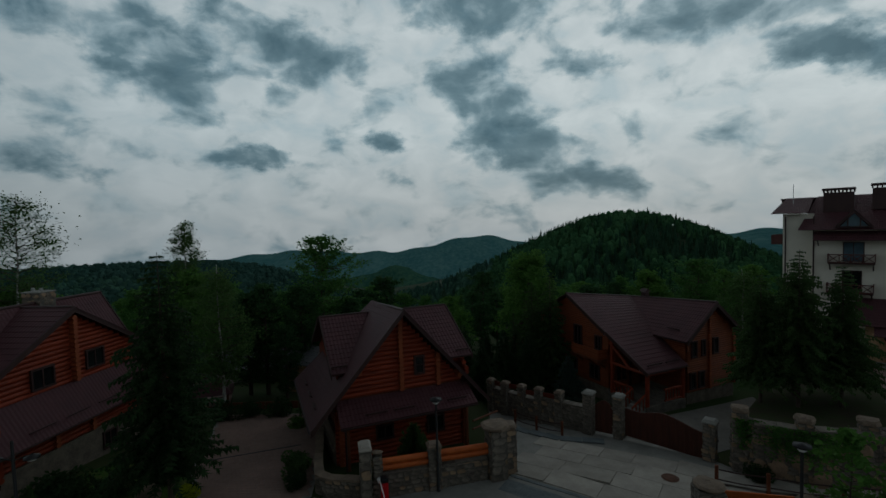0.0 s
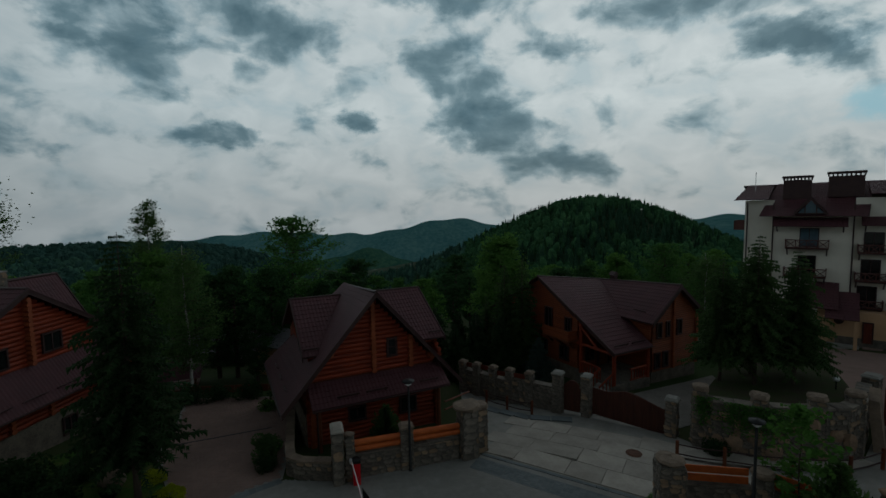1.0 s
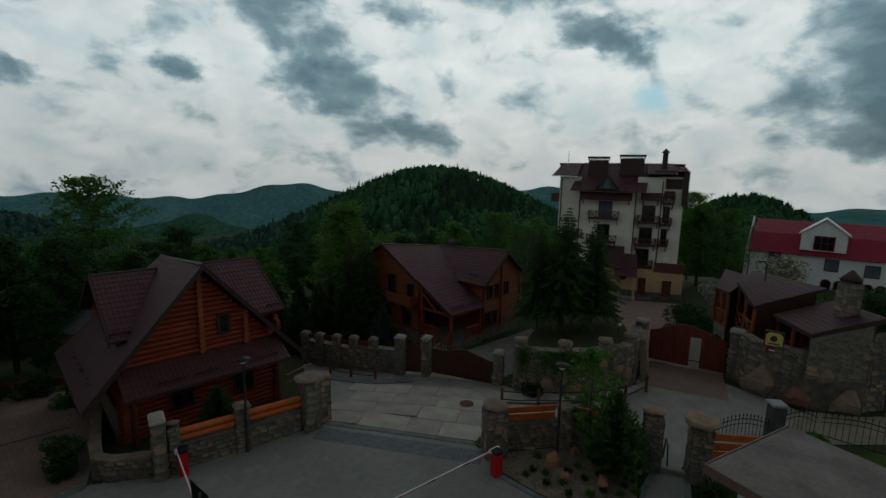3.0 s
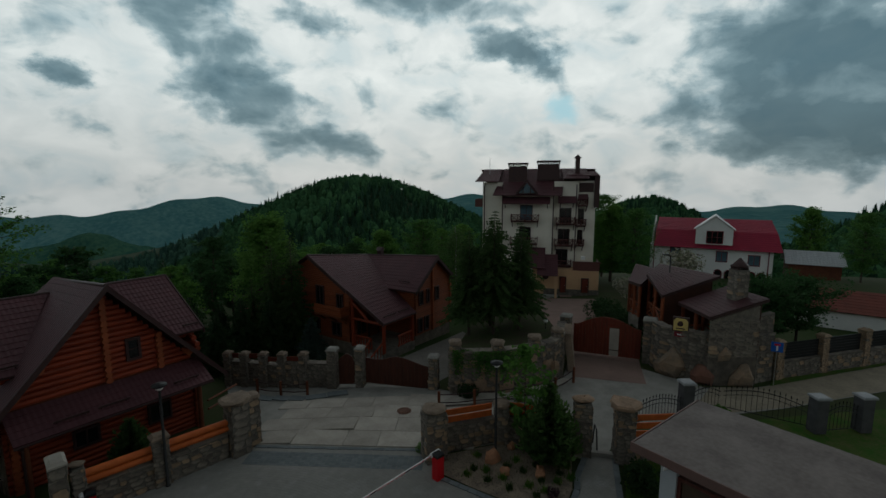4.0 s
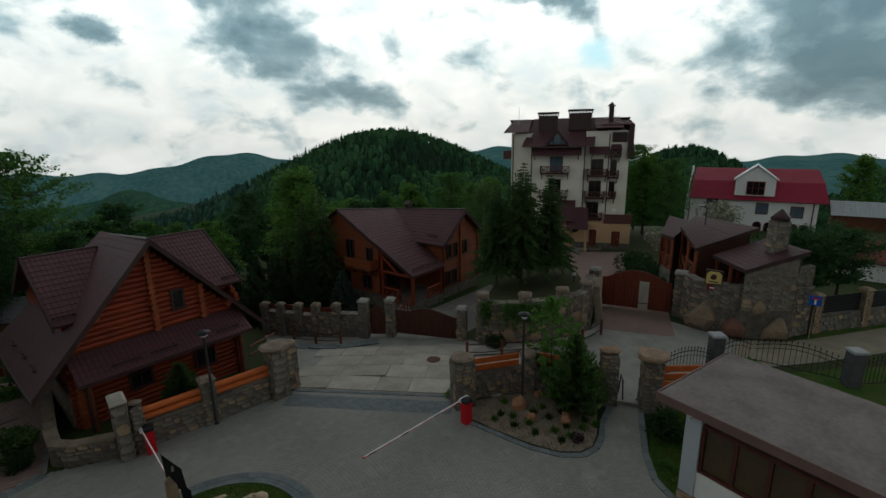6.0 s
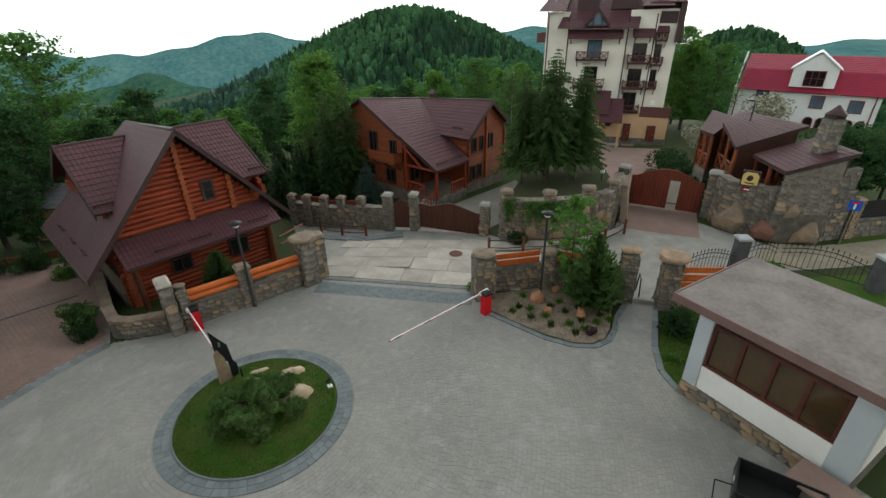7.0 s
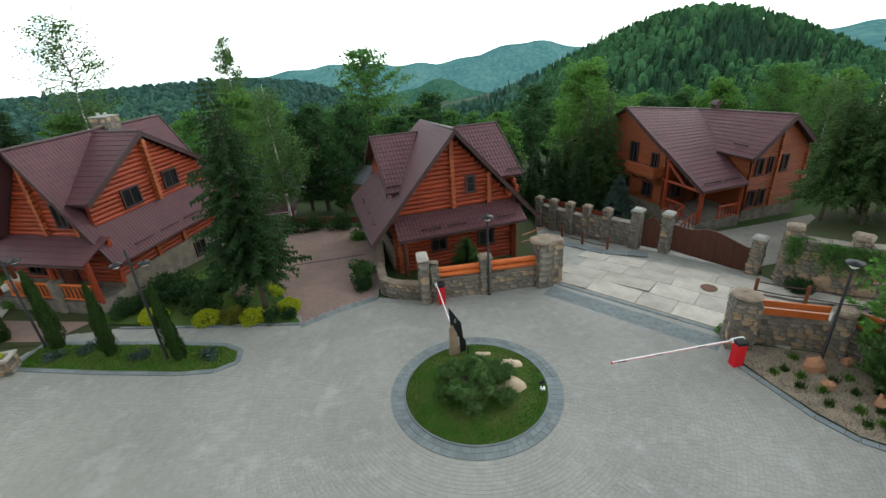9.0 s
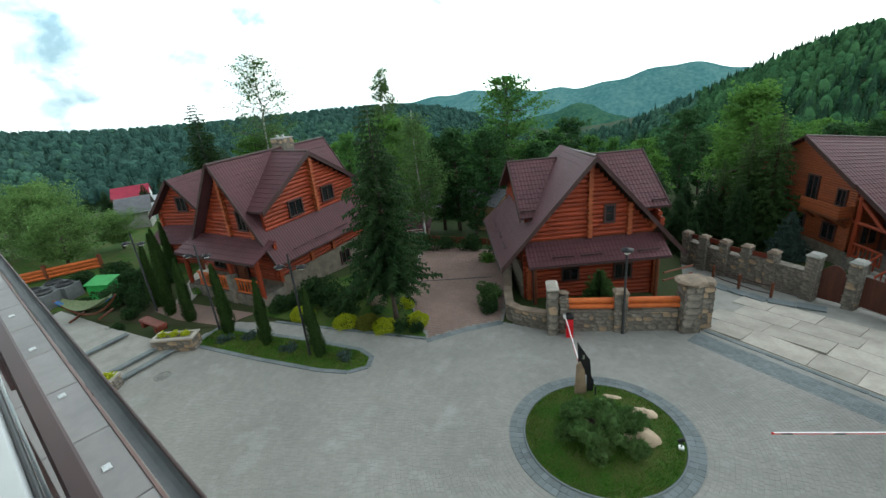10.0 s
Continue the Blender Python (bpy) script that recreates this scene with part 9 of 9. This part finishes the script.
for x, y, s, me, lab in ((-7.2, 21.5, 1.0, LIME, "light green shrub beside the driveway"), (-6.7, 19.6, 0.7, DARKB[1], "dark shrub beside the driveway"), (-9.3, 27.6, 1.2, LIME, "light green shrub by the log house"), (-8.4, 28.6, 1.1, DARKB[2], "green shrub at the driveway's end"), (-11.4, 30.2, 1.1, DARKB[0], "green shrub at the driveway's end"), (-13.2, 30.0, 1.0, DARKB[1], "green shrub at the driveway's end"), (-14.6, 29.6, 1.1, DARKB[2], "green shrub at the driveway's end"), (8.75, 16.0, 0.6, LIME, "small green shrub beside the pillar"), (13.1, 18.9, 0.8, DARKB[1], "green shrub below the garden wall"), (14.3, 9.4, 1.0, DARKB[0], "green conifer shrub beside the gatehouse"), (12.9, 8.4, 0.6, LIME, "light green shrub beside the gatehouse"), (20.3, 11.2, 1.1, LIME, "green shrub behind the gatehouse"), (22.3, 10.8, 1.1, LIME, "green shrub by the iron fence"), (-25.0, 18.2, 1.0, LIME, "green shrub on the path"), (-27.2, 23.4, 1.2, LIME, "green shrub on the path"), (-28.8, 24.6, 1.3, LIME, "green shrub on the path"), (-25.5, 13.2, 0.6, DARKB[0], "green shrub behind the bench"), (28.6, 20.3, 1.5, DARKB[1], "green shrub beside the gate"), (27.4, 18.9, 1.4, DARKB[2], "green shrub beside the gate"), (29.6, 21.8, 1.6, DARKB[0], "green shrub beside the gate"), (30.6, 23.4, 1.7, DARKB[0], "green shrub beside the hotel yard"), (31.8, 25.2, 1.7, DARKB[1], "green shrub beside the hotel yard"), (33.4, 26.8, 1.7, DARKB[2], "green shrub beside the hotel yard"), (35.2, 28.6, 1.5, LIME, "light green shrub beside the hotel yard"), (33.6, 23.6, 1.6, LIME, "light green shrub behind the pavilions"), (36.5, 25.0, 1.8, DARKB[0], "green shrub behind the pavilions")):
    shrub(x, y, me, lab, scale=s, turn=x * 31, group="garden shrubs")
BLOSSOM = bush_mesh(1.6, 33, mat("blossom", (0.45, 0.38, 0.34), (0.12, 0.16, 0.05), 3, 0.8, per=0.3), 1500, 0.11, 1.3, 10)
shrub(46.5, 27.5, BLOSSOM, "shrub in white blossom before the red-roofed house", z=1.0, scale=1.4)
shrub(41.5, 30.5, BLOSSOM, "shrub in pale blossom beside the hotel", z=-0.8, scale=0.9)

for i, (x, y, sc) in enumerate(((-29.5, 15.6, 1.3), (-30.0, 17.6, 1.5), (-28.6, 16.6, 1.1), (-32.8, 18.2, 1.4), (-30.6, 14.6, 0.9), (-27.4, 15.9, 0.8), (-34.6, 17.2, 1.2), (-26.6, 14.6, 0.7), (-29.2, 19.0, 1.2))):
    shrub(x, y, DARKB[i % 3], "dark green shrub behind the terrace", scale=sc, turn=50 * i, group="terrace shrubs")

# trailing greenery over the garden wall
for i in range(7):
    s, rng = Shape(), random.Random(90 + i)
    for _ in range(420):
        f = rng.random()
        leaf_card(s, Vector((rng.gauss(0, 0.16), -0.12 - 0.1 * f + rng.gauss(0, 0.04), -f * rng.uniform(0.5, 1.5))), 0.06, rng)
    ob = whole("creeper", s, LEAF, "trailing green creeper hanging over the garden wall", "creeper", pose(12.95 + 0.42 * i, 19.75 - 0.22 * i - (0.4 if i > 1 else 0), 2.45, 0, 0, -40), group="creepers")

# cloud pine on the island
def cloud_pine():
    t = thing("cloud_pine", "low sprawling pine with cloud-shaped pads on the island", "pine", pose(-0.95, 12.3, 0.2))
    s = Shape()
    rng = random.Random(6)
    # plump pads in a ring round an open middle
    pads = []
    for i in range(8):
        a = 2 * math.pi * i / 8 + rng.uniform(-0.2, 0.2)
        r = rng.uniform(0.66, 0.95)
        pads.append((Vector((r * math.cos(a) - 0.05, r * math.sin(a) * 0.95 - 0.05, rng.uniform(0.42, 0.74))), rng.uniform(0.32, 0.42)))
    for i in range(6):
        a = 2 * math.pi * i / 6 + 0.5
        pads.append((Vector((1.22 * math.cos(a), 1.12 * math.sin(a), rng.uniform(0.2, 0.36))), rng.uniform(0.25, 0.34)))
    pads.append((Vector((0.2, -0.3, 0.92)), 0.36))
    for p, R in pads:
        m = Vector((p.x * 0.4, p.y * 0.4, 0.4))
        s.path([(0, 0, -0.1), m, p], 0.04, 6)
    part("branch_frame", s, BARK, t)
    for p, R in pads:
        c = Shape()
        c.blob((p.x, p.y, p.z), R * 0.8, rng, 9, 6, 0.2, (1, 1, 0.62))
        tufts = []
        for _ in range(34):
            d = Vector((rng.gauss(0, 1), rng.gauss(0, 1), rng.gauss(0.25, 0.8))).normalized()
            tufts.append((p + Vector((d.x * R, d.y * R, d.z * R * 0.62)) * rng.uniform(0.72, 1.0), d))
        for q, d in tufts:
            for _ in range(46):
                e = (d * 0.6 + Vector((rng.gauss(0, 0.6), rng.gauss(0, 0.6), 0.45 + rng.gauss(0, 0.5)))).normalized()
                up = e * rng.uniform(0.07, 0.15)
                side = up.orthogonal().normalized() * 0.014
                o = q + Vector((rng.gauss(0, 0.035), rng.gauss(0, 0.035), rng.gauss(0, 0.03)))
                k = len(c.v)
                c.v += [tuple(o - side), tuple(o + side), tuple(o + up)]
                c.f.append((k, k + 1, k + 2))
                c.s.append(False)
                c.uv += [(0.0, 0.0)] * 3
        part("needle_pad", c, PINE_GREEN, t)
    return t


cloud_pine()

# tufts in the gravel bed
TUFT = []
for k, m in enumerate((GRASS, THUJA)):
    c, rng = Shape(), random.Random(50 + k)
    for _ in range(120):
        a, l = rng.uniform(0, 6.28), rng.uniform(0.12, 0.3)
        d = Vector((math.cos(a) * rng.uniform(0.1, 0.5), math.sin(a) * rng.uniform(0.1, 0.5), 1)).normalized() * l
        p = Vector((rng.gauss(0, 0.07), rng.gauss(0, 0.07), 0))
        sd = Vector((-math.sin(a), math.cos(a), 0)) * 0.012
        i = len(c.v)
        c.v += [tuple(p - sd), tuple(p + sd), tuple(p + d)]
        c.f.append((i, i + 1, i + 2))
        c.s.append(False)
        c.uv += [(0.0, 0.0)] * 3
    TUFT.append(c.mesh("tuft", m))
PURPLE = bush_mesh(0.25, 40, mat("purple_leaves", (0.05, 0.025, 0.03), (0.035, 0.018, 0.022), 3, 0.7, per=0.3), 260, 0.05, 0.8, 4)
rng = random.Random(21)
for i, (x, y) in enumerate(((9.35, 13.6), (9.75, 13.75), (10.1, 13.4), (9.8, 12.9), (10.35, 12.7), (10.2, 12.1), (10.9, 11.8), (11.3, 12.6), (11.55, 13.3), (11.0, 13.2), (11.2, 11.3), (10.75, 11.25), (11.95, 11.4), (12.4, 11.75), (12.55, 11.3), (12.0, 12.6), (10.4, 14.4), (11.5, 11.8), (12.95, 11.9))):
    whole("grass_tuft", TUFT[i % 2], None, "small green tuft in the gravel", "plant", pose(x, y, 0.03, 0, 0, 60 * i) @ Matrix.Diagonal((1.1, 1.1, rng.uniform(0.8, 1.2), 1)), group="gravel tufts")
whole("purple_plant", PURPLE, None, "dark purple small shrub in the gravel", "plant", pose(11.35, 10.9, 0.03))


def scatter_blades(name, test, box, n, z, label, seed, h=(0.04, 0.09)):
    rng, s = random.Random(seed), Shape()
    while n > 0:
        x, y = rng.uniform(box[0], box[1]), rng.uniform(box[2], box[3])
        if not test(x, y):
            continue
        n -= 1
        a, l = rng.uniform(0, 6.28), rng.uniform(*h)
        zz = z(x, y)
        k = len(s.v)
        s.v += [(x - 0.012 * math.sin(a), y + 0.012 * math.cos(a), zz), (x + 0.012 * math.sin(a), y - 0.012 * math.cos(a), zz), (x + math.cos(a) * l * 0.5, y + math.sin(a) * l * 0.5, zz + l)]
        s.f.append((k, k + 1, k + 2))
        s.s.append(False)
        s.uv += [(0.0, 0.0)] * 3
    return whole(name, s, GRASS, label, "grass", kind="stuff")


def mound(x, y):
    r = math.hypot(x - ISLAND[0], y - ISLAND[1])
    return 0.03 + 0.18 * max(0, 1 - (r / 2.49) ** 2)


scatter_blades("grass", lambda x, y: math.hypot(x - ISLAND[0], y - ISLAND[1]) < 2.45, (-3.5, 1.6, 10.0, 15.2), 30000, mound, "short grass on the island", 1)
scatter_blades("grass", lambda x, y: inside(x, y, STRIP) and edge_gap(x, y, STRIP) > 0.12, (-20.3, -10.5, 13.0, 15.2), 14000, lambda x, y: 0.02, "short grass in the strip", 2)
HB = [(15.0, 10.8), (12.95, 9.15), (12.15, 8.15), (12.05, 7.5), (13.6, 7.5), (16.3, 10.1)]
scatter_blades("grass", lambda x, y: inside(x, y, HB), (12, 16.4, 7.4, 10.9), 6000, lambda x, y: 0.01, "short grass beside the gatehouse", 3)


def pebbles():
    rng, s = random.Random(4), Shape()
    n = 4200
    while n > 0:
        x, y = rng.uniform(8.3, 14), rng.uniform(10.3, 15.4)
        if not inside(x, y, BED):
            continue
        n -= 1
        r, a = rng.uniform(0.018, 0.045), rng.uniform(0, 6.28)
        k = len(s.v)
        s.v += [(x + r * math.cos(a + i * 1.5708), y + r * math.sin(a + i * 1.5708) * 0.8, 0.025) for i in range(4)] + [(x, y, 0.03 + r * 0.7)]
        for i in range(4):
            s.f.append((k + i, k + (i + 1) % 4, k + 4))
            s.s.append(True)
            s.uv += [(0.0, 0.0)] * 3
    whole("pebbles", s, PEBBLE, "tan pebbles of the gravel bed", "gravel", kind="stuff")


pebbles()


# ---- woods on the hills ----
def far_woods():
    rng = random.Random(99)
    near_leafy, near_dark, far_leafy, far_dark = Shape(), Shape(), Shape(), Shape()

    def crown(s, x, y, z, h, r):
        k, n = len(s.v), 5
        rings = [(0.75, 0.2), (1.0, 0.5), (0.62, 0.84)]
        for f, t in rings:
            for i in range(n):
                a = 2 * math.pi * i / n + rng.uniform(-0.3, 0.3)
                w = r * f * rng.uniform(0.62, 1.0)
                s.v.append((x + w * math.cos(a), y + w * math.sin(a), z + h * (t + rng.uniform(-0.08, 0.08))))
        s.v.append((x, y, z + h * 0.97))
        for j in range(len(rings) - 1):
            for i in range(n):
                s.f.append((k + j * n + i, k + j * n + (i + 1) % n, k + (j + 1) * n + (i + 1) % n, k + (j + 1) * n + i))
                s.s.append(False)
                s.uv += [(0.0, 0.0)] * 4
        for i in range(n):
            s.f.append((k + 2 * n + i, k + 2 * n + (i + 1) % n, k + 3 * n))
            s.s.append(False)
            s.uv += [(0.0, 0.0)] * 3
        # loose sprays of leaves make the outline
        for _ in range(26 if math.hypot(x, y) < 230 else 13):
            u, a = rng.uniform(-0.5, 1), rng.uniform(0, 6.28)
            q = math.sqrt(1 - u * u) * r * rng.uniform(0.75, 1.15)
            leaf_card(s, Vector((x + q * math.cos(a), y + q * math.sin(a), z + h * (0.55 + 0.45 * u))), rng.uniform(0.25, 0.6), rng, 0.7)

    def cone(s, x, y, z, h, r):
        n = 5
        for b, t, w in ((0.08, 0.62, 0.85), (0.42, 1.0, 0.5)):
            k = len(s.v)
            for i in range(n):
                a = 2 * math.pi * i / n + rng.uniform(-0.3, 0.3)
                q = r * w * rng.uniform(0.65, 1.1)
                s.v.append((x + q * math.cos(a), y + q * math.sin(a), z + h * (b + rng.uniform(-0.03, 0.03))))
            s.v.append((x, y, z + h * t))
            for i in range(n):
                s.f.append((k + i, k + (i + 1) % n, k + n))
                s.s.append(False)
                s.uv += [(0.0, 0.0)] * 3
        for _ in range(26 if math.hypot(x, y) < 230 else 13):
            u, a = rng.random() ** 1.3, rng.uniform(0, 6.28)
            q, w = r * (1 - u) * 0.8, r * rng.uniform(0.25, 0.42)
            k = len(s.v)
            zc = z + h * (0.1 + 0.88 * u)
            s.v += [(x + q * math.cos(a - 0.35), y + q * math.sin(a - 0.35), zc + 0.35), (x + q * math.cos(a + 0.35), y + q * math.sin(a + 0.35), zc + 0.35), (x + (q + w) * math.cos(a), y + (q + w) * math.sin(a), zc - 0.45)]
            s.f.append((k, k + 1, k + 2))
            s.s.append(False)
            s.uv += [(0.0, 0.0)] * 3

    count = 0
    for az0, az1, r0, r1, step in ((-82, 92, 100, 150, 4.2), (-82, 92, 150, 260, 4.5), (-82, 92, 260, 395, 5.2)):
        r = r0
        while r < r1:
            n = int(radians(az1 - az0) * r / step)
            for i in range(n):
                az = az0 + (az1 - az0) * (i + rng.random()) / n
                rr = r + rng.uniform(-0.6, 0.6) * step
                x, y = rr * math.sin(radians(az)), rr * math.cos(radians(az))
                if az > 50 and rr < 125 or az < -40 and rr < 165:
                    continue
                z = land_z(x, y) - 0.5
                # trees far off or to the left take the haze-coloured copies
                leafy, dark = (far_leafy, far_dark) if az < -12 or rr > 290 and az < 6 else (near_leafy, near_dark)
                mixn = noise.noise(Vector((x * 0.012, y * 0.012, 3.0))) + (0.25 if rr > 300 else 0) + (0.42 if az < -15 else 0)
                if mixn + rng.uniform(-0.35, 0.35) > (0.1 if az < -10 else 0.22):
                    if az < -10 and rng.random() < 0.72:
                        h = rng.uniform(5, 6.4)
                        crown(dark, x, y, z, h, h * rng.uniform(0.42, 0.55))
                        continue
                    h = rng.uniform(6, 7.2) if az < -10 else rng.uniform(6.5, 9.0) * (1.3 if rng.random() < 0.05 else 1)
                    cone(dark, x, y, z, h, h * rng.uniform(0.19, 0.27))
                else:
                    h = rng.uniform(4.8, 6.2) if az < -12 else rng.uniform(5.5, 8.5)
                    crown(leafy, x, y, z, h, h * (rng.uniform(0.4, 0.52) if az < -12 else rng.uniform(0.24, 0.38)))
                count += 1
            r += step * 0.9
    whole("far_woods", near_leafy, WOODS, "leafy woods covering the hillsides", "woods", kind="stuff")
    whole("far_spruces", near_dark, WOODS_DARK, "dark spruces scattered over the hills", "woods", kind="stuff")
    whole("far_woods", far_leafy, WOODS_HAZE, "leafy far hillside woods tinted blue-green for haze", "woods", kind="stuff")
    whole("far_spruces", far_dark, SPRUCE_HAZE, "dark far hillside woods tinted blue-green for haze", "woods", kind="stuff")


far_woods()


def mid_woods():
    """Trees on the slope behind the houses, as many leaves."""
    rng = random.Random(17)
    for i in range(64):
        az = -36 + 78 * (i + rng.random()) / 64
        d = rng.uniform(58, 98)
        if 37 < az < 50:
            continue
        dark = rng.random() < 0.3
        tree("spruce" if dark else "tree", SLOPE_SPRUCE if dark else rng.choice(SLOPE_TREES), None, *by(az, d), "dark spruce on the slope" if dark else "leafy tree on the slope", z=land_z(*by(az, d)), turn=rng.uniform(0, 360), scale=rng.uniform(0.6, 0.95), group="slope trees")


mid_woods()
balcony()
facade = Shape()
facade.box(-6, 9, 0.75, 12, -10.4, -0.31)
whole("wall_balcony", facade, WHITE, "plain wall under the balcony", "wall", pose(-2.1, 0.95, 10.0, 0, 0, math.degrees(math.atan2(0.327, -0.945))), kind="structure")
# building behind the eye, out of view; its height is set to block sky light
unseen_front = Shape()
unseen_front.box(-26, 26, 2.4, 14, -10.4, 6.5)
whole("wall_behind", unseen_front, PLASTER, "plain unseen wall behind the balcony, blocking sky light", "wall", pose(-2.1, 0.95, 10.0, 0, 0, math.degrees(math.atan2(0.327, -0.945))), kind="structure")


# ---- pavers and slabs, piece by piece ----
def piece_mesh(name, w, d, h, material, bev=0.012):
    s = Shape()
    s.bevbox(-w / 2, w / 2, -d / 2, d / 2, -h, 0, bev)
    return s.mesh(name, material)


def forecourt_pavers():
    """Courses of grey pavers laid in rings round the island; the nearest ones are objects, the rest one sheet of blocks."""
    rng = random.Random(11)
    cx, cy = ISLAND
    bed = whole("forecourt", Shape_frame(), JOINT, "grey concrete pavers laid in rings over the forecourt", "pavement", kind="structure")
    single = [piece_mesh("paver", w, 0.129, 0.06, PAVER, 0.008) for w in (0.14, 0.18, 0.22)]
    s, count = Shape(), 0
    r = 3.11
    while r < 24:
        n = int(2 * math.pi * r / 0.18)
        off = rng.random()
        i = 0.0
        while i < n:
            k = rng.choice((0.77, 1.0, 1.0, 1.23))
            a = 2 * math.pi * (i + k / 2 + off) / n
            i += k
            x, y = cx + r * math.cos(a), cy + r * math.sin(a)
            if not inside(x, y, PLAZA) or edge_gap(x, y, PLAZA) < 0.03 or inside(x, y, STRIP):
                continue
            w = k * 2 * math.pi * r / n - 0.005
            z = rng.uniform(-0.003, 0.003)
            if 5.2 < y < 6.6 and -2.2 < x < 2.2 and count < 290:
                ob = new("paver", single[0 if k < 0.9 else 1 if k < 1.1 else 2])
                ob.parent = bed
                ob.matrix_basis = pose(x, y, z, 0, 0, math.degrees(a) + 90) @ Matrix.Diagonal((w / (0.14 if k < 0.9 else 0.18 if k < 1.1 else 0.22), 1, 1, 1))
                count += 1
                continue
            u, v = Vector((math.cos(a), math.sin(a))), Vector((-math.sin(a), math.cos(a)))
            p = Vector((x, y))
            c = [p - u * 0.0645 - v * w / 2, p + u * 0.0645 - v * w / 2, p + u * 0.0645 + v * w / 2, p - u * 0.0645 + v * w / 2]
            b = 0.0035
            t = [p + (q - p) * (1 - b / 0.06) for q in c]
            k0 = len(s.v)
            s.v += [(*q, z - 0.004) for q in c] + [(*q, z) for q in t]
            for f in ((4, 5, 6, 7), (0, 1, 5, 4), (1, 2, 6, 5), (2, 3, 7, 6), (3, 0, 4, 7)):
                s.f.append(tuple(k0 + j for j in f))
                s.s.append(False)
                s.uv += [(0.0, 0.0)] * 4
        r += 0.134
    part("pavers", s, PAVER, bed, kind="stuff")


def Shape_frame():
    s = Shape()
    s.box(-21.0, -20.9, 9.5, 9.6, -0.05, -0.03)
    return s


forecourt_pavers()


def drive_pavers():
    s, rng = Shape(), random.Random(5)
    j = 0
    y = 16.4
    while y < 30.6:
        x = -16.2 + (0.1 if j % 2 else 0)
        while x < -5.5:
            if inside(x, y, DRIVE) and edge_gap(x, y, DRIVE) > 0.16:
                z = near_z(x, y) + rng.uniform(-0.002, 0.003)
                z2 = near_z(x, y + 0.11) - near_z(x, y - 0.11)
                k = len(s.v)
                s.v += [(x - 0.098, y - 0.098, z - 0.012 - z2 / 2), (x + 0.098, y - 0.098, z - 0.012 - z2 / 2), (x + 0.098, y + 0.098, z - 0.012 + z2 / 2), (x - 0.098, y + 0.098, z - 0.012 + z2 / 2)]
                s.v += [(x - 0.088, y - 0.088, z - z2 / 2), (x + 0.088, y - 0.088, z - z2 / 2), (x + 0.088, y + 0.088, z + z2 / 2), (x - 0.088, y + 0.088, z + z2 / 2)]
                for f in ((4, 5, 6, 7), (0, 1, 5, 4), (1, 2, 6, 5), (2, 3, 7, 6), (3, 0, 4, 7)):
                    s.f.append(tuple(k + q for q in f))
                    s.s.append(False)
                    s.uv += [(0.0, 0.0)] * 4
            x += 0.204
        y += 0.204
        j += 1
    part("pavers", s, PAVER_RED, DRIVEWAY, kind="stuff")


drive_pavers()
kerb([(-5.9, 18.75), (-7.4, 17.75), (-8.9, 16.4)], 0.36, "dark block band between forecourt and driveway", z=0.006, block=0.25)
kerb([(8.65, 16.05), (2.75, 20.05)], 0.16, "dark band where the forecourt meets the road", z=0.02, block=0.5)
for i in range(7):
    kerb([(8.3 + 0.0766 * (i - 3), 15.2 + 0.1095 * (i - 3)), (2.3 + 0.0766 * (i - 3), 19.4 + 0.1095 * (i - 3))], 0.128, "dark paver apron before the road", z=0.005 + 0.0004 * i, block=0.21)


def road_slabs():
    """Big cast slabs on the road beyond the pillars, uneven at the joints."""
    rng = random.Random(3)
    e = Vector((5.95, -4.1)).normalized()
    f = Vector((e.y, -e.x)) * -1
    o = Vector((2.8, 20.3))
    for j in range(4):
        a = -1.2 * (j % 2) * 0.5
        while a < 9.5:
            w = rng.choice((1.5, 1.9, 2.3))
            c = o + e * (a + w / 2) + f * (0.65 + 1.25 * j)
            a += w
            if not inside(c.x, c.y, SLABS) or edge_gap(c.x, c.y, SLABS) < 0.5:
                continue
            s = Shape()
            s.bevbox(-w / 2 + 0.008, w / 2 - 0.008, -0.616, 0.616, -0.06, 0.0, 0.012)
            ob = part("slab", s, SLAB, ROAD)
            fall = -0.1 if c.y > 20 else 0.0
            ang = math.degrees(math.atan2(e.y, e.x))
            n = Vector((0, -fall, 1)).normalized()
            q = Vector((0, 0, 1)).rotation_difference(n).to_matrix().to_4x4()
            ob.matrix_basis = Matrix.Translation((c.x, c.y, near_z(c.x, c.y) + 0.005 + rng.uniform(0, 0.008))) @ q @ pose(0, 0, 0, rng.uniform(-0.15, 0.15), rng.uniform(-0.15, 0.15), ang + rng.uniform(-0.3, 0.3))


road_slabs()
